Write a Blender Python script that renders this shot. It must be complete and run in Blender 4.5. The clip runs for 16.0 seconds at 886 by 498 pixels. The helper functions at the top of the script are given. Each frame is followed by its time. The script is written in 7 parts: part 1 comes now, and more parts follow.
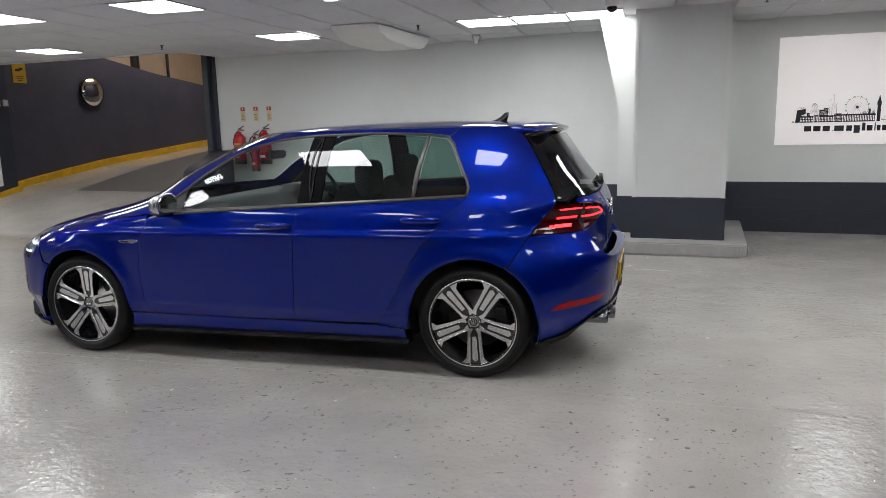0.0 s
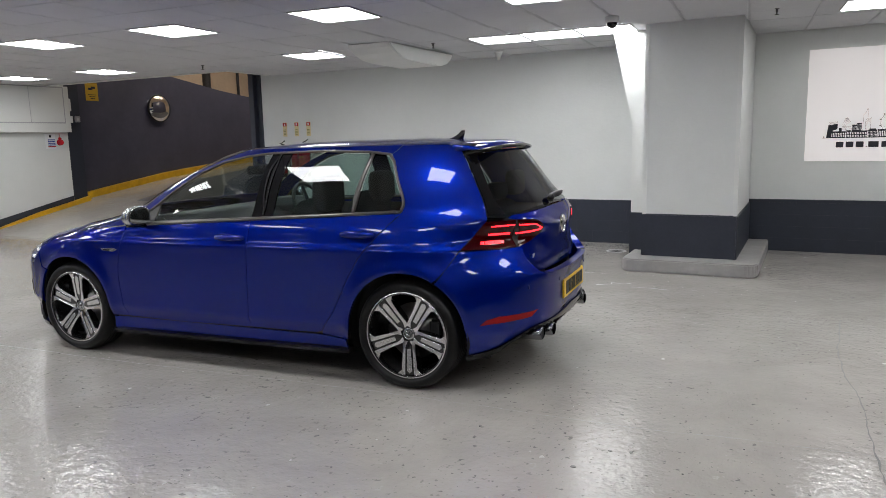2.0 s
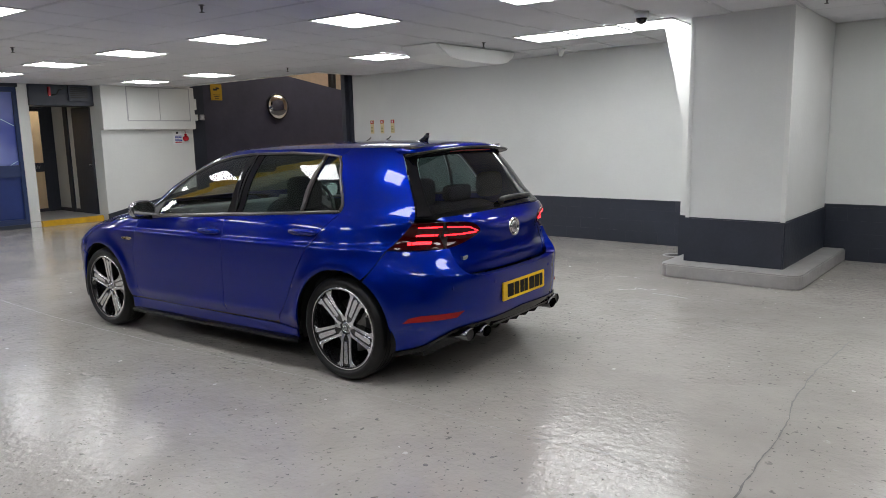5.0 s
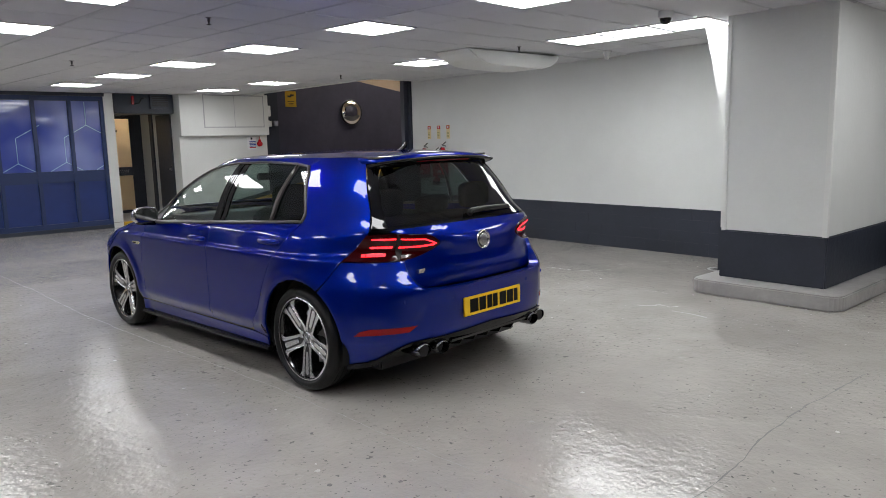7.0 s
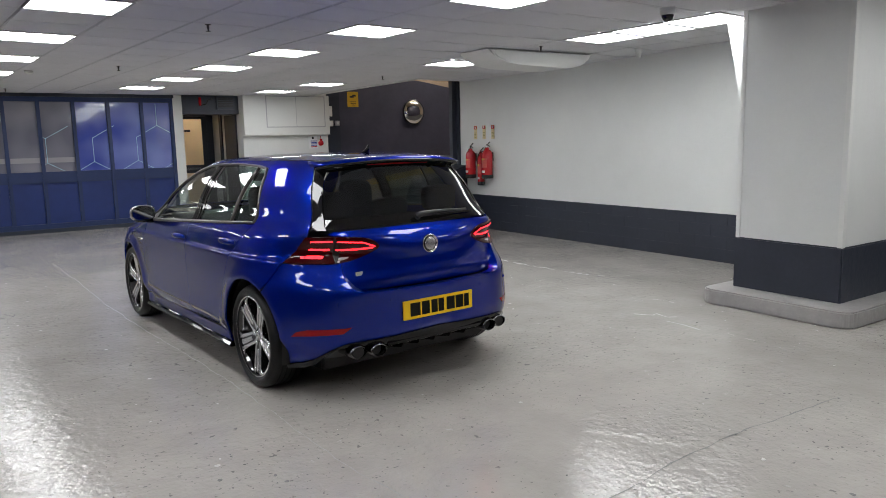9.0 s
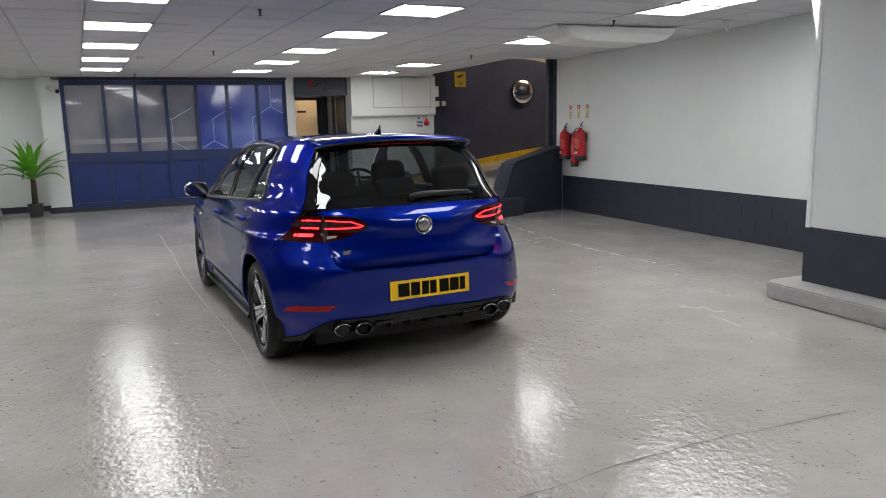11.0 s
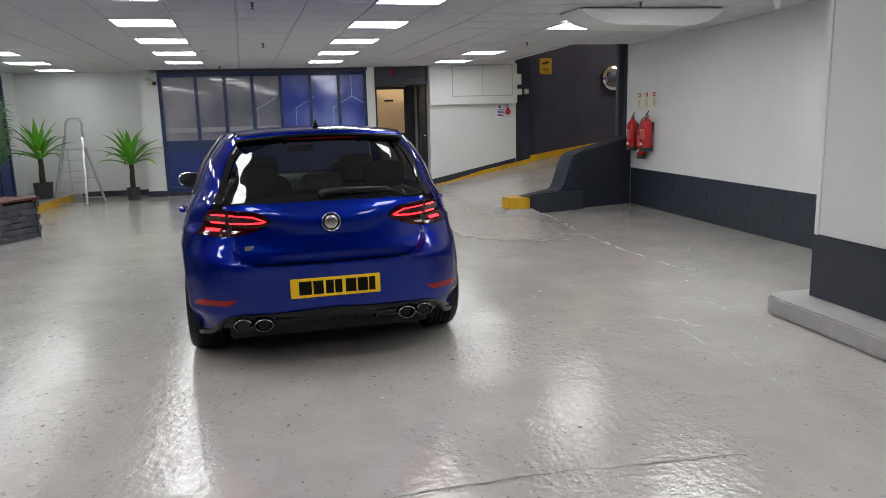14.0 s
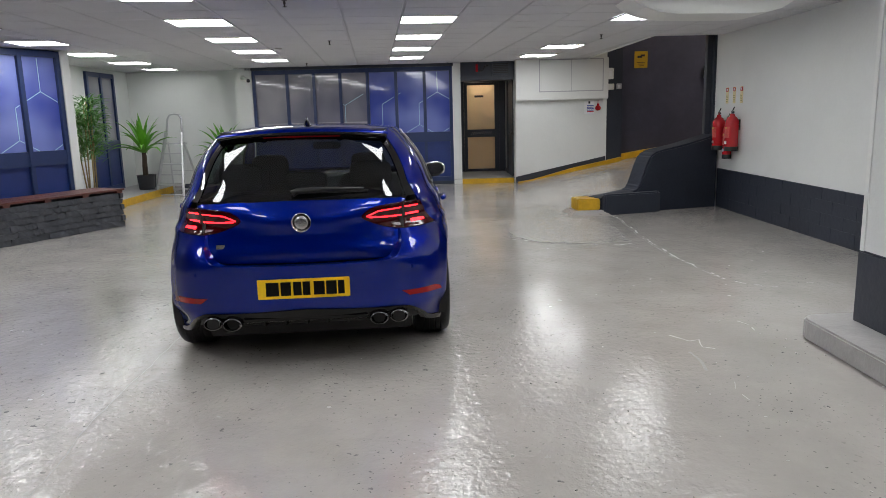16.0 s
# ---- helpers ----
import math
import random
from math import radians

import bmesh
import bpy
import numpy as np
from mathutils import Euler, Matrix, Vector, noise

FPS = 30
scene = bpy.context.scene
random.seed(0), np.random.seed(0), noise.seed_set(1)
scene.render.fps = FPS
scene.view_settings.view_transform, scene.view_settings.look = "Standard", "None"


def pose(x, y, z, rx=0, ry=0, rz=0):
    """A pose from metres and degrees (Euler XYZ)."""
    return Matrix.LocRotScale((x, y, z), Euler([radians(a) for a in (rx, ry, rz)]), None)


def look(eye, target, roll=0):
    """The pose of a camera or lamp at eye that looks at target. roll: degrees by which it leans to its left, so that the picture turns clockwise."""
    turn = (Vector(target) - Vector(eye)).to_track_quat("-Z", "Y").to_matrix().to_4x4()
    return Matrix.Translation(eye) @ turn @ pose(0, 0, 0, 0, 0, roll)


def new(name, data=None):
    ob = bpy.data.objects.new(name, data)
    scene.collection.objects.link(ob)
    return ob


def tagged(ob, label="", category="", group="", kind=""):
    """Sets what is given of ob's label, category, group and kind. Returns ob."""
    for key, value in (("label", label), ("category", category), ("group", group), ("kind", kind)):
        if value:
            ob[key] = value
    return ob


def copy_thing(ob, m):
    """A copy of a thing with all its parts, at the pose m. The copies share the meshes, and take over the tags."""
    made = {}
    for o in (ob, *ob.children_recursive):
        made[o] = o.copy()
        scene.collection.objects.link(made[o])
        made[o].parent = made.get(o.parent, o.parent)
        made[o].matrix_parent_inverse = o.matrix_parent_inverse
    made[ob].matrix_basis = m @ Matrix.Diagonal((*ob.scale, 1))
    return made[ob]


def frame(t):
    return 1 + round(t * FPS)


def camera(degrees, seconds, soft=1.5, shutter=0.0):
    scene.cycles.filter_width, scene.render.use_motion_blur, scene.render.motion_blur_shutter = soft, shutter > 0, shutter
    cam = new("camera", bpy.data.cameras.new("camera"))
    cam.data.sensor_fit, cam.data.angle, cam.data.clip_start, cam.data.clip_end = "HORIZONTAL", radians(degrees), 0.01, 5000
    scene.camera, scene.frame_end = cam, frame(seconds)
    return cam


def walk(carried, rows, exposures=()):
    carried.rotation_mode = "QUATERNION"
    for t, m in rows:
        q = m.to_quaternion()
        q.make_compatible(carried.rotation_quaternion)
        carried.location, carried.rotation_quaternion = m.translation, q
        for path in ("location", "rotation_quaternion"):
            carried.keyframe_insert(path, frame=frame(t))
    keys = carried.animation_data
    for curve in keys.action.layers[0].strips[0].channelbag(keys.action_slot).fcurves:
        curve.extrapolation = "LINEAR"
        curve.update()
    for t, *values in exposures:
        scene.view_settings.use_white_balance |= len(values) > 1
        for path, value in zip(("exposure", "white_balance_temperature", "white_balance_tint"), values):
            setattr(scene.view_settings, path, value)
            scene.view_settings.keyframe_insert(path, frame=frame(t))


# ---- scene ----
cam = camera(63.5, 16.0, 0.8)
PATH = [
    (0, (0.491, 0.216, 1.397), (-0.193, 2.063, 1.051), -1.3),
    (0.5, (0.69, 0.242, 1.411), (-0.066, 2.061, 1.064), -1.3),
    (1, (0.886, 0.311, 1.417), (0.078, 2.109, 1.076), -1.3),
    (1.5, (1.076, 0.404, 1.419), (0.23, 2.188, 1.105), -1.3),
    (2, (1.304, 0.449, 1.408), (0.401, 2.207, 1.102), -1.3),
    (2.5, (1.505, 0.49, 1.417), (0.528, 2.204, 1.091), -1.3),
    (3, (1.707, 0.583, 1.422), (0.67, 2.26, 1.089), -1.4),
    (3.5, (1.886, 0.695, 1.427), (0.796, 2.342, 1.109), -1.4),
    (4, (2.089, 0.779, 1.427), (0.939, 2.385, 1.114), -1.4),
    (4.2, (2.171, 0.816, 1.428), (0.995, 2.403, 1.115), -1.4),
    (6.3, (2.811, 1.493, 1.452), (1.411, 2.885, 1.137), -1.3),
    (6.5, (2.871, 1.547, 1.446), (1.446, 2.914, 1.132), -1.4),
    (7, (2.974, 1.723, 1.458), (1.498, 3.039, 1.159), -1.4),
    (7.5, (3.089, 1.909, 1.462), (1.566, 3.176, 1.19), -1.3),
    (8, (3.266, 2.064, 1.467), (1.693, 3.27, 1.198), -1.3),
    (8.5, (3.411, 2.227, 1.467), (1.797, 3.374, 1.18), -1.3),
    (9, (3.522, 2.448, 1.47), (1.879, 3.549, 1.172), -1.3),
    (9.5, (3.612, 2.65, 1.456), (1.93, 3.691, 1.159), -1.3),
    (10, (3.754, 2.846, 1.457), (2.013, 3.779, 1.147), -1.3),
    (10.2, (3.79, 2.927, 1.455), (2.027, 3.814, 1.129), -1.3),
    (12.3, (3.996, 3.813, 1.448), (2.117, 4.42, 1.132), -1.4),
    (12.5, (3.997, 3.905, 1.452), (2.113, 4.492, 1.131), -1.4),
    (13, (4.009, 4.163, 1.472), (2.113, 4.71, 1.144), -1.4),
    (13.5, (4.075, 4.395, 1.45), (2.164, 4.883, 1.118), -1.4),
    (14, (4.109, 4.616, 1.459), (2.179, 4.986, 1.091), -1.5),
    (14.5, (4.059, 4.867, 1.463), (2.117, 5.171, 1.094), -1.4),
    (15, (3.988, 5.068, 1.461), (2.034, 5.311, 1.108), -1.3),
    (15.5, (4.007, 5.29, 1.461), (2.042, 5.425, 1.111), -1.4),
    (16, (3.983, 5.502, 1.455), (2.018, 5.531, 1.083), -1.5),
]
walk(cam, [(t, look(eye, target, roll)) for t, eye, target, roll in PATH])

# ---- world: a closed room, lit by its ceiling panels only ----
world = bpy.data.worlds.new("world")
scene.world = world
world.use_nodes = True
world.node_tree.nodes["Background"].inputs[0].default_value = (0.02, 0.02, 0.022, 1)
world.node_tree.nodes["Background"].inputs[1].default_value = 0.3
PANEL_LIGHT = 14.6
RAMP_LIGHT = 190.0
scene.view_settings.exposure = 0.0

# ---- materials ----
def material(name, color, rough=0.5, metal=0.0, noise_scale=0.0, noise_amount=0.0, bump=0.0, bump_scale=40.0, coat=0.0,
             emit=None, emit_strength=0.0, rough_var=0.0, stain=0.0, stain_scale=0.7, spec=0.5):
    m = bpy.data.materials.new(name)
    m.use_nodes = True
    nt = m.node_tree
    b = nt.nodes["Principled BSDF"]
    b.inputs["Base Color"].default_value = (*color, 1)
    b.inputs["Roughness"].default_value = rough
    b.inputs["Metallic"].default_value = metal
    b.inputs["Specular IOR Level"].default_value = spec
    b.inputs["Coat Weight"].default_value = coat
    b.inputs["Coat Roughness"].default_value = 0.02
    if emit:
        b.inputs["Emission Color"].default_value = (*emit, 1)
        b.inputs["Emission Strength"].default_value = emit_strength
    tc = nt.nodes.new("ShaderNodeTexCoord")
    link = nt.links.new

    def tex(scale, detail=4.0, rgh=0.55):
        n = nt.nodes.new("ShaderNodeTexNoise")
        n.inputs["Scale"].default_value, n.inputs["Detail"].default_value, n.inputs["Roughness"].default_value = scale, detail, rgh
        link(tc.outputs["Object"], n.inputs["Vector"])
        return n

    last = None
    if noise_amount or stain:
        mix = nt.nodes.new("ShaderNodeMix")
        mix.data_type = "RGBA"
        a = max(noise_amount, 0.001)
        mix.inputs[6].default_value = (*[c * (1 - a) for c in color], 1)
        mix.inputs[7].default_value = (*[min(1, c * (1 + a)) for c in color], 1)
        link(tex(noise_scale or 30).outputs[0], mix.inputs[0])
        last = mix.outputs[2]
        if stain:
            n2 = tex(stain_scale, 5.0, 0.65)
            ramp = nt.nodes.new("ShaderNodeMapRange")
            ramp.inputs[1].default_value, ramp.inputs[2].default_value = 0.38, 0.68
            ramp.inputs[3].default_value, ramp.inputs[4].default_value = 1 - stain, 1 + stain * 0.6
            link(n2.outputs[0], ramp.inputs[0])
            mul = nt.nodes.new("ShaderNodeVectorMath")
            mul.operation = "SCALE"
            link(last, mul.inputs[0])
            link(ramp.outputs[0], mul.inputs[3])
            last = mul.outputs[0]
        link(last, b.inputs["Base Color"])
    if rough_var:
        n3 = tex(3.0, 4.0, 0.6)
        r = nt.nodes.new("ShaderNodeMapRange")
        r.inputs[1].default_value, r.inputs[2].default_value = 0.3, 0.7
        r.inputs[3].default_value, r.inputs[4].default_value = max(0.02, rough - rough_var), rough + rough_var
        link(n3.outputs[0], r.inputs[0])
        link(r.outputs[0], b.inputs["Roughness"])
    if bump:
        n4 = tex(bump_scale, 3.0, 0.6)
        bp = nt.nodes.new("ShaderNodeBump")
        bp.inputs["Strength"].default_value, bp.inputs["Distance"].default_value = bump, 0.01
        link(n4.outputs[0], bp.inputs["Height"])
        link(bp.outputs[0], b.inputs["Normal"])
    return m


def glass_material(name, tint, gloss=1.0, ior=1.5):
    m = bpy.data.materials.new(name)
    m.use_nodes = True
    nt = m.node_tree
    nt.nodes.remove(nt.nodes["Principled BSDF"])
    tr = nt.nodes.new("ShaderNodeBsdfTransparent")
    tr.inputs[0].default_value = (*tint, 1)
    gl = nt.nodes.new("ShaderNodeBsdfGlossy")
    gl.inputs["Roughness"].default_value = 0.01
    # Schlick's curve, the same from both sides of the thin pane
    lw = nt.nodes.new("ShaderNodeLayerWeight")
    lw.inputs[0].default_value = 0.5
    pw = nt.nodes.new("ShaderNodeMath")
    pw.operation = "POWER"
    pw.inputs[1].default_value = 5.0
    nt.links.new(lw.outputs["Facing"], pw.inputs[0])
    fr = nt.nodes.new("ShaderNodeMath")
    fr.operation = "MULTIPLY_ADD"
    base = 2 * ((ior - 1) / (ior + 1)) ** 2
    fr.inputs[1].default_value, fr.inputs[2].default_value = 1 - base, base
    nt.links.new(pw.outputs[0], fr.inputs[0])
    mix = nt.nodes.new("ShaderNodeMixShader")
    nt.links.new(fr.outputs[0], mix.inputs[0])
    nt.links.new(tr.outputs[0], mix.inputs[1])
    nt.links.new(gl.outputs[0], mix.inputs[2])
    nt.links.new(mix.outputs[0], nt.nodes["Material Output"].inputs[0])
    return m


def floor_material():
    m = bpy.data.materials.new("painted concrete floor")
    m.use_nodes = True
    nt = m.node_tree
    b = nt.nodes["Principled BSDF"]
    link = nt.links.new
    tc = nt.nodes.new("ShaderNodeTexCoord")

    def tex(scale, detail, rgh, kind="ShaderNodeTexNoise"):
        n = nt.nodes.new(kind)
        n.inputs["Scale"].default_value = scale
        if kind == "ShaderNodeTexNoise":
            n.inputs["Detail"].default_value, n.inputs["Roughness"].default_value = detail, rgh
        link(tc.outputs["Object"], n.inputs["Vector"])
        return n

    def span(src, a, z, lo, hi):
        r = nt.nodes.new("ShaderNodeMapRange")
        r.inputs[1].default_value, r.inputs[2].default_value, r.inputs[3].default_value, r.inputs[4].default_value = a, z, lo, hi
        link(src, r.inputs[0])
        return r.outputs[0]

    def times(a, c):
        n = nt.nodes.new("ShaderNodeMath")
        n.operation = "MULTIPLY"
        link(a, n.inputs[0])
        link(c, n.inputs[1])
        return n.outputs[0]

    def plus(a, c):
        n = nt.nodes.new("ShaderNodeMath")
        n.operation = "ADD"
        link(a, n.inputs[0])
        link(c, n.inputs[1])
        return n.outputs[0]

    big, mid, fine = tex(0.55, 5, 0.6), tex(2.6, 5, 0.6), tex(34, 3, 0.5)
    tone = times(span(big.outputs[0], 0.3, 0.7, 0.88, 1.1), span(mid.outputs[0], 0.3, 0.7, 0.92, 1.06))
    col = nt.nodes.new("ShaderNodeVectorMath")
    col.operation = "SCALE"
    col.inputs[0].default_value = FLOOR_GREY
    link(tone, col.inputs[3])
    # small dark pits and chips in the paint
    chips = tex(42, 1.0, 0.5)
    pit = times(span(chips.outputs[0], 0.70, 0.725, 0.0, 0.8), span(tex(1.6, 2, 0.5).outputs[0], 0.42, 0.60, 0.15, 1.0))
    mix = nt.nodes.new("ShaderNodeMix")
    mix.data_type = "RGBA"
    mix.inputs[7].default_value = (0.12, 0.115, 0.11, 1)
    link(pit, mix.inputs[0])
    link(col.outputs[0], mix.inputs[6])
    # relief: long undulation, and a hammered skin that is coarse in patches
    rough_patch = span(tex(0.7, 2, 0.5).outputs[0], 0.42, 0.60, 0.50, 1.0)
    # the older bay south of the long joint was laid rougher
    axes = nt.nodes.new("ShaderNodeSeparateXYZ")
    link(tc.outputs["Object"], axes.inputs[0])
    bay = nt.nodes.new("ShaderNodeMath")
    bay.operation = "MAXIMUM"
    link(rough_patch, bay.inputs[0])
    link(span(axes.outputs[1], 3.72, 3.95, 0.82, 0.0), bay.inputs[1])
    rough_patch = bay.outputs[0]
    # the worst patches, where the screed was laid roughly
    for px, py, pr in ROUGH_PATCHES:
        d = nt.nodes.new("ShaderNodeVectorMath")
        d.operation = "DISTANCE"
        d.inputs[1].default_value = (px, py, 0)
        link(tc.outputs["Object"], d.inputs[0])
        wob = plus(d.outputs["Value"], span(mid.outputs[0], 0.3, 0.7, -0.35 * pr, 0.35 * pr))
        mx = nt.nodes.new("ShaderNodeMath")
        mx.operation = "MAXIMUM"
        link(rough_patch, mx.inputs[0])
        link(span(wob, pr * 0.5, pr, 1.0, 0.0), mx.inputs[1])
        rough_patch = mx.outputs[0]
    pebble = tex(30, 2.5, 0.6)
    swell, lumps, grit = tex(1.1, 1, 0.4), tex(17, 2.5, 0.55), tex(90, 1, 0.5)
    relief = plus(times(lumps.outputs[0], span(rough_patch, 0, 1, 0.0, FLOOR_BUMP[0])), times(pebble.outputs[0], span(rough_patch, 0, 1, 0.0, FLOOR_BUMP[3])))
    base = plus(times(swell.outputs[0], span(rough_patch, 0, 1, FLOOR_BUMP[1], FLOOR_BUMP[1])), times(grit.outputs[0], span(rough_patch, 0, 1, FLOOR_BUMP[2], FLOOR_BUMP[2] * 2)))
    # wrinkles with sharp ridges where the paint lies thick on the rough screed
    fold = nt.nodes.new("ShaderNodeMath")
    fold.operation = "PINGPONG"
    fold.inputs[1].default_value = 0.11
    link(tex(9.0, 3.0, 0.55).outputs[0], fold.inputs[0])
    wrinkle = times(fold.outputs[0], span(rough_patch, 0.80, 1.0, 0.0, FLOOR_RIDGE))
    height = plus(plus(relief, base), wrinkle)
    # the rough screed is chipped dark and scuffed pale, and its paint is glossier
    worst = span(rough_patch, 0.55, 1.0, 0.0, 1.0)
    chip2 = times(span(tex(24, 2.0, 0.6).outputs[0], 0.65, 0.71, 0.0, 0.8), worst)
    scuff = times(span(tex(11, 4.0, 0.7).outputs[0], 0.64, 0.72, 0.0, 0.5), worst)
    last = mix.outputs[2]
    for mask, tint in ((scuff, (0.56, 0.55, 0.53, 1)), (chip2, (0.17, 0.165, 0.16, 1))):
        mx2 = nt.nodes.new("ShaderNodeMix")
        mx2.data_type = "RGBA"
        mx2.inputs[7].default_value = tint
        link(mask, mx2.inputs[0])
        link(last, mx2.inputs[6])
        last = mx2.outputs[2]
    link(last, b.inputs["Base Color"])
    link(plus(span(mid.outputs[0], 0.3, 0.7, FLOOR_ROUGH[0], FLOOR_ROUGH[1]), span(rough_patch, 0, 1, 0.0, -0.06)), b.inputs["Roughness"])
    bp = nt.nodes.new("ShaderNodeBump")
    bp.inputs["Strength"].default_value, bp.inputs["Distance"].default_value = 1.0, 1.0
    link(height, bp.inputs["Height"])
    link(bp.outputs[0], b.inputs["Normal"])
    return m


FLOOR_GREY = (0.42, 0.395, 0.368)
FLOOR_ROUGH = (0.06, 0.11)
FLOOR_RIDGE = 0.0030
FLOOR_BUMP = (0.0036, 0.006, 0.00025, 0.0026)
ROUGH_PATCHES = ((0.75, 4.3, 0.6), (1.2, 5.4, 0.6), (0.65, 3.5, 1.1), (-0.1, 6.0, 0.9), (1.1, 6.1, 0.8), (-2.6, 1.6, 1.2), (1.6, 5.7, 0.8), (-0.9, 2.2, 0.9), (-3.9, 7.3, 0.9), (-5.5, 7.2, 1.2), (0.7, 1.6, 1.0))
M_FLOOR = floor_material()
M_WALL = material("light grey wall paint", (0.715, 0.730, 0.715), 0.55, noise_scale=60, noise_amount=0.02, bump=0.25, bump_scale=25, stain=0.05)
M_WHITE = material("white paint", (0.74, 0.75, 0.73), 0.5, noise_scale=40, noise_amount=0.02, bump=0.1, bump_scale=30, stain=0.03)
M_NAVY = material("dark navy paint", (0.032, 0.038, 0.055), 0.42, noise_scale=30, noise_amount=0.15, bump=0.35, bump_scale=14, stain=0.2)
M_NAVYMATT = material("flat dark navy paint", (0.030, 0.036, 0.052), 0.7, noise_scale=30, noise_amount=0.15, bump=0.35, bump_scale=14, stain=0.2, spec=0.25)
M_RAMPWALL = material("dark ramp wall paint", (0.056, 0.055, 0.082), 0.45, noise_scale=8, noise_amount=0.15, bump=0.3, bump_scale=6, stain=0.25)
M_YELLOW = material("yellow kerb paint", (0.62, 0.36, 0.01), 0.45, noise_scale=20, noise_amount=0.12, bump=0.3, bump_scale=30, stain=0.2, stain_scale=4)
M_PLINTH = material("grey plinth paint", (0.40, 0.39, 0.38), 0.35, noise_scale=12, noise_amount=0.08, bump=0.4, bump_scale=18, stain=0.12, stain_scale=3)
M_TILE = material("ceiling tile", (0.62, 0.62, 0.64), 0.85, noise_scale=120, noise_amount=0.06, bump=0.2, bump_scale=160, stain=0.05)
M_TBAR = material("ceiling grid", (0.45, 0.45, 0.47), 0.5)
M_LED = material("light diffuser", (0.9, 0.9, 0.9), 0.5, emit=(0.97, 0.985, 1.0), emit_strength=PANEL_LIGHT)
M_LEDDIM = material("dim light diffuser", (0.9, 0.9, 0.9), 0.5, emit=(0.97, 0.985, 1.0), emit_strength=PANEL_LIGHT * 0.3)
M_LEDWORN = material("aged light diffuser", (0.9, 0.9, 0.9), 0.5, emit=(0.97, 0.985, 1.0), emit_strength=PANEL_LIGHT * 0.76)
M_LEDRIM = material("grey light frame", (0.45, 0.45, 0.46), 0.5)
M_BLUEFRAME = material("dark blue painted timber", (0.015, 0.032, 0.105), 0.4, noise_scale=20, noise_amount=0.1, bump=0.1)
M_BLUEPANEL = material("blue painted panel", (0.012, 0.032, 0.16), 0.42, noise_scale=6, noise_amount=0.12, bump=0.08, stain=0.1, stain_scale=2)
M_BEIGE = material("beige plaster", (0.55, 0.43, 0.31), 0.7, noise_scale=10, noise_amount=0.08, bump=0.2, stain=0.15)
M_TARMAC = material("dark ramp surface", (0.062, 0.060, 0.062), 0.6, noise_scale=60, noise_amount=0.25, bump=0.5, bump_scale=70, stain=0.1)
M_CHROME = material("chrome", (0.82, 0.82, 0.84), 0.08, 1.0)
M_ALU = material("brushed aluminium", (0.58, 0.58, 0.60), 0.35, 0.8, noise_scale=80, noise_amount=0.05)
M_RED = material("red enamel", (0.50, 0.012, 0.02), 0.25, coat=0.4)
M_BLACK = material("black plastic", (0.006, 0.006, 0.0065), 0.45, noise_scale=90, noise_amount=0.2, bump=0.1, bump_scale=200)
M_SATINBLACK = material("satin black plastic", (0.003, 0.003, 0.0035), 0.16, spec=0.35)
M_GLOSSBLACK = material("gloss black", (0.004, 0.004, 0.005), 0.05, coat=1.0, spec=0.0)
M_PAPER = material("white printed card", (0.78, 0.79, 0.8), 0.5)
M_INK = material("dark ink", (0.012, 0.014, 0.022), 0.5)
M_PLATEINK = material("black plate print", (0.003, 0.003, 0.003), 0.4, spec=0.2)
M_SIGNYELLOW = material("yellow sign", (0.52, 0.32, 0.02), 0.4)
M_BRICK = material("grey painted stone", (0.055, 0.06, 0.072), 0.5, noise_scale=20, noise_amount=0.25, bump=0.9, bump_scale=16, stain=0.25, stain_scale=5)
M_WOODRED = material("red-brown stained timber", (0.10, 0.03, 0.022), 0.5, noise_scale=25, noise_amount=0.3, bump=0.3)
M_POT = material("dark grey pot", (0.03, 0.031, 0.034), 0.5, noise_scale=30, noise_amount=0.15)
M_TRUNK = material("palm trunk", (0.055, 0.035, 0.022), 0.85, noise_scale=60, noise_amount=0.4, bump=1.0, bump_scale=50)
M_LEAF = material("palm leaf", (0.11, 0.36, 0.02), 0.4, noise_scale=12, noise_amount=0.4)
M_BAMBOO = material("bamboo leaf", (0.085, 0.25, 0.035), 0.45, noise_scale=12, noise_amount=0.4)
M_CANE = material("bamboo cane", (0.34, 0.25, 0.11), 0.5, noise_scale=20, noise_amount=0.3)
# car
M_PAINT = material("deep blue metallic paint", (0.0, 0.0120, 0.250), 0.38, 0.80, noise_scale=900, noise_amount=0.3, coat=0.92, spec=0.0)
M_PAINT.node_tree.nodes["Principled BSDF"].inputs["Specular Tint"].default_value = (0.0, 0.004, 0.10, 1)
M_TYRE = material("tyre rubber", (0.007, 0.007, 0.0075), 0.42, spec=0.28, noise_scale=60, noise_amount=0.2, bump=0.15, bump_scale=120)
M_RIM = material("diamond-turned alloy", (0.84, 0.84, 0.85), 0.25, 1.0, noise_scale=40, noise_amount=0.05)
M_RIMBLACK = material("black alloy paint", (0.010, 0.010, 0.011), 0.12, coat=1.0)
M_DISC = material("brake disc steel", (0.30, 0.29, 0.28), 0.35, 1.0, noise_scale=50, noise_amount=0.15)
M_TRIM = material("dark satin window trim", (0.11, 0.105, 0.10), 0.3, 0.6)
M_GLASS = glass_material("car window glass", (0.80, 0.87, 0.84))
M_GLASSTINT = glass_material("tinted rear glass", (0.25, 0.28, 0.29))
M_SEAT = material("black seat fabric", (0.011, 0.011, 0.012), 0.8, noise_scale=80, noise_amount=0.3, bump=0.3, bump_scale=120)
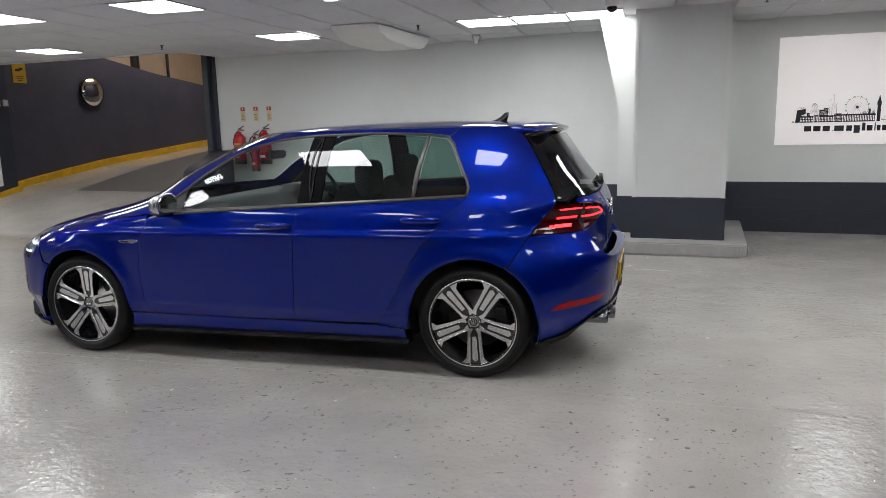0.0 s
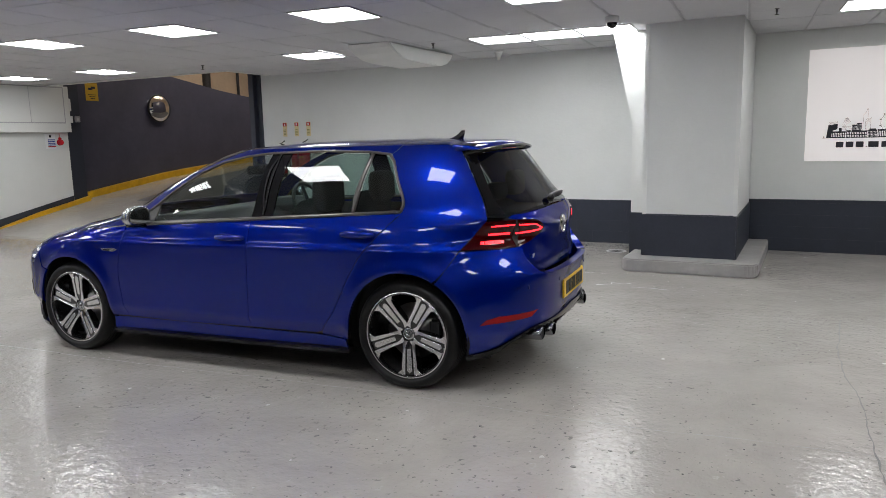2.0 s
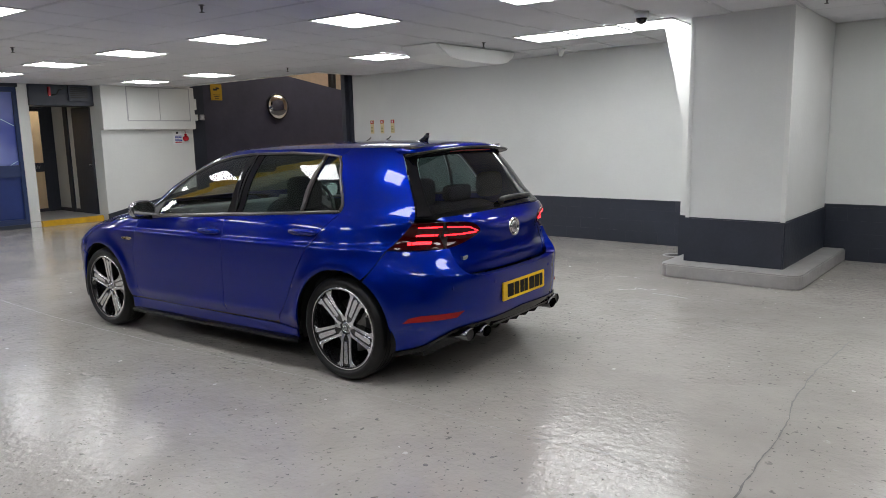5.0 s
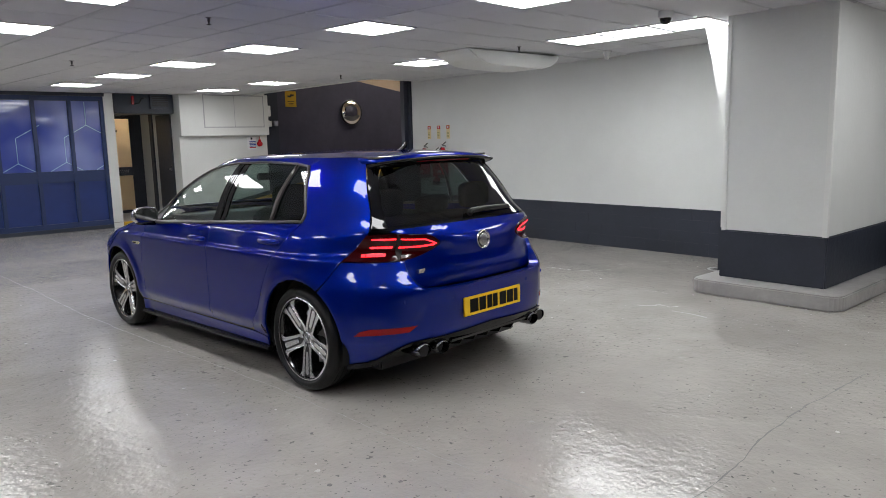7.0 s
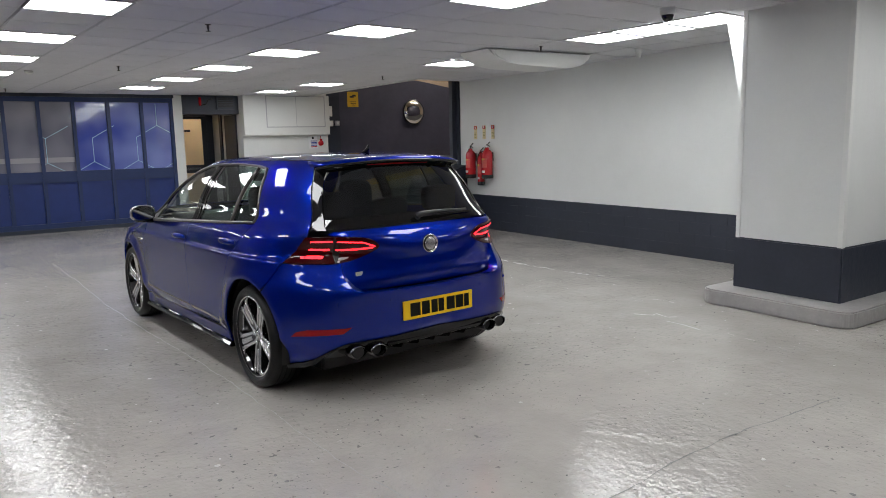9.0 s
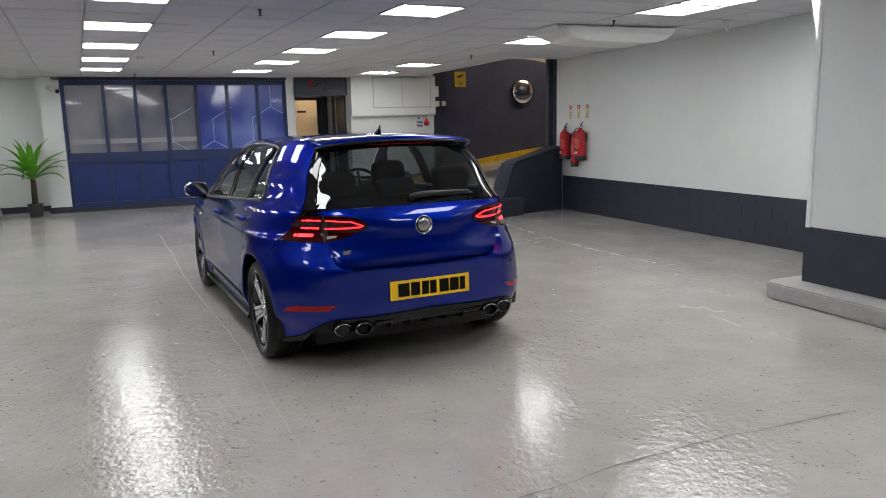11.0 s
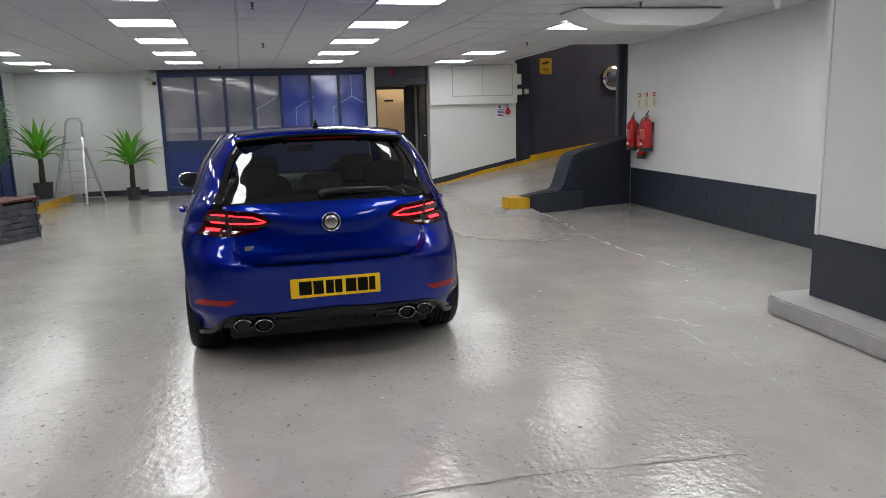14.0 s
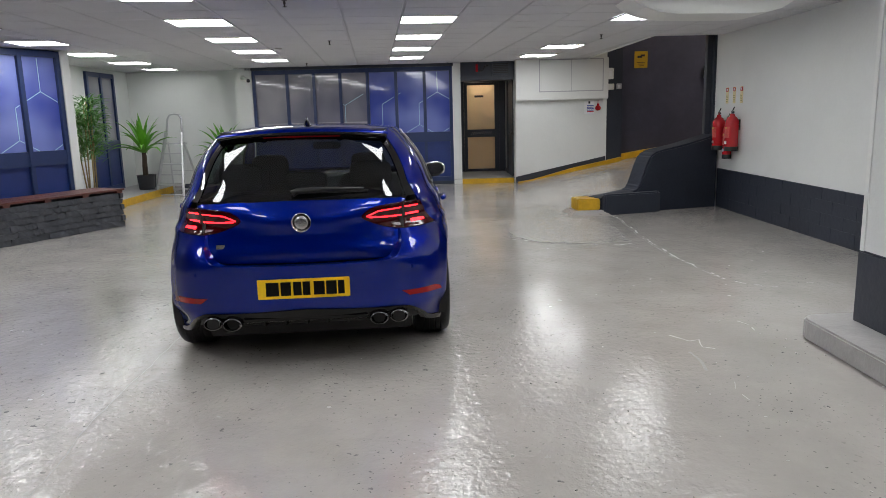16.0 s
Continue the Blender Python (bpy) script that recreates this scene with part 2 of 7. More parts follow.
M_DASH = material("grey dashboard plastic", (0.075, 0.075, 0.077), 0.6, noise_scale=80, noise_amount=0.2)
M_TAILRED = material("dark red lamp lens", (0.020, 0.0006, 0.0014), 0.12, coat=0.6, spec=0.1, emit=(1.0, 0.004, 0.010), emit_strength=0.006)
M_TAILGLOW = material("lit red lamp strip", (0.6, 0.02, 0.02), 0.3, emit=(1.0, 0.014, 0.022), emit_strength=5.2)
M_REFLECTOR = material("red reflector", (0.26, 0.004, 0.008), 0.1, coat=0.25, spec=0.25)
M_LENS = material("clear lamp lens", (0.5, 0.52, 0.55), 0.08, 0.3, coat=1.0)
M_PLATE = material("yellow plate", (0.88, 0.56, 0.012), 0.35, noise_scale=20, noise_amount=0.03)
M_SILVER = material("satin silver mirror cap", (0.60, 0.60, 0.61), 0.24, 0.95)
M_LENSGLASS = glass_material("headlight glass", (0.9, 0.92, 0.94))
M_DRL = material("white light strip", (0.8, 0.82, 0.85), 0.3, emit=(0.95, 0.98, 1.0), emit_strength=1.2)
M_DARKCHROME = material("dark chrome", (0.20, 0.20, 0.21), 0.14, 1.0)
M_GLASSREAR = glass_material("green privacy glass", (0.38, 0.53, 0.49))

# ---- mesh helpers ----
def mesh_of(name, bm, mat, smooth=False):
    me = bpy.data.meshes.new(name)
    bm.normal_update()
    bm.to_mesh(me)
    bm.free()
    for m in mat if isinstance(mat, (list, tuple)) else [mat]:
        me.materials.append(m)
    if smooth:
        me.polygons.foreach_set("use_smooth", [True] * len(me.polygons))
    return me


def part(name, bm, mat, parent=None, label="", smooth=False):
    ob = new(name, mesh_of(name, bm, mat, smooth))
    if parent:
        ob.parent = parent
    if label:
        ob["label"] = label
    return ob


def thing(name, label, category, group="", kind="", at=None):
    ob = new(name)
    ob.empty_display_size = 0.1
    if at is not None:
        ob.matrix_basis = at
    return tagged(ob, label, category, group, kind)


def solid(name, bm, mat, label, category, group="", kind="", at=None, smooth=False):
    ob = part(name, bm, mat, None, "", smooth)
    if at is not None:
        ob.matrix_basis = at
    return tagged(ob, label, category, group, kind)


def box(x0, x1, y0, y1, z0, z1, bevel=0.0, seg=2, bm=None):
    b = bmesh.new()
    bmesh.ops.create_cube(b, size=1)
    for v in b.verts:
        v.co = ((x0 + x1) / 2 + v.co.x * (x1 - x0), (y0 + y1) / 2 + v.co.y * (y1 - y0), (z0 + z1) / 2 + v.co.z * (z1 - z0))
    if bevel:
        bmesh.ops.bevel(b, geom=b.edges[:], offset=bevel, segments=seg, affect="EDGES")
    return join(bm, b)


def join(bm, b):
    if bm is None:
        return b
    me = bpy.data.meshes.new("tmp")
    b.to_mesh(me)
    b.free()
    bm.from_mesh(me)
    bpy.data.meshes.remove(me)
    return bm


def rod(p, q, r0, r1=None, seg=12, bm=None, caps=True):
    p, q = Vector(p), Vector(q)
    r1 = r0 if r1 is None else r1
    b = bmesh.new()
    m = Matrix.Translation((p + q) / 2) @ (q - p).to_track_quat("Z", "Y").to_matrix().to_4x4()
    bmesh.ops.create_cone(b, cap_ends=caps, segments=seg, radius1=r0, radius2=r1, depth=(q - p).length, matrix=m)
    return join(bm, b)


def tube(points, r, seg=8, bm=None, closed=False):
    pts = [Vector(p) for p in points]
    b = bmesh.new()
    rings = []
    n = len(pts)
    up = None
    for i, p in enumerate(pts):
        d = (pts[(i + 1) % n] - pts[i - 1]) if closed else (pts[min(i + 1, n - 1)] - pts[max(i - 1, 0)])
        d.normalize()
        if up is None:
            up = d.orthogonal().normalized()
        up = (up - d * up.dot(d)).normalized()
        side = d.cross(up)
        rr = r(i / max(1, n - 1)) if callable(r) else r
        rings.append([b.verts.new(p + (up * math.cos(a) + side * math.sin(a)) * rr) for a in [2 * math.pi * k / seg for k in range(seg)]])
    for i in range(n if closed else n - 1):
        a, c = rings[i], rings[(i + 1) % n]
        for k in range(seg):
            b.faces.new((a[k], a[(k + 1) % seg], c[(k + 1) % seg], c[k]))
    if not closed:
        b.faces.new(rings[0][::-1])
        b.faces.new(rings[-1])
    bmesh.ops.recalc_face_normals(b, faces=b.faces[:])
    return join(bm, b)


def prism(pts, axis, a, z, bevel=0.0, bm=None):
    """A polygon pushed from a to z along axis 'x', 'y' or 'z'."""
    b = bmesh.new()

    def at(p, v):
        return {"x": (v, p[0], p[1]), "y": (p[0], v, p[1]), "z": (p[0], p[1], v)}[axis]

    lo, hi = [b.verts.new(at(p, a)) for p in pts], [b.verts.new(at(p, z)) for p in pts]
    b.faces.new(lo)
    b.faces.new(hi[::-1])
    n = len(pts)
    for i in range(n):
        b.faces.new((lo[i], lo[(i + 1) % n], hi[(i + 1) % n], hi[i]))
    bmesh.ops.recalc_face_normals(b, faces=b.faces[:])
    if bevel:
        bmesh.ops.bevel(b, geom=b.edges[:], offset=bevel, segments=2, affect="EDGES")
    return join(bm, b)


def lathe(profile, seg=32, bm=None, axis="z"):
    b = bmesh.new()
    rings = []
    for r, h in profile:
        ring = []
        for k in range(seg):
            a = 2 * math.pi * k / seg
            c, s = r * math.cos(a), r * math.sin(a)
            ring.append(b.verts.new((c, s, h) if axis == "z" else (c, h, s)))
        rings.append(ring)
    for i in range(len(rings) - 1):
        for k in range(seg):
            b.faces.new((rings[i][k], rings[i][(k + 1) % seg], rings[i + 1][(k + 1) % seg], rings[i + 1][k]))
    bmesh.ops.remove_doubles(b, verts=b.verts[:], dist=1e-5)
    bmesh.ops.recalc_face_normals(b, faces=b.faces[:])
    return join(bm, b)


def arc(cx, cy, r, a0, a1, n=10):
    return [(cx + r * math.cos(radians(a0 + (a1 - a0) * i / n)), cy + r * math.sin(radians(a0 + (a1 - a0) * i / n))) for i in range(n + 1)]


def smooth_step(a, b, v):
    t = max(0.0, min(1.0, (v - a) / (b - a)))
    return t * t * (3 - 2 * t)

# ---- the room ----
CEIL = 2.46
NORTH = 9.73          # long grey wall
BACK = -11.02         # wall with the blue glazing
GRID = 4.3            # turn of the ceiling grid against the walls, degrees
RAMP_X = -6.05


def ramp_height(y):
    """Height of the ramp's surface: it starts at y 7.3 and eases off past the opening."""
    s = 0.0
    if y > 7.2:
        s = 0.19 * (min(y, 9.6) - 7.3) if y > 7.5 else 0.19 * (y - 7.2) ** 2 / 0.6 * 1.333
    if y > 9.6:
        s += 0.142 * (min(y, 11.5) - 9.6) + 0.09 * max(0.0, y - 11.5)
    return max(0.0, s)


def floor_dip(x, y):
    """The slab sags a little where the car stands."""
    a = smooth_step(1.2, -3.3, x) * (1 - smooth_step(-4.2, -6.0, x)) if x < 1.2 else 0.0
    return -0.033 * a * smooth_step(1.2, 3.2, y) * (1 - smooth_step(5.6, 7.0, y))


def build_floor():
    b = bmesh.new()
    xs = [-16.0, -14.0, -12.5, -11.5, -10.9, -10, -9, -8, -7.2, RAMP_X, RAMP_X + 0.02] + [-5.5 + 0.25 * i for i in range(28)] + [1.5 + i for i in range(8)]
    ys = [-9, -7, -5, -3, -1, 1] + [1.25 + 0.25 * i for i in range(23)] + [7.0, 7.2, 7.3, 7.4, 7.5, 7.8, 8.2, 8.6, 9.0, 9.6, 9.8, 10.4, 11.5, 12.0, 13, 15, 18]
    grid = {}
    for i, x in enumerate(xs):
        for j, y in enumerate(ys):
            # the ramp's edge runs under the slanting divider wall
            edge = -6.68 + 0.306 * max(0.0, 9.72 - max(y, 7.0)) - RAMP_X if abs(x - RAMP_X) < 0.1 else 0.0
            grid[i, j] = b.verts.new((x + edge, y, ramp_height(y) if x <= RAMP_X else floor_dip(x, y)))
    for i in range(len(xs) - 1):
        for j in range(len(ys) - 1):
            b.faces.new((grid[i, j], grid[i + 1, j], grid[i + 1, j + 1], grid[i, j + 1]))
    ob = solid("floor", b, M_FLOOR, "glossy grey painted concrete garage floor with dents", "floor", kind="structure")
    for p in ob.data.polygons:
        p.use_smooth = -5.0 < p.center.x < 2.0 and p.center.y < 7.2
    return ob


build_floor()

# dark anti-slip strip up the ramp
b = bmesh.new()
prev = None
for y in [9.45, 9.6] + [10.0 + 0.4 * i for i in range(20)]:
    row = [b.verts.new((x, y, ramp_height(y) + 0.004)) for x in (-9.53 - 0.13 * (y - 9.45), -6.74)]
    if prev:
        b.faces.new((prev[0], prev[1], row[1], row[0]))
    prev = row
solid("ramp_surface", b, M_TARMAC, "dark anti-slip strip on the ramp", "ramp surface", kind="structure")

# north wall, with its dark painted band a little proud
solid("wall_north", box(-6.62, 9.0, NORTH, NORTH + 0.25, -0.1, 2.9), M_WALL, "light grey painted blockwork wall", "wall", kind="structure")


def band(name, x0, x1, y, z0, z1, label):
    """Dark painted blockwork band with its joints left as real grooves."""
    b = box(x0, x1, y - 0.006, y + 0.01, z0, z1)
    z = z0 + 0.02
    row = 0
    while z < z1 - 0.02:
        top = min(z + 0.135, z1 - 0.004)
        x = x0 - (0.22 if row % 2 else 0.0)
        while x < x1:
            a, c = max(x + 0.003, x0), min(x + 0.437, x1)
            if c - a > 0.03:
                box(a, c, y - 0.009 - 0.001 * ((row + int(x * 7)) % 2), y, z, top, bm=b)
            x += 0.44
        z += 0.139
        row += 1
    return solid(name, b, M_NAVY, label, "wall band", kind="structure")


band("trim_north", -6.5, -0.45, NORTH - 0.002, 0.0, 0.565, "dark navy painted block band along the grey wall")
band("trim_north_east", -0.2, 9.0, NORTH - 0.002, 0.0, 0.61, "dark navy painted block band along the grey wall")

# the pillar on its plinth, with the haunched rib behind it
PX0, PX1, PY0, PY1 = -0.25, 0.67, 8.11, 9.72
solid("pillar", box(PX0, PX1, PY0, PY1, 0.1, 2.6, 0.012), M_WALL, "square light grey painted concrete pillar", "pillar", kind="structure")
b = prism([(-0.262, PY0 - 0.014), (PX1 + 0.014, PY0 - 0.014), (PX1 + 0.014, 9.72), (-0.262, 9.72)], "z", 0.12, 0.575, 0.012)
solid("pillar_band", b, M_NAVY, "dark navy painted base of the pillar", "wall band", kind="structure")
for nm, (x0, x1, y0, y1) in (("trim_pillar_west", (-0.256, -0.215, PY0 - 0.006, PY0 + 0.04)), ("trim_pillar_east", (PX1 - 0.035, PX1 + 0.006, PY0 - 0.006, PY0 + 0.04))):
    solid(nm, box(x0, x1, y0, y1, 0.57, 2.6, 0.002), M_WHITE, "pale plastic corner guard on the pillar", "trim", kind="structure")
pts = [(-0.415, 9.72), (-0.415, 7.98)] + arc(-0.295, 7.95, 0.12, 180, 270, 5) + arc(0.78, 7.95, 0.12, 270, 360, 5) + [(0.90, 9.72)]
b = prism(pts, "z", 0.0, 0.13, 0.012)
solid("plinth", b, M_PLINTH, "low grey painted concrete plinth with chipped edges", "plinth", kind="structure")
b = prism([(-0.455, 0.1), (-0.455, 1.52), (-0.70, 2.6), (-0.2, 2.6), (-0.2, 0.1)], "y", 8.48, 9.72)
solid("pillar_rib", b, M_WHITE, "pale grey rib with a slanting haunch beside the pillar", "pillar", kind="structure")
solid("pillar_rib_band", box(-0.465, -0.264, 8.468, 9.72, 0.0, 0.545), M_NAVY, "dark navy painted foot of the rib", "wall band", kind="structure")

# dark steel post at the end of the north wall and its narrow grey return
b = box(-6.90, -6.80, 9.62, 9.98, 0.0, 2.9, 0.004)
box(-6.80, -6.72, 9.70, 9.92, 0.0, 2.9, bm=b)
solid("door_post", b, M_NAVY, "dark painted steel shutter post beside the ramp", "post", kind="structure")
solid("wall_north_return", box(-6.72, -6.62, 9.73, 9.98, 0.0, 2.9), M_WALL, "narrow grey return of the wall", "wall", kind="structure")

# low divider wall between ramp and bay, with its curved nose and yellow block
DIV = thing("divider_wall", "low dark painted wall with a curved sloping nose beside the ramp", "low wall", kind="structure", at=pose(-6.5, 9.72, 0, 0, 0, -90 + 17.0))
prof = [(0.0, -0.05), (0.0, 1.06), (0.55, 0.93), (0.98, 0.860), (1.06, 0.835)] + [(1.13, 0.79), (1.18, 0.70), (1.24, 0.55), (1.31, 0.36), (1.37, 0.30)] + [(1.96, 0.225), (1.96, -0.05)]
b = prism(prof, "y", -0.36, 0.0, 0.025)
part("wall_body", b, M_NAVYMATT, DIV)
b = box(1.02, 1.92, -0.02, 0.10, -0.05, 0.29, 0.02)
part("kerb", b, M_NAVY, DIV, "dark kerb along its foot")
part("kerb_block", prism([(1.955, 0.03), (2.26, -0.06), (2.20, -0.365), (1.955, -0.365)], "z", 0.072, 0.232, 0.012), M_YELLOW, DIV, "chipped yellow end block")
b = prism([(1.90, 0.06), (2.30, -0.05), (2.24, -0.40), (1.90, -0.40)], "z", -0.02, 0.073)
for v in b.verts:
    if v.co.z < 0.05:
        v.co.x, v.co.y = 2.05 + (v.co.x - 2.05) * 1.5, -0.17 + (v.co.y + 0.17) * 1.5
part("screed_toe", b, M_FLOOR, DIV, "grey screed under the end block")

# back wall: alarm wall, meter cupboard above, dark post, ramp wall
solid("wall_back", box(-11.3, -10.78, 7.265, 9.12, -0.1, 2.6), M_WALL, "light grey painted wall beside the ramp", "wall", kind="structure")
CUP = thing("wall_cupboard", "white boxed-in cupboard with two flush doors under the ceiling", "cupboard")
part("body", box(-10.79, -10.66, 7.262, 9.12, 1.665, 2.47, 0.004), M_WHITE, CUP)
for y0, y1 in ((7.745, 8.367), (8.377, 9.0)):
    part("door", box(-10.664, -10.652, y0, y1, 1.84, 2.44, 0.003), M_WHITE, CUP)
part("frame", box(-10.663, -10.6575, 7.725, 9.02, 1.82, 2.458), M_TBAR, CUP, "grey shadow joint round the doors")
# skirting and yellow kerb rising with the ramp
pts = [(7.262, 0.0), (7.3, 0.0)] + [(7.4 + 0.2 * i, ramp_height(7.4 + 0.2 * i)) for i in range(9)] + [(9.1, ramp_height(9.1)), (9.1, ramp_height(9.1) + 0.17), (7.262, 0.13)]
solid("baseboard_back", prism(pts, "x", -10.79, -10.755), M_NAVY, "dark skirting that rises with the ramp", "skirting", kind="structure")
pts = [(7.3, -0.02)] + [(7.5 + 0.2 * i, ramp_height(7.5 + 0.2 * i) - 0.03) for i in range(9)] + [(9.42, ramp_height(9.42) - 0.03), (9.42, ramp_height(9.42) + 0.085), (8.4, ramp_height(8.4) + 0.075), (7.6, 0.075), (7.3, 0.03)]
solid("kerb_back", prism(pts, "x", -10.78, -10.70, 0.006), M_YELLOW, "yellow painted kerb rising along the ramp", "kerb", kind="structure")
solid("ramp_post", box(-11.3, -10.84, 9.122, 9.45, 0, 2.9, 0.005), M_NAVY, "dark painted post at the foot of the ramp wall", "post", kind="structure")
pts = [(9.42, -0.1), (18.0, -0.1), (18.0, 2.30), (14.9, 2.42), (13.2, 2.62), (11.7, 2.86), (10.4, 2.98), (9.42, 3.0)]
solid("ramp_wall", prism(pts, "x", -11.35, -11.0), M_RAMPWALL, "dark painted ramp wall with a sloping top", "wall", kind="structure")
pts = [(9.42 + 0.5 * i, ramp_height(9.42 + 0.5 * i) - 0.05) for i in range(18)]
pts += [(y, z + 0.175) for y, z in pts[::-1]]
solid("kerb_ramp", prism(pts, "x", -11.0, -10.9, 0.006), M_YELLOW, "yellow painted kerb curving up the ramp", "kerb", kind="structure")

# beyond the ramp: beige building wall, dark band, roof and far end
solid("wall_far", box(-13.6, -13.4, 5.0, 19.0, -0.1, 5.2), M_BEIGE, "beige plastered wall beyond the ramp", "wall", kind="structure")
solid("wall_ramp_end", box(-13.5, -6.0, 18.0, 18.2, 0, 5.2), M_BEIGE, "beige wall at the top of the ramp", "wall", kind="structure")
solid("wall_ramp_east", box(-6.72, -6.5, 9.98, 18.1, 0, 5.2), M_RAMPWALL, "dark wall along the ramp", "wall", kind="structure")
solid("roof_ramp", box(-13.6, -6.5, 8.95, 18.2, 5.0, 5.2), M_BEIGE, "roof over the ramp", "ceiling", kind="structure")
solid("beam_ramp", box(-13.4, -6.72, 8.74, 8.95, 2.52, 5.2), M_BEIGE, "downstand over the ramp opening", "ceiling", kind="structure")

# blue glazed partition in the back wall
def glazed_wall(name, at, height, stops, label, clear):
    """A timber partition: posts centred on the stops, panes over a rail, solid panels under it."""
    w = thing(name, label, "partition", kind="structure", at=at)
    fr, low, sill, width = 0.062, 0.885, 1.085, stops[-1] + 0.062
    b = box(0, width, 0.0, 0.09, height - 0.085, height, 0.004)
    box(0, width, 0.0, 0.09, low, sill, 0.004, bm=b)
    box(0, width, 0.0, 0.09, 0.0, 0.16, 0.004, bm=b)
    for x in stops:
        box(x, x + fr, -0.004, 0.096, 0.0, height - 0.002, 0.004, bm=b)
    part("frame", b, M_BLUEFRAME, w, "dark blue timber frame")
    for i, (a, c) in enumerate(zip(stops, stops[1:])):
        x0, x1 = a + fr, c
        part("panel", box(x0, x1, 0.02, 0.05, 0.16, low), M_BLUEPANEL, w, "blue painted timber panel")
        blue = i < clear
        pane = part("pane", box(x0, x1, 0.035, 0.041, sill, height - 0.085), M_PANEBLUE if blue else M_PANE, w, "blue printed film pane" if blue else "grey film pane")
        if not blue:
            part("film_band", box(x0 + 0.01, x1 - 0.01, 0.0412, 0.0422, sill + 0.16, sill + 0.25), M_FILMPALE, pane, "paler frosted band")
        lines = bmesh.new()
        for k in range(-1, 8):
            # one cell of the cube print: an upright, two arms falling from its foot, one rising from its head
            x, top, foot = 0.69 + 0.76 * k, 1.67, 1.24
            strokes = [((x, top), (x, foot)), ((x, foot), (x + 0.38, foot - 0.22)), ((x, foot), (x - 0.38, foot - 0.22)), ((x, top), (x - 0.38, top + 0.22))]
            if k % 3 == 0:
                strokes += [((x - 0.38, top + 0.22), (x - 0.38, top + 0.80)), ((x - 0.38, top + 0.22), (x - 0.76, top))]
            for (ax, az), (ex, ez) in strokes if i <= clear else ():
                pts = [(ax + (ex - ax) * u / 30, az + (ez - az) * u / 30) for u in range(31)]
                pts = [q for q in pts if x0 + 0.004 < q[0] < x1 - 0.004 and sill < q[1] < height - 0.087]
                if len(pts) > 2:
                    tube([(pts[0][0], 0.0412, pts[0][1]), (pts[-1][0], 0.0412, pts[-1][1])], 0.0065, 4, bm=lines)
        if len(lines.verts):
            part("print", lines, M_LINE, pane, "pale cyan printed cube lines")
        else:
            lines.free()
    return w


def glow_pane(name, side):
    """Glossy glass backed by a printed film: grey-brown or violet blue, with paler clouds of light painted into its
    colour.
    """
    m = bpy.data.materials.new(name)
    m.use_nodes = True
    nt = m.node_tree
    b = nt.nodes["Principled BSDF"]
    tc = nt.nodes.new("ShaderNodeTexCoord")
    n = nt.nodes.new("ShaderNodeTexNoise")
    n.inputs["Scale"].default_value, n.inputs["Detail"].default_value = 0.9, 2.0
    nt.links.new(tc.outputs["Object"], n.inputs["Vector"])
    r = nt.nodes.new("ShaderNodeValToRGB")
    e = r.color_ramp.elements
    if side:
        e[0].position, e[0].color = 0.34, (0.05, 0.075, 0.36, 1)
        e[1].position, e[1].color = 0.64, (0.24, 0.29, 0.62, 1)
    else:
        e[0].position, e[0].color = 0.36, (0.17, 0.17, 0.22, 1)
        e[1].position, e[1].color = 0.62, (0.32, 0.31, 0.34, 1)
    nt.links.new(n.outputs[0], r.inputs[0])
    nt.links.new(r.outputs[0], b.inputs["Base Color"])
    b.inputs["Roughness"].default_value = 0.12
    b.inputs["Coat Weight"].default_value = 1.0
    b.inputs["Coat Roughness"].default_value = 0.01
    return m


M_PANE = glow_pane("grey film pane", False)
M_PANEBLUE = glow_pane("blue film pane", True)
M_LINE = material("pale cyan print line", (0.45, 0.68, 0.80), 0.2)


M_FILMPALE = material("pale frosted film", (0.36, 0.35, 0.37), 0.2)
glazed_wall("window_1", pose(BACK, 6.0, 0, 0, 0, -90) @ pose(0, -0.09, 0.0), 2.40, (0.0, 0.54, 1.12, 1.70, 2.255, 2.79, 3.335, 4.01),
            "dark blue timber partition with film-backed panes over blue panels", 3)
solid("lintel_back", box(-11.3, BACK + 0.03, 1.8, 6.02, 2.40, 2.6), M_NAVY, "dark head beam over the blue partition", "beam", kind="structure")
solid("baseboard_blue", box(-11.3, BACK + 0.012, 1.8, 6.02, -0.02, 0.07), M_NAVY, "dark skirting under the blue partition", "skirting", kind="structure")
solid("wall_back_core", box(-11.5, BACK - 0.10, 1.66, 6.0, 0.0, 2.6), M_NAVY, "wall behind the blue partition", "wall", kind="structure")
solid("wall_pier_west", box(-11.5, BACK + 0.02, 6.0, 6.17, 0.0, 2.6, 0.004), M_WALL, "narrow grey pier beside the doorway", "pier", kind="structure")
solid("wall_pier_corner", box(-11.55, BACK + 0.03, 1.58, 1.925, 0.0, 2.6, 0.004), M_WALL, "grey pier at the end of the partition", "pier", kind="structure")
solid("wall_corner_back", box(-11.75, -11.52, -0.9, 1.66, 0.0, 2.6), M_WALL, "pale grey painted block wall in the corner", "wall", kind="structure")
solid("baseboard_corner", box(-11.53, -11.495, 0.2, 1.56, 0.0, 0.11, 0.004), M_NAVY, "dark skirting in the corner", "skirting", kind="structure")
solid("baseboard_pier", box(-11.52, BACK + 0.045, 1.565, 1.94, 0.0, 0.11, 0.004), M_NAVY, "dark skirting round the pier", "skirting", kind="structure")

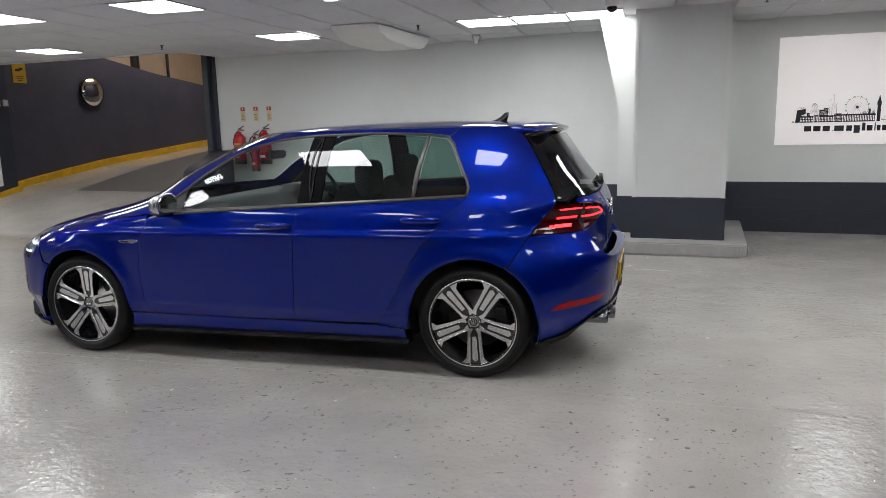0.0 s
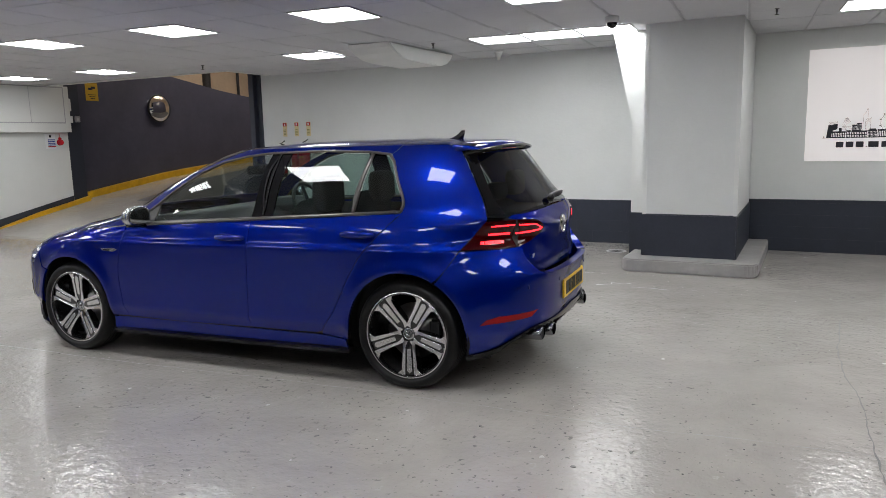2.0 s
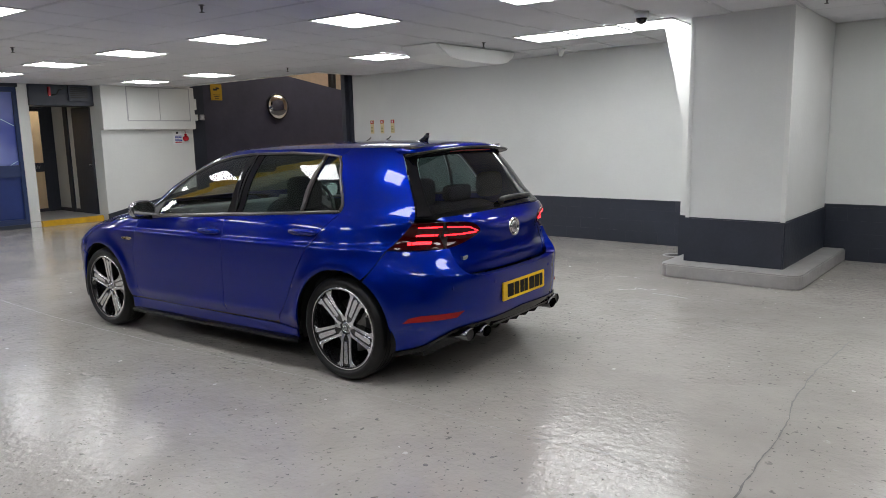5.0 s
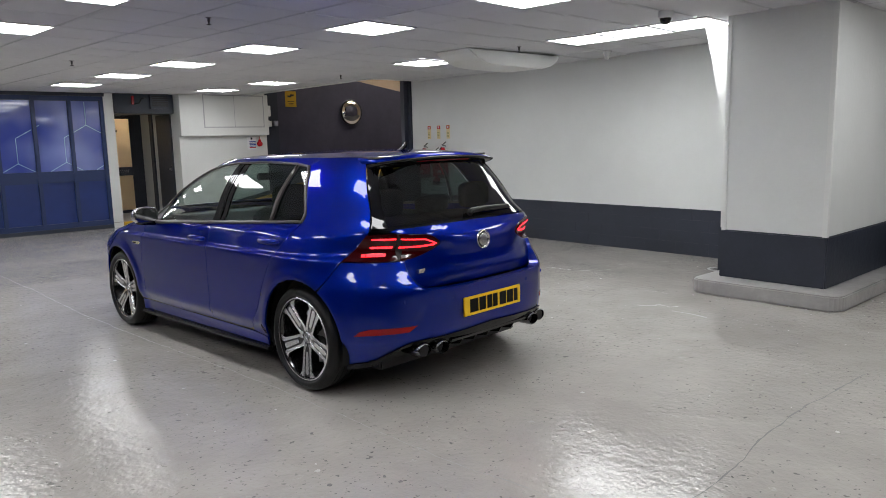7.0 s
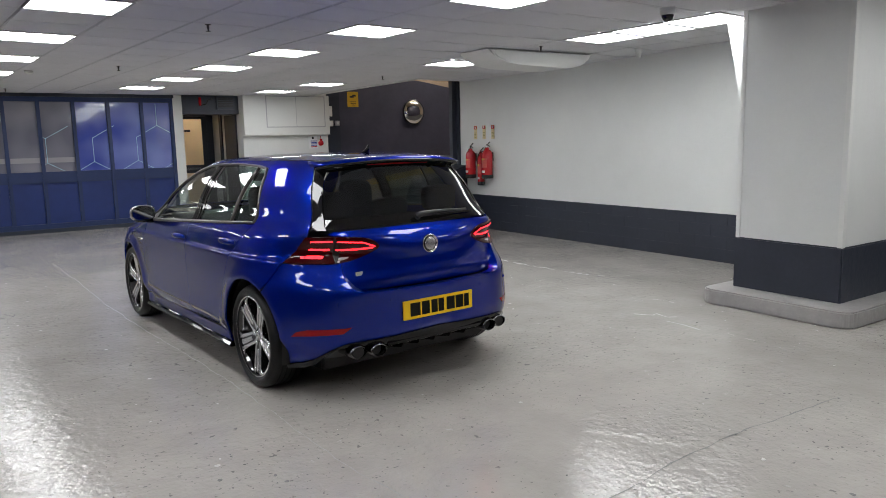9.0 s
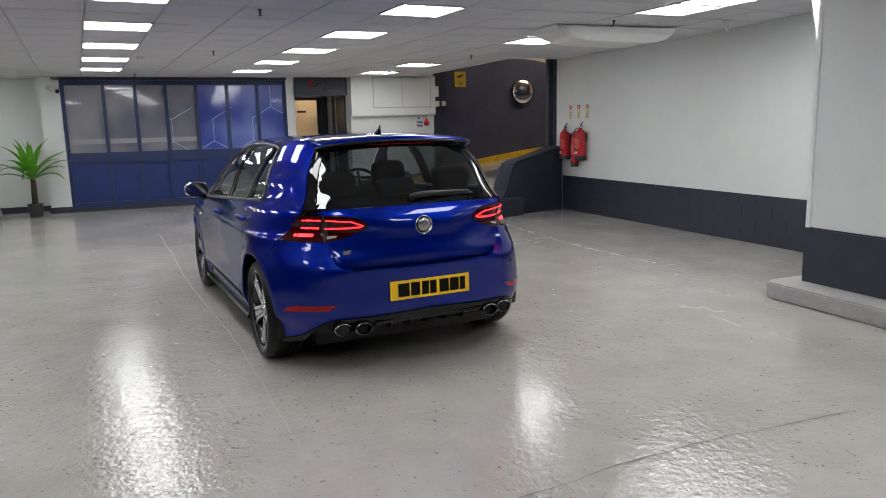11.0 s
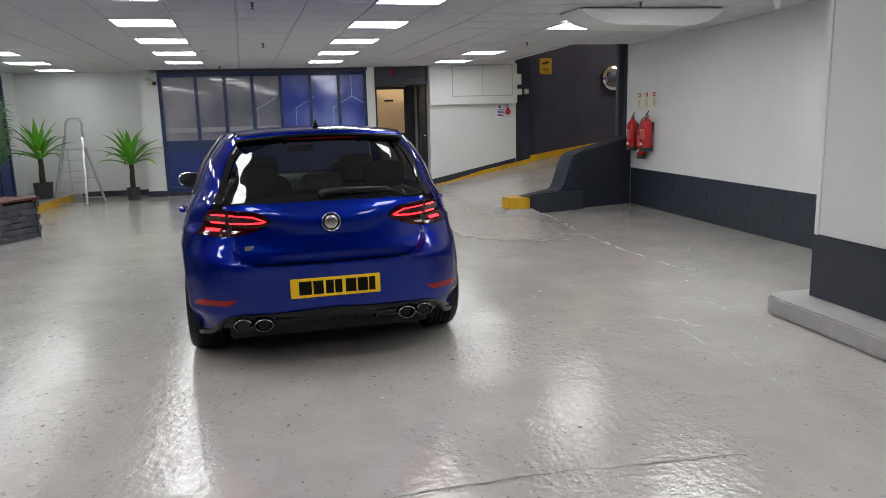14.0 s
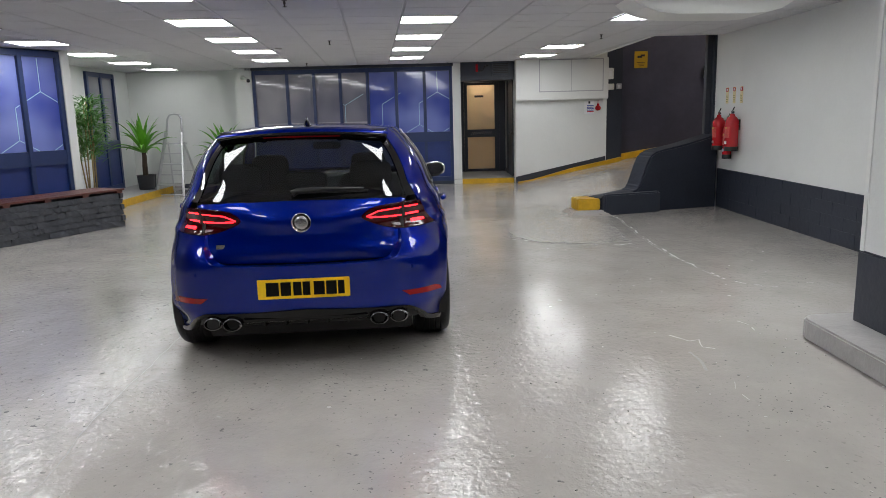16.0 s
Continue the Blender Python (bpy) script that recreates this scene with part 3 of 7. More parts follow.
# doorway between the blue partition and the alarm wall
solid("lintel_door", box(-11.5, -10.95, 6.17, 7.262, 2.10, 2.6, 0.004), M_NAVY, "dark boxed head over the doorway", "beam", kind="structure")
solid("step_door", box(-12.6, -10.92, 6.17, 7.24, 0.0, 0.10, 0.006), M_YELLOW, "yellow painted door step", "step", kind="structure")
solid("floor_lobby", box(-14.2, -11.0, 6.0, 7.4, 0.09, 0.104), M_PLINTH, "grey lobby floor", "floor", kind="structure")
solid("wall_lobby", box(-14.3, -14.2, 5.5, 7.6, 0.0, 2.6), M_BEIGE, "beige wall of the room behind the lobby", "wall", kind="structure")
solid("wall_lobby_north", box(-14.3, -11.3, 7.268, 7.4, 0.0, 2.6), M_WALL, "grey painted lobby wall in shade", "wall", kind="structure")
solid("wall_lobby_south", box(-14.3, -11.5, 5.9, 6.1, 0.0, 2.6), M_WALL, "grey lobby wall", "wall", kind="structure")
solid("ceiling_lobby", box(-14.3, -11.302, 6.0, 7.4, 2.5, 2.6), M_TILE, "lobby ceiling", "ceiling", kind="structure")
solid("pilaster_lobby", box(-12.25, -12.10, 7.235, 7.267, 0.105, 2.499, 0.003), M_NAVY, "dark painted upright on the lobby wall", "trim", kind="structure")
solid("baseboard_lobby", box(-12.10, -11.868, 7.25, 7.267, 0.105, 0.175, 0.002), M_NAVY, "dark skirting in the lobby", "skirting", kind="structure")
solid("baseboard_lobby_end", box(-12.79, -12.25, 7.25, 7.267, 0.105, 0.175, 0.002), M_NAVY, "dark skirting in the lobby", "skirting", kind="structure")
# the end wall of the lobby, in three pieces round its door
solid("wall_lobby_end", box(-12.93, -12.80, 6.1, 6.315, 0.0, 2.5), M_NAVY, "dark painted end wall of the lobby", "wall", kind="structure")
solid("wall_lobby_end_side", box(-12.93, -12.80, 7.125, 7.267, 0.0, 2.5), M_NAVY, "dark painted end wall of the lobby", "wall", kind="structure")
solid("wall_lobby_end_head", box(-12.93, -12.80, 6.315, 7.125, 2.135, 2.5), M_NAVY, "dark painted end wall of the lobby", "wall", kind="structure")
M_CREAM = material("cream frosted glass", (0.95, 0.76, 0.50), 0.5, noise_scale=5, noise_amount=0.06)
M_CREAM.node_tree.nodes["Principled BSDF"].inputs["Transmission Weight"].default_value = 0.85
DOOR = thing("door_1", "dark framed lobby door with two cream lit panels", "door", kind="structure", at=pose(-12.79, 6.318, 0.105))
b = box(-0.045, 0.0, 0.0, 0.072, 0, 2.025, 0.003)
box(-0.045, 0.0, 0.702, 0.804, 0, 2.025, 0.003, bm=b)
for z0, z1 in ((0.0, 0.06), (0.79, 0.965), (1.965, 2.025)):
    box(-0.045, 0.0, 0.072, 0.702, z0, z1, 0.003, bm=b)
part("frame", b, M_NAVY, DOOR)
part("upper_panel", box(-0.03, -0.015, 0.072, 0.702, 0.965, 1.965), M_CREAM, DOOR, "cream upper panel")
part("lower_panel", box(-0.03, -0.015, 0.072, 0.702, 0.06, 0.79), M_CREAM, DOOR, "cream lower panel")
part("letter_slot", box(-0.015, -0.006, 0.245, 0.45, 1.69, 1.735, 0.002), M_NAVY, DOOR, "dark slot")
part("push_bar", tube([(0.004, 0.16 + 0.022 * i, 0.88 + 0.032 * (1 if i % 2 else -1)) for i in range(22)], 0.004, 5), M_ALU, DOOR, "zigzag wire on the middle rail")
DOOR2 = thing("door_2", "dark navy door, closed, in the side wall of the lobby", "door", kind="structure", at=pose(-11.13, 7.266, 0.105, 0, 0, 0))
part("leaf", box(-0.735, 0.0, -0.03, 0.0, 0.004, 1.99, 0.003), M_NAVY, DOOR2)
part("handle", tube([(-0.07, -0.03, 0.93), (-0.07, -0.075, 0.93), (-0.17, -0.075, 0.93)], 0.009, 8), M_CHROME, DOOR2, "chrome lever handle")
part("rose", box(-0.092, -0.048, -0.037, -0.03, 0.86, 1.0, 0.003), M_CHROME, DOOR2, "chrome handle plate")
solid("lobby_light", box(-14.0, -13.0, 6.25, 7.15, 2.485, 2.499), M_LED, "square lit light panel in the room behind the lobby", "ceiling light")

# ceiling: one mesh of lay-in tiles and grid, turned a little against the walls, cut back over the ramp
g = radians(GRID)
E1, E2 = Vector((math.cos(g), math.sin(g), 0)), Vector((-math.sin(g), math.cos(g), 0))
C0 = Vector((-2.344, 5.656, CEIL))
PE, PN = 0.587, 0.603    # pitch of the grid along and across the room
LIGHTS = [(i * 3, j) for j in (0, -4) for i in range(-4, 4)] + [(i * 3, -8) for i in range(-5, 3)]
# (10, 4) is an added panel, out of view, that brightens the wall by the sign
LIGHTS += [(-3, 4), (-9, 4), (-12, 4), (7, 4), (10, 4)] + [(1, 4), (2, 4), (3, 4)]
LIGHTS = sorted(set(LIGHTS))


def ceil_z(x, y):
    """Height of the ceiling: it was hung level, but climbs a few centimetres towards the pillar."""
    return CEIL + 0.05 * min(1.3, max(0.0, (x + 4.6) / 5.2)) * min(1.0, max(0.0, (y - 6.0) / 1.8))


def build_ceiling():
    b = bmesh.new()
    for i in range(-18, 21):
        for j in range(-24, 8):
            if (i, j) in LIGHTS and not (j == 4 and i >= 1):
                continue
            c = C0 + E1 * (PE * i) + E2 * (PN * j)
            if c.x < -6.5 and c.y > 8.50 or c.y > 9.9 or c.x < -11.9:
                continue
            c.z = ceil_z(c.x, c.y)
            h, w, e = PE / 2 - 0.006, PN / 2 - 0.006, 0.012
            drop = 0.0015 * math.sin(i * 12.9 + j * 78.2)
            lo = [b.verts.new(c + E1 * (sx * (h - e)) + E2 * (sy * (w - e)) + Vector((0, 0, drop))) for sx, sy in ((-1, -1), (1, -1), (1, 1), (-1, 1))]
            hi = [b.verts.new(c + E1 * (sx * h) + E2 * (sy * w) + Vector((0, 0, 0.006))) for sx, sy in ((-1, -1), (1, -1), (1, 1), (-1, 1))]
            b.faces.new(lo[::-1])
            for k in range(4):
                f = b.faces.new((lo[k], lo[(k + 1) % 4], hi[(k + 1) % 4], hi[k]))
                f.material_index = 0
    # backing sheet that closes the room above the grid
    for x0, x1, y0, y1 in ((-12.0, 9.2, -9.2, 8.74), (-6.5, 9.2, 8.74, 9.95)):
        nx, ny = max(1, int((x1 - x0) / 0.8)), max(1, int((y1 - y0) / 0.6))
        vs = [[b.verts.new((x0 + (x1 - x0) * i / nx, y0 + (y1 - y0) * j / ny, ceil_z(x0 + (x1 - x0) * i / nx, y0 + (y1 - y0) * j / ny) + 0.012)) for j in range(ny + 1)] for i in range(nx + 1)]
        for i in range(nx):
            for j in range(ny):
                b.faces.new((vs[i][j], vs[i][j + 1], vs[i + 1][j + 1], vs[i + 1][j])).material_index = 1
    ob = solid("ceiling", b, [M_TILE, M_TBAR], "suspended ceiling of pale grey square tiles in a metal grid", "ceiling", kind="structure")
    return ob


build_ceiling()
solid("ceiling_edge", box(-11.0, -6.5, 8.70, 8.745, CEIL - 0.004, 2.75, 0.003), M_WHITE, "white edge trim of the ceiling over the ramp", "trim", kind="structure")
solid("ceiling_edge_side", box(-6.52, -6.48, 8.70, 9.73, CEIL - 0.004, 2.75, 0.003), M_WHITE, "white edge trim of the ceiling over the ramp", "trim", kind="structure")


def ceiling_light():
    t = thing("ceiling_light", "square white LED panel light, lit, set in the ceiling", "ceiling light", "ceiling light panels")
    b = box(-0.292, 0.292, -0.300, -0.288, -0.006, 0.01)
    for x0, x1, y0, y1 in ((-0.292, 0.292, 0.288, 0.300), (-0.292, -0.280, -0.288, 0.288), (0.280, 0.292, -0.288, 0.288)):
        box(x0, x1, y0, y1, -0.006, 0.01, bm=b)
    part("frame", b, M_LEDRIM, t)
    part("diffuser", box(-0.280, 0.280, -0.288, 0.288, -0.003, 0.004), M_LED, t)
    return t


first = None
for i, j in LIGHTS[::-1]:
    c = C0 + E1 * (PE * i) + E2 * (PN * j)
    # the row of three beside the pillar is set a little off the grid
    if j == 4 and 1 <= i <= 3:
        c = c + E1 * 0.09
    if j == 4 and i >= 7:
        c = c + E1 * 0.20 - E2 * 0.18
    c.z = ceil_z(c.x, c.y) - (0.004 if j == 4 else 0.0)
    m = pose(c.x, c.y, c.z, 0, 0, GRID)
    if first is None:
        first = ceiling_light()
        first.matrix_basis = m
    else:
        lamp = copy_thing(first, m)
        # older, dimmer panels close to the end wall and beside the pillar
        worn = {(-15, -8): M_LEDDIM, (1, 4): M_LEDWORN, (2, 4): M_LEDWORN, (3, 4): M_LEDWORN}.get((i, j))
        for ch in lamp.children:
            if worn and ch.name.startswith("diffuser"):
                ch.data = ch.data.copy()
                ch.data.materials[0] = worn

# walls that close the place: east, south, and the south-west corner with the raised strip
# the east wall is out of view, dark so that the car's tail reflects little light
solid("wall_east", box(9.0, 9.2, -9.2, 9.95, -0.1, 2.9), M_NAVY, "unseen end wall, kept dark navy to dim reflections", "wall", kind="structure")
solid("wall_south", box(-6.2, 9.2, -9.2, -9.0, -0.1, 2.9), M_WALL, "light grey painted wall", "wall", kind="structure")
solid("wall_south_west", box(-11.75, -8.6, -1.1, -0.80, -0.1, 2.9), M_WALL, "pale grey wall beside the blue door", "wall", kind="structure")
solid("platform", box(-11.6, -7.0, -0.9, 0.17, -0.05, 0.125, 0.004), M_PLINTH, "raised grey concrete strip", "platform", kind="structure")
solid("kerb_platform", box(-10.95, -7.0, 0.168, 0.19, -0.02, 0.129, 0.006), M_YELLOW, "yellow painted edge of the raised strip", "kerb", kind="structure")

# ---- things of the room ----
# convex safety mirror on the ramp wall
mir = thing("convex_mirror", "round convex safety mirror on the dark ramp wall", "mirror", at=pose(-10.99, 11.42, 2.16, 0, 90, 0))
b = lathe([(0.0, 0.125), (0.08, 0.120), (0.15, 0.106), (0.21, 0.082), (0.255, 0.052), (0.272, 0.035)], 48)
part("mirror_face", b, M_CHROME, mir, "domed mirror face", True)
b = lathe([(0.268, 0.04), (0.282, 0.044), (0.290, 0.034), (0.290, 0.0), (0.0, 0.0)], 48)
part("mirror_rim", b, M_BLACK, mir, "black rim", True)

# yellow camera sign
sg = thing("camera_sign", "yellow camera warning sign with dark bars on the ramp wall", "sign", at=pose(-10.998, 9.86, 2.43))
part("sign_plate", box(0.0, 0.006, -0.135, 0.135, -0.165, 0.165, 0.002), M_SIGNYELLOW, sg)
b = box(0.006, 0.008, -0.075, 0.02, 0.035, 0.075)
box(0.006, 0.008, -0.01, 0.075, 0.06, 0.10, bm=b)
part("camera_mark", b, M_INK, sg, "dark camera mark")
for k in range(3):
    part("text_bar", box(0.006, 0.008, -0.08 + 0.02 * k, 0.08 - 0.01 * k, -0.06 - 0.035 * k, -0.048 - 0.035 * k), M_INK, sg, "dark text bar")

# fire notice and red alarm call point
nt_ = thing("fire_notice", "white fire notice with blue and red bars on the grey wall", "sign", at=pose(-10.778, 8.765, 1.505))
part("notice_card", box(0.0, 0.005, -0.1, 0.1, -0.13, 0.13, 0.002), M_PAPER, nt_)
M_BLUEINK = material("blue print", (0.03, 0.06, 0.30), 0.5)
part("notice_mark", box(0.005, 0.007, -0.02, 0.02, 0.07, 0.115), M_INK, nt_, "dark square mark")
for k in range(5):
    part("text_bar", box(0.005, 0.007, -0.05, 0.09, 0.02 - 0.03 * k, 0.037 - 0.03 * k), M_RED if k == 4 else M_BLUEINK, nt_, "printed bar")
al = thing("alarm_call_point", "red alarm sounder on the grey wall", "alarm", at=pose(-10.778, 8.94, 1.485))
part("alarm_body", lathe([(0.0, 0.07), (0.035, 0.068), (0.05, 0.05), (0.055, 0.0)], 20), M_RED, al, "", True).matrix_basis = pose(0, 0, 0, 0, 90, 0)
part("alarm_top", box(0.0, 0.04, -0.022, 0.022, 0.03, 0.09, 0.006), M_RED, al)
part("alarm_cable", rod((0.008, 0, 0.09), (0.008, 0, 0.16), 0.006), M_RED, al)

# three extinguisher notices and three extinguishers on the north wall
def ext_sign():
    s = thing("extinguisher_notice", "narrow red and pale yellow extinguisher notice", "sign", "extinguisher notices")
    part("notice_card", box(-0.04, 0.04, -0.004, 0.0, -0.11, 0.11), material("pale yellow card", (0.72, 0.60, 0.33), 0.5), s)
    part("notice_head", box(-0.036, 0.036, -0.006, -0.004, 0.052, 0.105), M_RED, s, "red head")
    part("notice_mark", box(-0.012, 0.012, -0.0075, -0.006, 0.062, 0.095), M_PAPER, s, "white mark")
    for k in range(4):
        part("text_bar", box(-0.028, 0.02, -0.0055, -0.004, -0.012 - 0.024 * k, -0.002 - 0.024 * k), material("olive print", (0.25, 0.26, 0.08), 0.5), s, "printed bar")
    return s


es = ext_sign()
es.matrix_basis = pose(-6.275, NORTH - 0.002, 1.60)
copy_thing(es, pose(-6.04, NORTH - 0.002, 1.60))
copy_thing(es, pose(-5.805, NORTH - 0.002, 1.60))


def extinguisher(r, h, label):
    e = thing("fire_extinguisher", label, "fire extinguisher", "fire extinguishers on the wall")
    b = lathe([(0.0, 0.0), (r * 0.9, 0.004), (r, 0.03), (r, h - 0.09), (r * 0.93, h - 0.055), (r * 0.7, h - 0.02), (r * 0.36, h), (r * 0.34, h + 0.03), (0, h + 0.03)], 28)
    part("cylinder", b, M_RED, e, "red cylinder", True)
    part("base_ring", lathe([(r + 0.002, 0.0), (r + 0.004, 0.01), (r + 0.004, 0.055), (r + 0.001, 0.06)], 28), M_BLACK, e, "black foot ring", True)
    b = prism([(-0.012, h + 0.03), (0.012, h + 0.03), (0.016, h + 0.07), (-0.02, h + 0.07)], "y", -0.014, 0.014, 0.002)
    part("valve", b, M_CHROME, e, "metal valve")
    part("lever", tube([(-0.03, 0, h + 0.07), (0.03, 0, h + 0.085), (0.10, 0, h + 0.118)], 0.008, 8), M_BLACK, e, "black squeeze lever", True)
    part("grip", tube([(-0.02, 0, h + 0.055), (0.05, 0, h + 0.06), (0.10, 0, h + 0.05)], 0.008, 8), M_BLACK, e, "black carrying grip", True)
    lab = bmesh.new()
    n = 12
    rows = []
    for z in (h * 0.38, h * 0.70):
        rows.append([lab.verts.new(((r + 0.0012) * math.sin(radians(-60 + 120 * i / n)), -(r + 0.0012) * math.cos(radians(-60 + 120 * i / n)), z)) for i in range(n + 1)])
    for i in range(n):
        lab.faces.new((rows[0][i], rows[0][i + 1], rows[1][i + 1], rows[1][i]))
    part("label_panel", lab, material("cream and red label", (0.56, 0.06, 0.05), 0.4, noise_scale=60, noise_amount=0.4), e, "printed label panel", True)
    for z0, z1, m in ((0.20, 0.28, M_PAPER), (0.64, 0.69, M_SIGNYELLOW)):
        lab = bmesh.new()
        rows = []
        for z in (h * z0, h * z1):
            rows.append([lab.verts.new(((r + 0.002) * math.sin(radians(-45 + 80 * i / n)), -(r + 0.002) * math.cos(radians(-45 + 80 * i / n)), z)) for i in range(n + 1)])
        for i in range(n):
            lab.faces.new((rows[0][i], rows[0][i + 1], rows[1][i + 1], rows[1][i]))
        part("label_strip", lab, m, e, "label strip", True)
    pts = [(-0.01, 0, h + 0.05)] + [(-0.05 - 0.09 * math.sin(math.pi * k / 8), 0.0, h + 0.05 - 0.045 * k) for k in range(1, 9)]
    part("hose", tube(pts, 0.010, 8), M_BLACK, e, "black hose", True)
    part("bracket", box(-0.03, 0.03, r - 0.004, r + 0.012, h * 0.6, h * 0.9), M_BLACK, e)
    return e


for x, z, r, h, lab in ((-6.30, 0.845, 0.085, 0.46, "large red foam fire extinguisher hung on the grey wall"), (-5.84, 0.85, 0.088, 0.47, "large red water fire extinguisher hung on the grey wall"), (-6.05, 0.73, 0.058, 0.50, "slim red gas fire extinguisher hung between two larger ones")):
    e = extinguisher(r, h, lab)
    e.matrix_basis = pose(x, NORTH - 0.012 - r, z, 0, 0, -12)

# poster with a city skyline, the words as plain bars
po = thing("wall_poster", "large lit white sign panel with a dark printed city skyline", "sign", at=pose(1.235, NORTH - 0.003, 0))
PW_, PB, PT = 2.75, 1.053, 2.292
b = box(0, PW_, -0.012, 0.0, PB, PT, 0.002)
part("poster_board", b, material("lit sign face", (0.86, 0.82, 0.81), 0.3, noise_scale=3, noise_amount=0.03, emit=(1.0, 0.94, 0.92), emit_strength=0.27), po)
b = bmesh.new()
fy = -0.0125


def flat(pts):
    prism(pts, "y", fy - 0.001, fy + 0.0005, bm=b)


def rect(x0, x1, z0, z1):
    flat([(x0, z0), (x1, z0), (x1, z1), (x0, z1)])


def house_row(x0, x1, z0, z1, n, floors):
    """A terrace in outline: solid foot and cornice, piers between rows of window gaps."""
    rect(x0, x1, z0, z0 + 0.010)
    step = (x1 - x0) / n
    for f in range(floors):
        za = z0 + 0.010 + (z1 - z0 - 0.022) * f / floors
        zb = z0 + 0.010 + (z1 - z0 - 0.022) * (f + 1) / floors
        for k in range(n):
            rect(x0 + step * k, x0 + step * (k + 0.52), za, zb)
        rect(x0, x1, zb - 0.008, zb)
    rect(x0, x1, z1 - 0.014, z1)


def pen(points, r=0.0018):
    tube([(x, fy, z) for x, z in points], r, 4, bm=b)


BASE = 1.312
rect(0.172, 2.58, BASE - 0.004, BASE)
rect(0.184, 0.196, BASE, BASE + 0.02)
flat([(0.215, BASE), (0.262, BASE), (0.285, 1.40), (0.335, 1.42), (0.338, 1.487), (0.232, 1.468)])
for k in range(4):
    pen([(0.236, 1.478 + 0.008 * k), (0.336, 1.496 + 0.005 * k)], 0.0012)
house_row(0.262, 0.43, BASE, 1.392, 9, 2)
house_row(0.435, 0.485, BASE, 1.402, 3, 2)
house_row(0.49, 0.665, BASE, 1.395, 10, 2)
for k in range(9):
    a = -1.0 + 0.25 * k
    pen([(0.438 + 0.052 * a * math.cos(q * 0.157), 1.392 + 0.165 * math.sin(q * 0.157)) for q in range(11)], 0.0011)
for k in range(6):
    q = 0.15 + 0.2 * k
    pen([(0.438 - 0.052 * math.cos(q), 1.392 + 0.165 * math.sin(q)), (0.438 + 0.052 * math.cos(q), 1.392 + 0.165 * math.sin(q))], 0.0010)
house_row(0.352, 0.384, 1.392, 1.432, 3, 2)
house_row(0.495, 0.545, 1.395, 1.470, 4, 4)
house_row(0.545, 0.602, 1.395, 1.490, 4, 5)
pen([(0.612, 1.395), (0.615, 1.585), (0.640, 1.62), (0.656, 1.665), (0.662, 1.555)])
pen([(0.640, 1.395), (0.638, 1.50), (0.650, 1.54), (0.695, 1.555), (0.695, 1.395)])
for k in range(5):
    pen([(0.646 + 0.010 * k, 1.395), (0.648 + 0.010 * k, 1.54)], 0.0009)
house_row(0.67, 0.77, BASE, 1.405, 7, 4)
rect(0.685, 0.755, 1.405, 1.418)
house_row(0.775, 1.145, BASE, 1.408, 20, 1)
for k in range(12):
    x = 0.99 + 0.0125 * k
    flat([(x, 1.408), (x + 0.007, 1.408), (x + 0.0035, 1.425 + 0.022 * ((k * 5) % 4))])
flat([(1.060, 1.408), (1.085, 1.408), (1.085, 1.46), (1.0725, 1.475), (1.060, 1.46)])
cx, cz, R_ = 0.93, 1.490, 0.130
tube([(cx + R_ * math.cos(radians(a)), fy, cz + R_ * math.sin(radians(a))) for a in range(0, 360, 10)], 0.0026, 4, closed=True, bm=b)
for k in range(24):
    a = radians(15 * k)
    tube([(cx, fy, cz), (cx + R_ * math.cos(a), fy, cz + R_ * math.sin(a))], 0.0007, 4, bm=b)
    if k % 2 and math.sin(a) > -0.6:
        px_, pz_ = cx + (R_ + 0.010) * math.cos(a), cz + (R_ + 0.010) * math.sin(a)
        rect(px_ - 0.006, px_ + 0.006, pz_ - 0.006, pz_ + 0.006)
flat([(cx + 0.018 * math.cos(radians(30 * k)), cz + 0.018 * math.sin(radians(30 * k))) for k in range(12)])
pen([(cx - 0.045, 1.41), (cx, cz), (cx + 0.045, 1.41)], 0.0022)
rect(1.158, 1.198, BASE, 1.515)
rect(1.153, 1.203, 1.515, 1.552)
flat([(1.155, 1.552), (1.201, 1.552), (1.190, 1.590), (1.178, 1.640), (1.166, 1.590)])
for k in range(3):
    pen([(1.21 + 0.24 * k, 1.335)] + [(1.21 + 0.24 * k + 0.024 * q, 1.335 + 0.07 * math.sin(math.pi * q / 10)) for q in range(1, 11)], 0.0016)
rect(1.21, 1.93, 1.328, 1.336)
for k in range(7):
    x = 1.95 + 0.085 * k
    house_row(x, x + 0.078, BASE, 1.39 + 0.035 * ((k * 7) % 4), 4, 3)
for v in b.verts:
    v.co.x, v.co.z = 0.172 + (v.co.x - 0.172) * 0.89, BASE + (v.co.z - BASE) * 0.9
part("skyline_print", b, M_INK, po, "dark printed skyline")
# the web address, as one bar for each of its letters
x = 0.31
for wd, tall in ((0.088, 0), (0.088, 0), (0.088, 0), (0.012, -1), (0.115, 0), (0.066, 0), (0.072, -2), (0.040, 1), (0.066, 0), (0.014, 1), (0.042, 0), (0.115, 0), (0.066, 0), (0.042, 0), (0.066, 0), (0.066, 0), (0.066, 0), (0.066, 0), (0.012, -1), (0.062, 0), (0.066, 0)):
    z0, z1 = {0: (1.205, 1.268), 1: (1.205, 1.296), -1: (1.205, 1.218), -2: (1.180, 1.268)}[tall]
    part("text_bar", box(x, x + wd * 0.86, fy - 0.0012, fy + 0.001, z0, z1), M_INK, po, "dark text bar")
    x += wd + 0.010
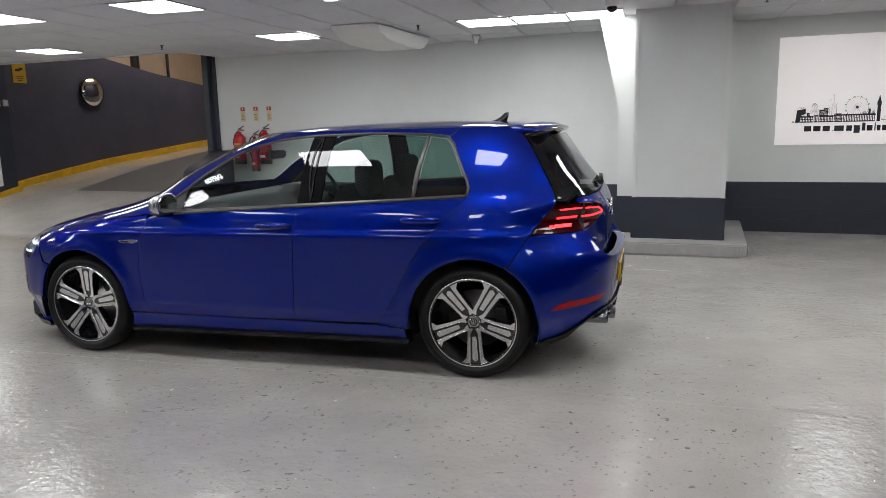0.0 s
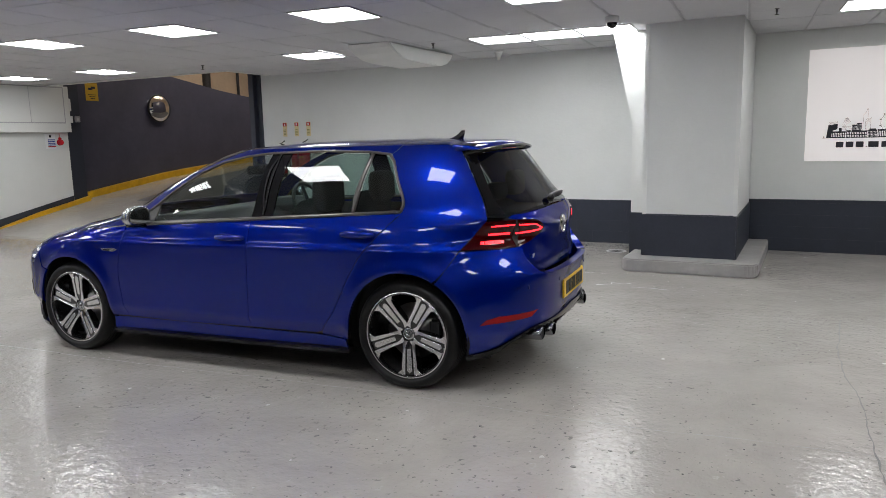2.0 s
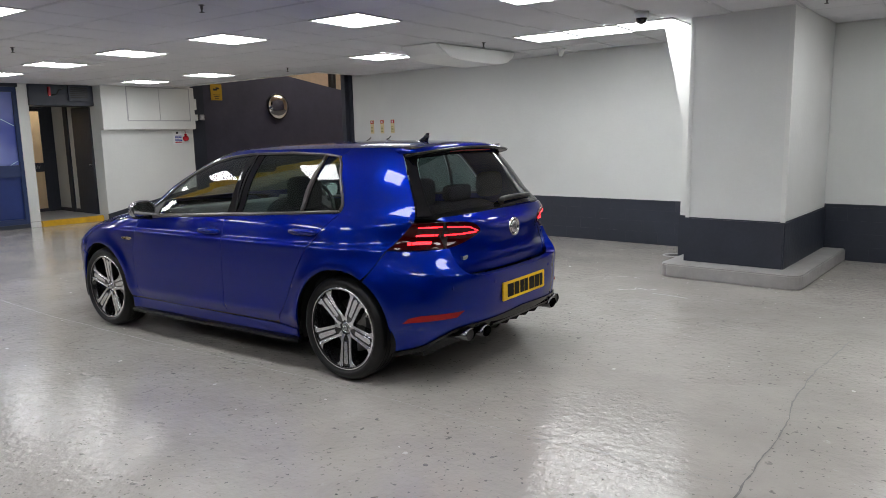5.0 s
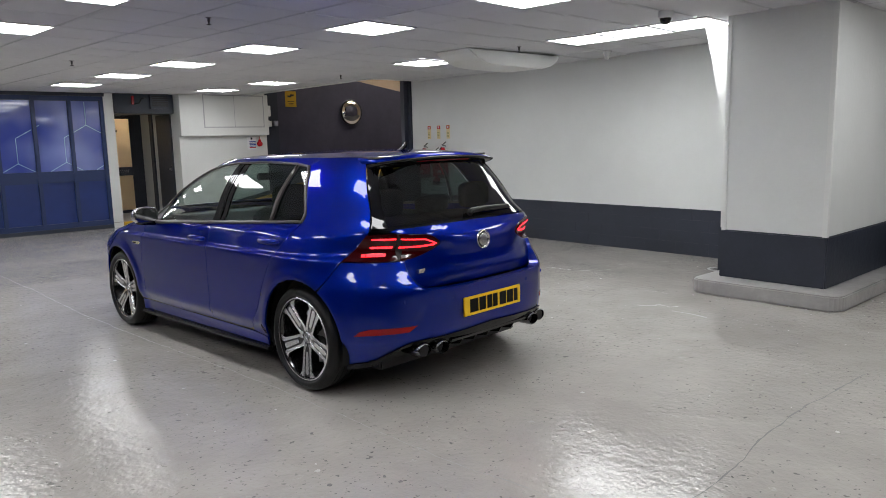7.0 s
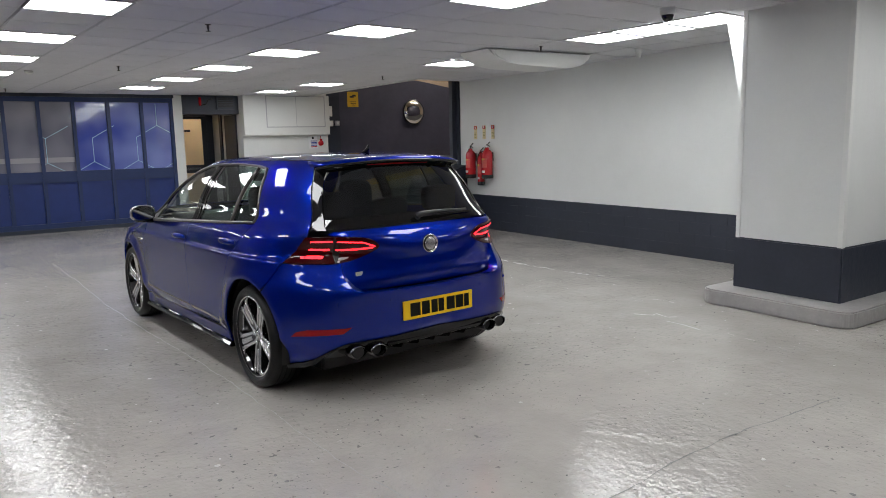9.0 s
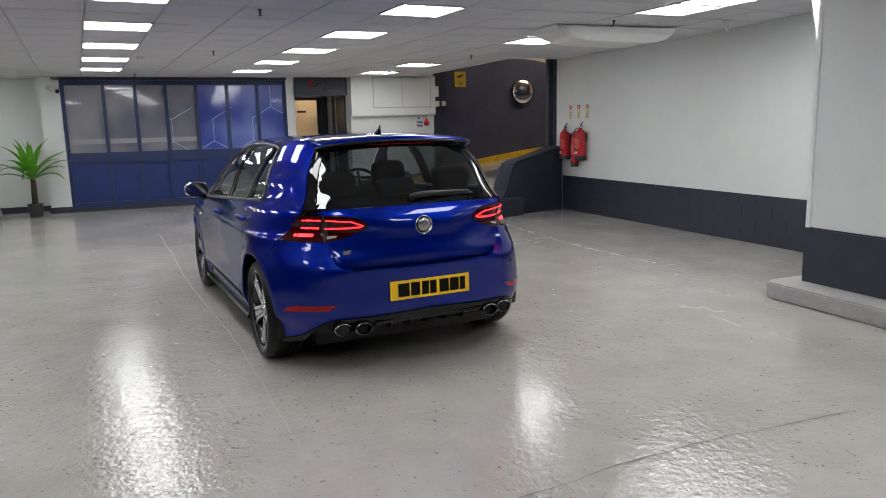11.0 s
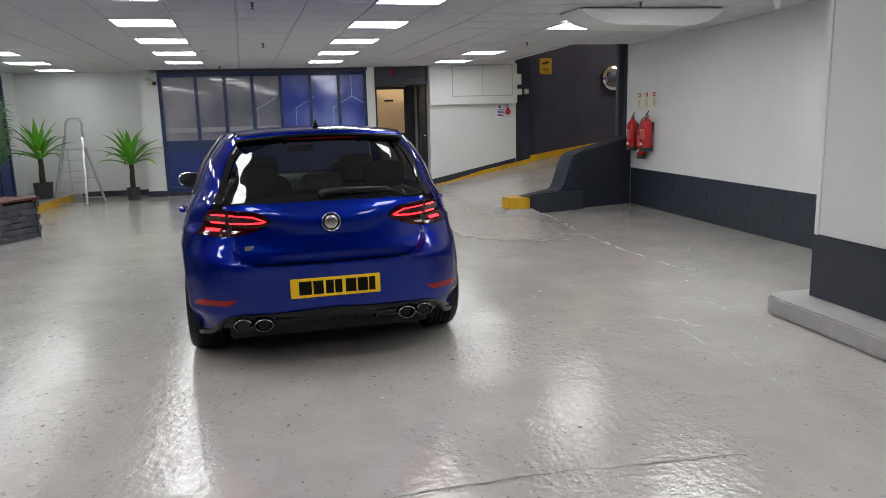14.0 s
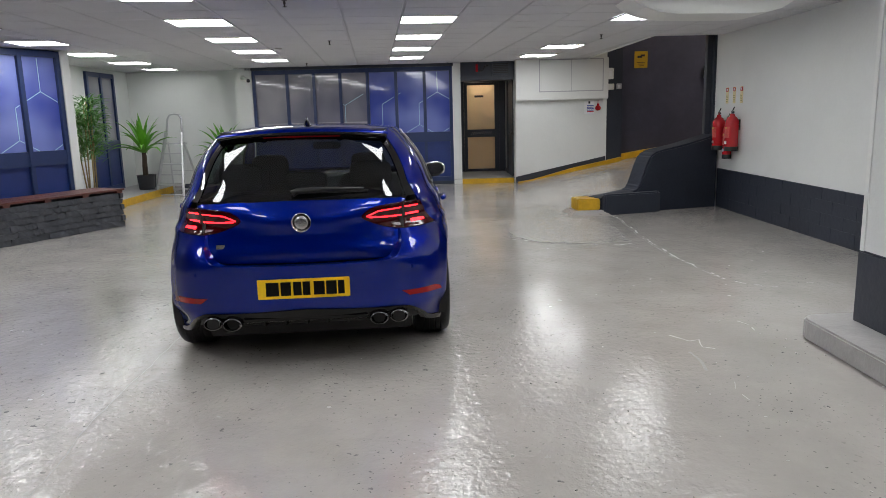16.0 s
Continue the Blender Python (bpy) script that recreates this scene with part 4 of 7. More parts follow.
part("crest_shape", prism([(1.20, 2.12), (1.57, 2.12), (1.59, 1.955), (1.53, 1.93), (1.24, 1.93), (1.205, 1.955)], "y", fy - 0.002, fy + 0.001), M_INK, po, "dark plain crest shape")
star = [(1.235 + (0.062 if k % 2 else 0.034) * math.cos(radians(90 + 30 * k)), 1.91 + (0.062 if k % 2 else 0.034) * math.sin(radians(90 + 30 * k))) for k in range(12)]
part("crest_star", prism(star, "y", fy - 0.003, fy + 0.001), M_BLUEINK, po, "blue plain star shape")

# ceiling fittings
def sprinkler():
    s = thing("sprinkler_head", "small pendent sprinkler head under the ceiling", "sprinkler", "sprinkler heads")
    part("plate", lathe([(0.0, 0.0), (0.024, -0.001), (0.022, -0.005), (0.0, -0.008)], 20), M_TRIM, s, "", True)
    part("body", lathe([(0.010, -0.006), (0.011, -0.028), (0.006, -0.040), (0.006, -0.050), (0.020, -0.054), (0.020, -0.057), (0.0, -0.059)], 14), M_TRIM, s, "", True)
    return s


sp = None
for x, y in ((-2.585, 4.27), (-6.06, 4.19), (-6.13, 7.89), (-2.59, 7.90), (0.96, 7.92), (-10.1, 3.21), (0.96, 4.35)):
    m = pose(x, y, ceil_z(x, y))
    if sp is None:
        sp = sprinkler()
        sp.matrix_basis = m
    else:
        copy_thing(sp, m)
dm = thing("dome_camera", "small dark dome camera in a white collar under the ceiling", "camera", at=pose(-0.40, 7.30, ceil_z(-0.40, 7.30)))
part("collar", lathe([(0.0, 0.0), (0.062, 0.0), (0.062, -0.05), (0.055, -0.06), (0.0, -0.06)], 28), M_WHITE, dm, "white collar", True)
part("dome", lathe([(0.05, -0.058), (0.048, -0.075), (0.036, -0.098), (0.018, -0.11), (0.0, -0.113)], 28), M_GLOSSBLACK, dm, "dark dome", True)
wc = thing("ceiling_sensor", "white cone-shaped sensor under the ceiling beside the wall", "sensor", at=pose(-2.32, 9.18, ceil_z(-2.32, 9.18)))
part("sensor_body", lathe([(0.0, 0.0), (0.055, 0.0), (0.05, -0.02), (0.03, -0.06), (0.024, -0.10), (0.0, -0.105)], 20), M_WHITE, wc, "", True)
sm = thing("smoke_detector", "small white smoke detector under the ceiling", "detector", at=pose(-7.0, 3.31, CEIL))
part("detector_body", lathe([(0.0, 0.0), (0.05, 0.0), (0.05, -0.02), (0.035, -0.04), (0.0, -0.042)], 20), M_WHITE, sm, "", True)

# white curved cover hung under the ceiling
cv = thing("duct_cover", "white curved sheet cover hung under the ceiling tiles", "duct cover")
prof = [(7.38, 2.462), (7.43, 2.42), (7.53, 2.365), (7.66, 2.325), (7.82, 2.305), (8.50, 2.292), (8.66, 2.302), (8.80, 2.335), (8.91, 2.40), (8.96, 2.462)]
b = prism(prof, "x", -3.42, -2.86)
bmesh.ops.bevel(b, geom=[e for e in b.edges if abs(e.verts[0].co.x - e.verts[1].co.x) < 1e-4], offset=0.012, segments=2, affect="EDGES")
part("cover_shell", b, M_WHITE, cv, "", False)

# fittings on the back wall
hd = thing("ventilation_unit", "dark louvred ventilation unit above the doorway", "ventilator", at=pose(-10.95, 6.985, 2.325))
part("housing", box(0.0, 0.06, -0.175, 0.175, -0.14, 0.14, 0.006), M_NAVY, hd)
for k in range(6):
    part("louvre", box(0.058, 0.066, -0.15, 0.15, -0.095 + 0.034 * k, -0.075 + 0.034 * k), M_BLACK, hd)
bell = thing("alarm_bell", "small dark red alarm fitting above the doorway", "alarm", at=pose(-10.95, 6.50, 2.33))
part("bell_body", box(0.0, 0.04, -0.022, 0.022, -0.07, 0.09, 0.008), M_RED, bell)
part("bell_cable", tube([(0.01, 0.02, -0.06), (0.02, 0.12, -0.04), (0.02, 0.16, 0.04), (0.02, 0.24, 0.06)], 0.012, 8), M_BLACK, bell, "dark conduit", True)
for y, z, w_, h_, nm, lab in ((9.20, 2.16, 0.06, 0.11, "alarm_box", "small white alarm box on the dark post"), (9.215, 1.90, 0.06, 0.06, "switch_box", "small white switch box on the dark post"), (9.375, 1.905, 0.05, 0.055, "switch_box", "small grey switch box on the dark post")):
    bx = thing(nm, lab, "switch", at=pose(-10.84, y, z))
    part("box_body", box(0.0, 0.035, -w_, w_, -h_, h_, 0.006), M_WHITE if y < 9.3 else M_ALU, bx)
    part("box_face", box(0.033, 0.038, -w_ * 0.5, w_ * 0.5, -h_ * 0.5, h_ * 0.5, 0.002), M_PAPER, bx)
cc = thing("wall_camera", "white bullet camera with a dark lens on the pier", "camera", at=pose(BACK + 0.03, 1.76, 2.26))
part("mount", lathe([(0.0, 0.0), (0.055, 0.0), (0.05, 0.03), (0.0, 0.035)], 20), M_WHITE, cc, "", True).matrix_basis = pose(0, 0, 0, 0, 90, 0)
part("camera_body", rod((0.03, 0.0, 0.0), (0.17, 0.14, -0.06), 0.036, 0.04, 16), M_WHITE, cc, "white camera body", True)
part("camera_lens", rod((0.165, 0.135, -0.058), (0.185, 0.155, -0.067), 0.036, 0.034, 16), M_GLOSSBLACK, cc, "dark lens", True)

# far fittings beyond the ramp
pp = thing("drain_pipe", "dark pipe and cable box on the beige wall", "pipe", at=pose(-13.38, 15.2, 0))
part("pipe", rod((0.05, 0, 1.2), (0.05, 0, 4.9), 0.11, seg=14), M_BLACK, pp, "", True)
part("cable_box", box(0.0, 0.1, -1.15, -1.02, 3.5, 3.7, 0.01), M_WHITE, pp)
pc = thing("drain_pipe", "thin dark pipe on the beige wall", "pipe", at=pose(-13.38, 16.4, 0))
part("pipe", rod((0.05, 0, 1.2), (0.05, 0, 4.9), 0.04, seg=12), M_BLACK, pc, "", True)
rl = thing("ramp_lamp", "long warm lamp tube under the roof over the ramp", "lamp", at=pose(-9.6, 13.2, 4.9))
part("housing", box(-0.12, 0.12, -1.6, 1.6, 0.02, 0.08, 0.01), M_WHITE, rl)
part("tube_light", rod((0, -1.5, 0), (0, 1.5, 0), 0.03, seg=12), material("warm lamp tube", (0.9, 0.85, 0.75), 0.4, emit=(1.0, 0.92, 0.83), emit_strength=RAMP_LIGHT), rl, "lit lamp tube", True)

# stepladder
def bar(p, q, w1, w2, bm):
    p, q = Vector(p), Vector(q)
    m = Matrix.Translation((p + q) / 2) @ (q - p).to_track_quat("Z", "Y").to_matrix().to_4x4()
    bb = box(-w1 / 2, w1 / 2, -w2 / 2, w2 / 2, -(q - p).length / 2, (q - p).length / 2, 0.004)
    bmesh.ops.transform(bb, matrix=m, verts=bb.verts[:])
    return join(bm, bb)


ld = thing("stepladder", "folding aluminium stepladder with a hooped top rail standing open", "ladder", at=pose(-10.35, 0.44, 0.0, 0, 0, 76) @ Matrix.Diagonal((1.12, 0.95, 0.92, 1)))
W0, W1 = 0.27, 0.135
for s in (-1, 1):
    part("front_rail", bar((s * W0, -0.25, 0.0), (s * W1 * 1.15, 0.10, 1.33), 0.032, 0.06, None), M_ALU, ld)
    part("rear_leg", bar((s * (W0 + 0.01), 0.42, 0.0), (s * W1 * 1.15, 0.14, 1.12), 0.026, 0.04, None), M_ALU, ld)
hoop = [(-W1 * 1.15, 0.10, 1.30), (-W1, 0.15, 1.62), (-W1 + 0.04, 0.16, 1.70), (0, 0.165, 1.715), (W1 - 0.04, 0.16, 1.70), (W1, 0.15, 1.62), (W1 * 1.15, 0.10, 1.30)]
part("top_hoop", tube(hoop, 0.018, 8), M_ALU, ld, "", True)
for k in range(5):
    u = 0.17 + 0.165 * k
    wv = W0 + (W1 * 1.15 - W0) * u
    y, z = -0.25 + 0.35 * u, 1.33 * u
    if k < 4:
        part("step", box(-wv, wv, y - 0.02, y + 0.07, z - 0.012, z + 0.012, 0.004), M_ALU, ld)
part("platform_step", box(-0.165, 0.165, 0.02, 0.24, 1.08, 1.105, 0.005), M_ALU, ld)
part("rear_bar", rod((-W0, 0.40, 0.08), (W0, 0.40, 0.08), 0.012, bm=rod((-0.22, 0.30, 0.5), (0.22, 0.30, 0.5), 0.010)), M_ALU, ld)
part("front_bar", rod((-W0, -0.245, 0.03), (W0, -0.245, 0.03), 0.012), M_ALU, ld)


# palms in pots
def strap_leaf(length, width, base, heading, rise, droop, bm, seg=9):
    c, s = math.cos(heading), math.sin(heading)
    rows = []
    for i in range(seg + 1):
        u = i / seg
        ang = rise - droop * u * u
        d = length * u
        px = sum(math.cos(rise - droop * (k / seg) ** 2) for k in range(i)) * length / seg
        pz = sum(math.sin(rise - droop * (k / seg) ** 2) for k in range(i)) * length / seg
        w = width * (0.35 + 0.65 * math.sin(math.pi * min(1, u * 0.9 + 0.12)) ** 0.8) * (1 - u ** 6)
        mid = Vector((base.x + c * px, base.y + s * px, base.z + pz))
        side = Vector((-s, c, 0)) * w / 2
        fold = Vector((-c * math.sin(ang), -s * math.sin(ang), math.cos(ang))) * w * 0.22
        rows.append([bm.verts.new(mid - side + fold), bm.verts.new(mid), bm.verts.new(mid + side + fold)])
    for i in range(seg):
        for k in range(2):
            bm.faces.new((rows[i][k], rows[i][k + 1], rows[i + 1][k + 1], rows[i + 1][k]))


def palm(at, seed, potr, poth, label):
    rnd = random.Random(seed)
    t = thing("potted_palm", label, "plant", "potted palms", at=at)
    b = lathe([(0.0, 0.0), (potr * 0.82, 0.0), (potr * 0.86, 0.01), (potr, poth - 0.02), (potr * 1.03, poth), (potr * 0.93, poth), (potr * 0.9, poth - 0.03), (0.0, poth - 0.03)], 28)
    part("pot", b, M_POT, t, "dark grey pot", True)
    b = tube([(0.0, 0, poth - 0.05), (0.01, 0.005, poth + 0.18), (-0.005, 0.01, poth + 0.34), (0.0, 0.0, poth + 0.50)], lambda u: 0.052 - 0.018 * u + 0.004 * math.sin(u * 40), 12)
    part("trunk", b, M_TRUNK, t, "rough brown trunk", True)
    base = Vector((0, 0, poth + 0.47))
    for k in range(26):
        u = k / 25
        b = bmesh.new()
        rise = radians(86 - 68 * u + rnd.uniform(-8, 8))
        strap_leaf(rnd.uniform(0.64, 0.82) * (0.92 if u < 0.2 else 1), rnd.uniform(0.085, 0.115), base + Vector((0, 0, -0.06 * u)), k * 2.4 + rnd.uniform(-0.3, 0.3), rise, radians(18 + 62 * u + rnd.uniform(-8, 12)), b)
        part("leaf", b, M_LEAF, t, "", True)
    return t


palm(pose(-10.6, 1.38, 0), 3, 0.125, 0.235, "artificial palm with strap leaves in a small dark pot")
palm(pose(-10.2, -0.08, 0.14), 8, 0.165, 0.28, "artificial palm in a dark pot on the raised strip")
pt = thing("empty_pot", "dark grey plant pot beside the palm", "pot", at=pose(-10.75, -0.25, 0.125))
part("pot", lathe([(0.0, 0.0), (0.13, 0.0), (0.155, 0.24), (0.16, 0.26), (0.145, 0.26), (0.14, 0.23), (0.0, 0.23)], 24), M_POT, pt, "", True)

# bamboo behind the planter
bb_ = thing("potted_bamboo", "tall leafy artificial bamboo with pale canes in a dark pot", "plant", at=pose(-7.62, 0.06, 0.125))
part("pot", lathe([(0.0, 0.0), (0.14, 0.0), (0.17, 0.26), (0.175, 0.28), (0.16, 0.28), (0.155, 0.25), (0.0, 0.25)], 24), M_POT, bb_, "dark pot", True)
rnd = random.Random(5)
tops = []
for k in range(6):
    a = k * 1.05
    p0 = Vector((0.07 * math.cos(a), 0.07 * math.sin(a), 0.24))
    p1 = p0 + Vector((rnd.uniform(-0.12, 0.12), rnd.uniform(-0.12, 0.12), rnd.uniform(1.15, 1.44)))
    part("cane", tube([p0, p0.lerp(p1, 0.5) + Vector((0.01, 0.01, 0)), p1], lambda u: 0.013 - 0.005 * u, 8), M_CANE, bb_, "pale bamboo cane", True)
    tops.append((p0, p1))
b = bmesh.new()
for k in range(1050):
    p0, p1 = tops[k % 6]
    u = rnd.uniform(0.30, 1.03) ** 0.75
    c = p0.lerp(p1, u)
    hd_, out = rnd.uniform(0, 6.28), rnd.uniform(0.03, 0.20)
    c = c + Vector((math.cos(hd_) * out, math.sin(hd_) * out, rnd.uniform(-0.08, 0.10)))
    strap_leaf(rnd.uniform(0.12, 0.21), rnd.uniform(0.020, 0.032), c, hd_ + rnd.uniform(-0.7, 0.7), radians(rnd.uniform(-20, 50)), radians(rnd.uniform(20, 80)), b, 3)
tagged(part("foliage", b, M_BAMBOO, bb_, "narrow green bamboo leaves", True), kind="stuff")

# planter of dark painted stone courses with a timber top, set at a slant
PL = thing("stone_planter", "long low dark stone planter with a red-brown timber top", "planter", at=pose(-6.20, 1.135, 0, 0, 0, -26.4))
LEN, DEP, HT = 4.2, 0.55, 0.475
part("core", box(0.02, LEN, -DEP, -0.03, 0.0, HT - 0.005), M_BRICK, PL)
rnd = random.Random(11)
courses, ch = 6, HT / 6
shapes = []
for k in range(6):
    ln = (0.34, 0.42, 0.5, 0.58, 0.66, 0.75)[k]
    b = box(0.0, ln, -0.06, 0.0, 0.003, ch - 0.004)
    bmesh.ops.subdivide_edges(b, edges=[e for e in b.edges if abs(e.verts[0].co.x - e.verts[1].co.x) > 0.1], cuts=5)
    for v in b.verts:
        if v.co.y > -0.03:
            v.co.y += rnd.uniform(-0.013, 0.012)
            v.co.z += rnd.uniform(-0.005, 0.005)
    shapes.append((ln, mesh_of("stone", b, M_BRICK)))
for c in range(courses):
    x = -rnd.uniform(0.0, 0.3) if c % 2 else 0.0
    x = max(x, 0.0)
    while x < LEN:
        ln, me = shapes[rnd.randrange(6)]
        st = new("stone", me)
        st.parent = PL
        st.matrix_basis = pose(x, rnd.uniform(-0.008, 0.006), c * ch)
        x += ln + 0.004
    # end return
    y = 0.0
    for k in range(1):
        ln, me = shapes[3 if c % 2 else 2]
        st = new("stone", me)
        st.parent = PL
        st.matrix_basis = pose(0.0, -DEP, c * ch, 0, 0, 90) @ pose(0, 0.0, 0)
for k in range(3):
    part("top_board", box(-0.03, LEN, -0.20 - 0.185 * k, -0.185 * k + (0.02 if k == 0 else -0.02), HT + 0.03, HT + 0.055, 0.003), M_WOODRED, PL, "red-brown timber board")
for k in range(8):
    part("top_bearer", box(0.0 + 0.55 * k, 0.09 + 0.55 * k, -DEP, 0.012, HT - 0.003, HT + 0.03, 0.002), M_WOODRED, PL, "red-brown timber bearer")

# slanting blue glazed wall behind the planter, its white end post and the return wall
glazed_wall("window_2", pose(-6.45, 0.36, 0, 0, 0, -28.5) @ pose(0, -0.09, 0), 2.44, (0.0, 0.55, 1.10, 1.65, 2.20, 2.75, 3.30),
            "slanting dark blue timber partition with blue film panes", 6)
pst = solid("post_white", box(-0.13, -0.003, -0.10, 0.02, 0.0, 2.6, 0.004), M_WALL, "white painted end post", "post", kind="structure", at=pose(-6.45, 0.36, 0, 0, 0, -28.5))
solid("wall_return", prism([(-6.56, 0.36), (-6.50, 0.28), (-8.45, -1.0), (-8.6, -0.8)], "z", 0.0, 2.6), M_WALL, "grey return wall beside the blue door", "wall", kind="structure")
solid("wall_slant_back", prism([(-6.55, 0.27), (-3.5, -1.39), (-3.6, -1.56), (-6.7, 0.12)], "z", 0.0, 2.9), M_NAVY, "wall behind the slanting partition", "wall", kind="structure")
solid("wall_slant_south", box(-3.75, -3.55, -9.1, -1.33, 0.0, 2.9), M_WALL, "light grey painted wall", "wall", kind="structure")

# blue double door in the corner wall
BD = thing("door_3", "dark blue double door with grey glass over blue panels", "door", kind="structure", at=pose(-10.78, -0.80, 0.125))
b = box(0.0, 1.18, 0.0, 0.05, 2.17, 2.26, 0.004)
for x0 in (0.0, 0.55, 1.10):
    box(x0, x0 + 0.08, 0.0, 0.055, 0.0, 2.25, 0.004, bm=b)
box(0.0, 1.18, 0.0, 0.05, 0.80, 0.98, 0.004, bm=b)
box(0.0, 1.18, 0.0, 0.05, 0.0, 0.10, 0.004, bm=b)
part("frame", b, M_BLUEFRAME, BD, "dark blue timber frame")
for x0 in (0.08, 0.63):
    part("panel", box(x0, x0 + 0.47, 0.01, 0.03, 0.10, 0.80), M_BLUEPANEL, BD, "blue painted panel")
    part("pane", box(x0, x0 + 0.47, 0.015, 0.022, 0.98, 2.17), M_PANE, BD, "grey film pane")

# cracks, joints and the edge of the ramp's screed in the floor, as shallow dark grooves' fillings
M_CRACK = material("dark joint filling", (0.15, 0.146, 0.14), 0.5, noise_scale=60, noise_amount=0.4)

M_SCRAPE = material("scraped pale floor paint", (0.50, 0.485, 0.46), 0.5, noise_scale=60, noise_amount=0.3)
M_FAINT = material("faint joint filling", (0.28, 0.27, 0.255), 0.35, noise_scale=60, noise_amount=0.4)


def crack(pts, width, seed, label, mat=None, z=0.0035, gaps=0.0):
    rnd = random.Random(seed)
    b = bmesh.new()
    line = []
    for i in range(len(pts) - 1):
        (x0, y0), (x1, y1) = pts[i], pts[i + 1]
        n = max(2, int(math.hypot(x1 - x0, y1 - y0) / 0.05))
        for k in range(n):
            line.append((x0 + (x1 - x0) * k / n, y0 + (y1 - y0) * k / n))
    line.append(pts[-1])
    prev = None
    off = 0.0
    for i, (x, y) in enumerate(line):
        a, c = line[max(0, i - 1)], line[min(len(line) - 1, i + 1)]
        d = Vector((c[0] - a[0], c[1] - a[1])).normalized()
        off = off * 0.8 + rnd.uniform(-0.006, 0.006)
        w = width * rnd.uniform(0.25, 1.0)
        px, py = x - d.y * off, y + d.x * off
        row = (b.verts.new((px - d.y * w, py + d.x * w, z + floor_dip(px, py))), b.verts.new((px + d.y * w, py - d.x * w, z + floor_dip(px, py))))
        if prev and rnd.random() > gaps:
            b.faces.new((prev[0], prev[1], row[1], row[0]))
        prev = row
    bmesh.ops.recalc_face_normals(b, faces=b.faces[:])
    solid("floor_crack", b, mat or M_CRACK, label, "crack", kind="structure")


crack([(1.67, -2.0), (1.63, 3.6), (1.61, 4.2), (1.59, 4.7), (1.54, 5.1), (1.52, 5.6), (1.54, 6.0), (1.56, 6.4)], 0.0055, 1, "long dark joint in the painted floor")
crack([(1.6, 3.90), (1.2, 3.86), (0.77, 3.81), (0.02, 3.77), (-0.85, 3.75), (-1.7, 3.68), (-3.3, 3.56), (-7.0, 3.35)], 0.0045, 2, "long faint joint in the painted floor", M_FAINT)
crack([(-6.4, 8.05), (-5.05, 8.0), (-4.2, 7.93), (-3.6, 7.9), (-2.8, 7.9), (-1.93, 8.0)], 0.014, 3, "rough pale edge of the ramp screed", M_SCRAPE, gaps=0.55)
crack([(-6.3, 8.02), (-5.05, 7.975), (-4.2, 7.905), (-3.6, 7.875), (-2.8, 7.875), (-1.93, 7.975)], 0.007, 13, "dark line along the edge of the ramp screed", M_FAINT, gaps=0.4)
crack([(-4.25, 6.4), (-3.96, 6.75), (-3.7, 7.15), (-3.64, 7.54), (-3.8, 7.89)], 0.012, 4, "pale edge of a repaired patch in the floor", M_SCRAPE, gaps=0.6)
crack([(-0.45, 7.02), (-0.31, 7.10), (-0.34, 7.17), (-0.20, 7.14), (-0.17, 7.21)], 0.008, 5, "small pale scrape in the floor paint", M_SCRAPE)
crack([(-0.12, 7.03), (0.04, 7.04), (0.20, 7.01)], 0.012, 6, "dark scuff in the floor paint", M_FAINT)
crack([(0.38, 7.10), (0.48, 7.06), (0.62, 7.08)], 0.004, 7, "small pale scrape in the floor paint", M_SCRAPE, gaps=0.35)
crack([(-1.93, 8.0), (-1.75, 8.10), (-1.62, 8.3)], 0.007, 8, "small pale scrape in the floor paint", M_SCRAPE, gaps=0.35)
crack([(-1.80, 8.45), (-1.73, 8.52), (-1.70, 8.70)], 0.006, 9, "small pale scrape in the floor paint", M_SCRAPE, gaps=0.35)
crack([(-1.45, 9.10), (-1.35, 9.17), (-1.28, 9.30)], 0.006, 10, "small pale scrape in the floor paint", M_SCRAPE, gaps=0.35)
crack([(-0.72, 7.58), (-0.62, 7.61), (-0.50, 7.60)], 0.006, 11, "small pale scrape in the floor paint", M_SCRAPE, gaps=0.35)


def screed_patch():
    """A ragged, rough repair in front of the low wall, a few millimetres proud of the slab."""
    rnd = random.Random(17)
    corners = [(-5.72, 6.62), (-5.62, 7.60), (-4.95, 7.78), (-3.85, 7.70), (-3.70, 7.30), (-3.92, 6.72), (-4.40, 6.45), (-5.20, 6.50)]
    ring = []
    for k, (x0, y0) in enumerate(corners):
        x1, y1 = corners[(k + 1) % len(corners)]
        for q in range(8):
            ring.append((x0 + (x1 - x0) * q / 8 + rnd.uniform(-0.035, 0.035), y0 + (y1 - y0) * q / 8 + rnd.uniform(-0.035, 0.035)))
    b = prism(ring, "z", -0.04, 0.006)
    m = material("rough glossy screed repair", (0.46, 0.44, 0.415), 0.10, noise_scale=26, noise_amount=0.22, bump=0.9, bump_scale=22, stain=0.08, stain_scale=3)
    solid("floor_repair", b, m, "rough pale repaired patch in the painted floor", "floor patch", kind="structure")


screed_patch()


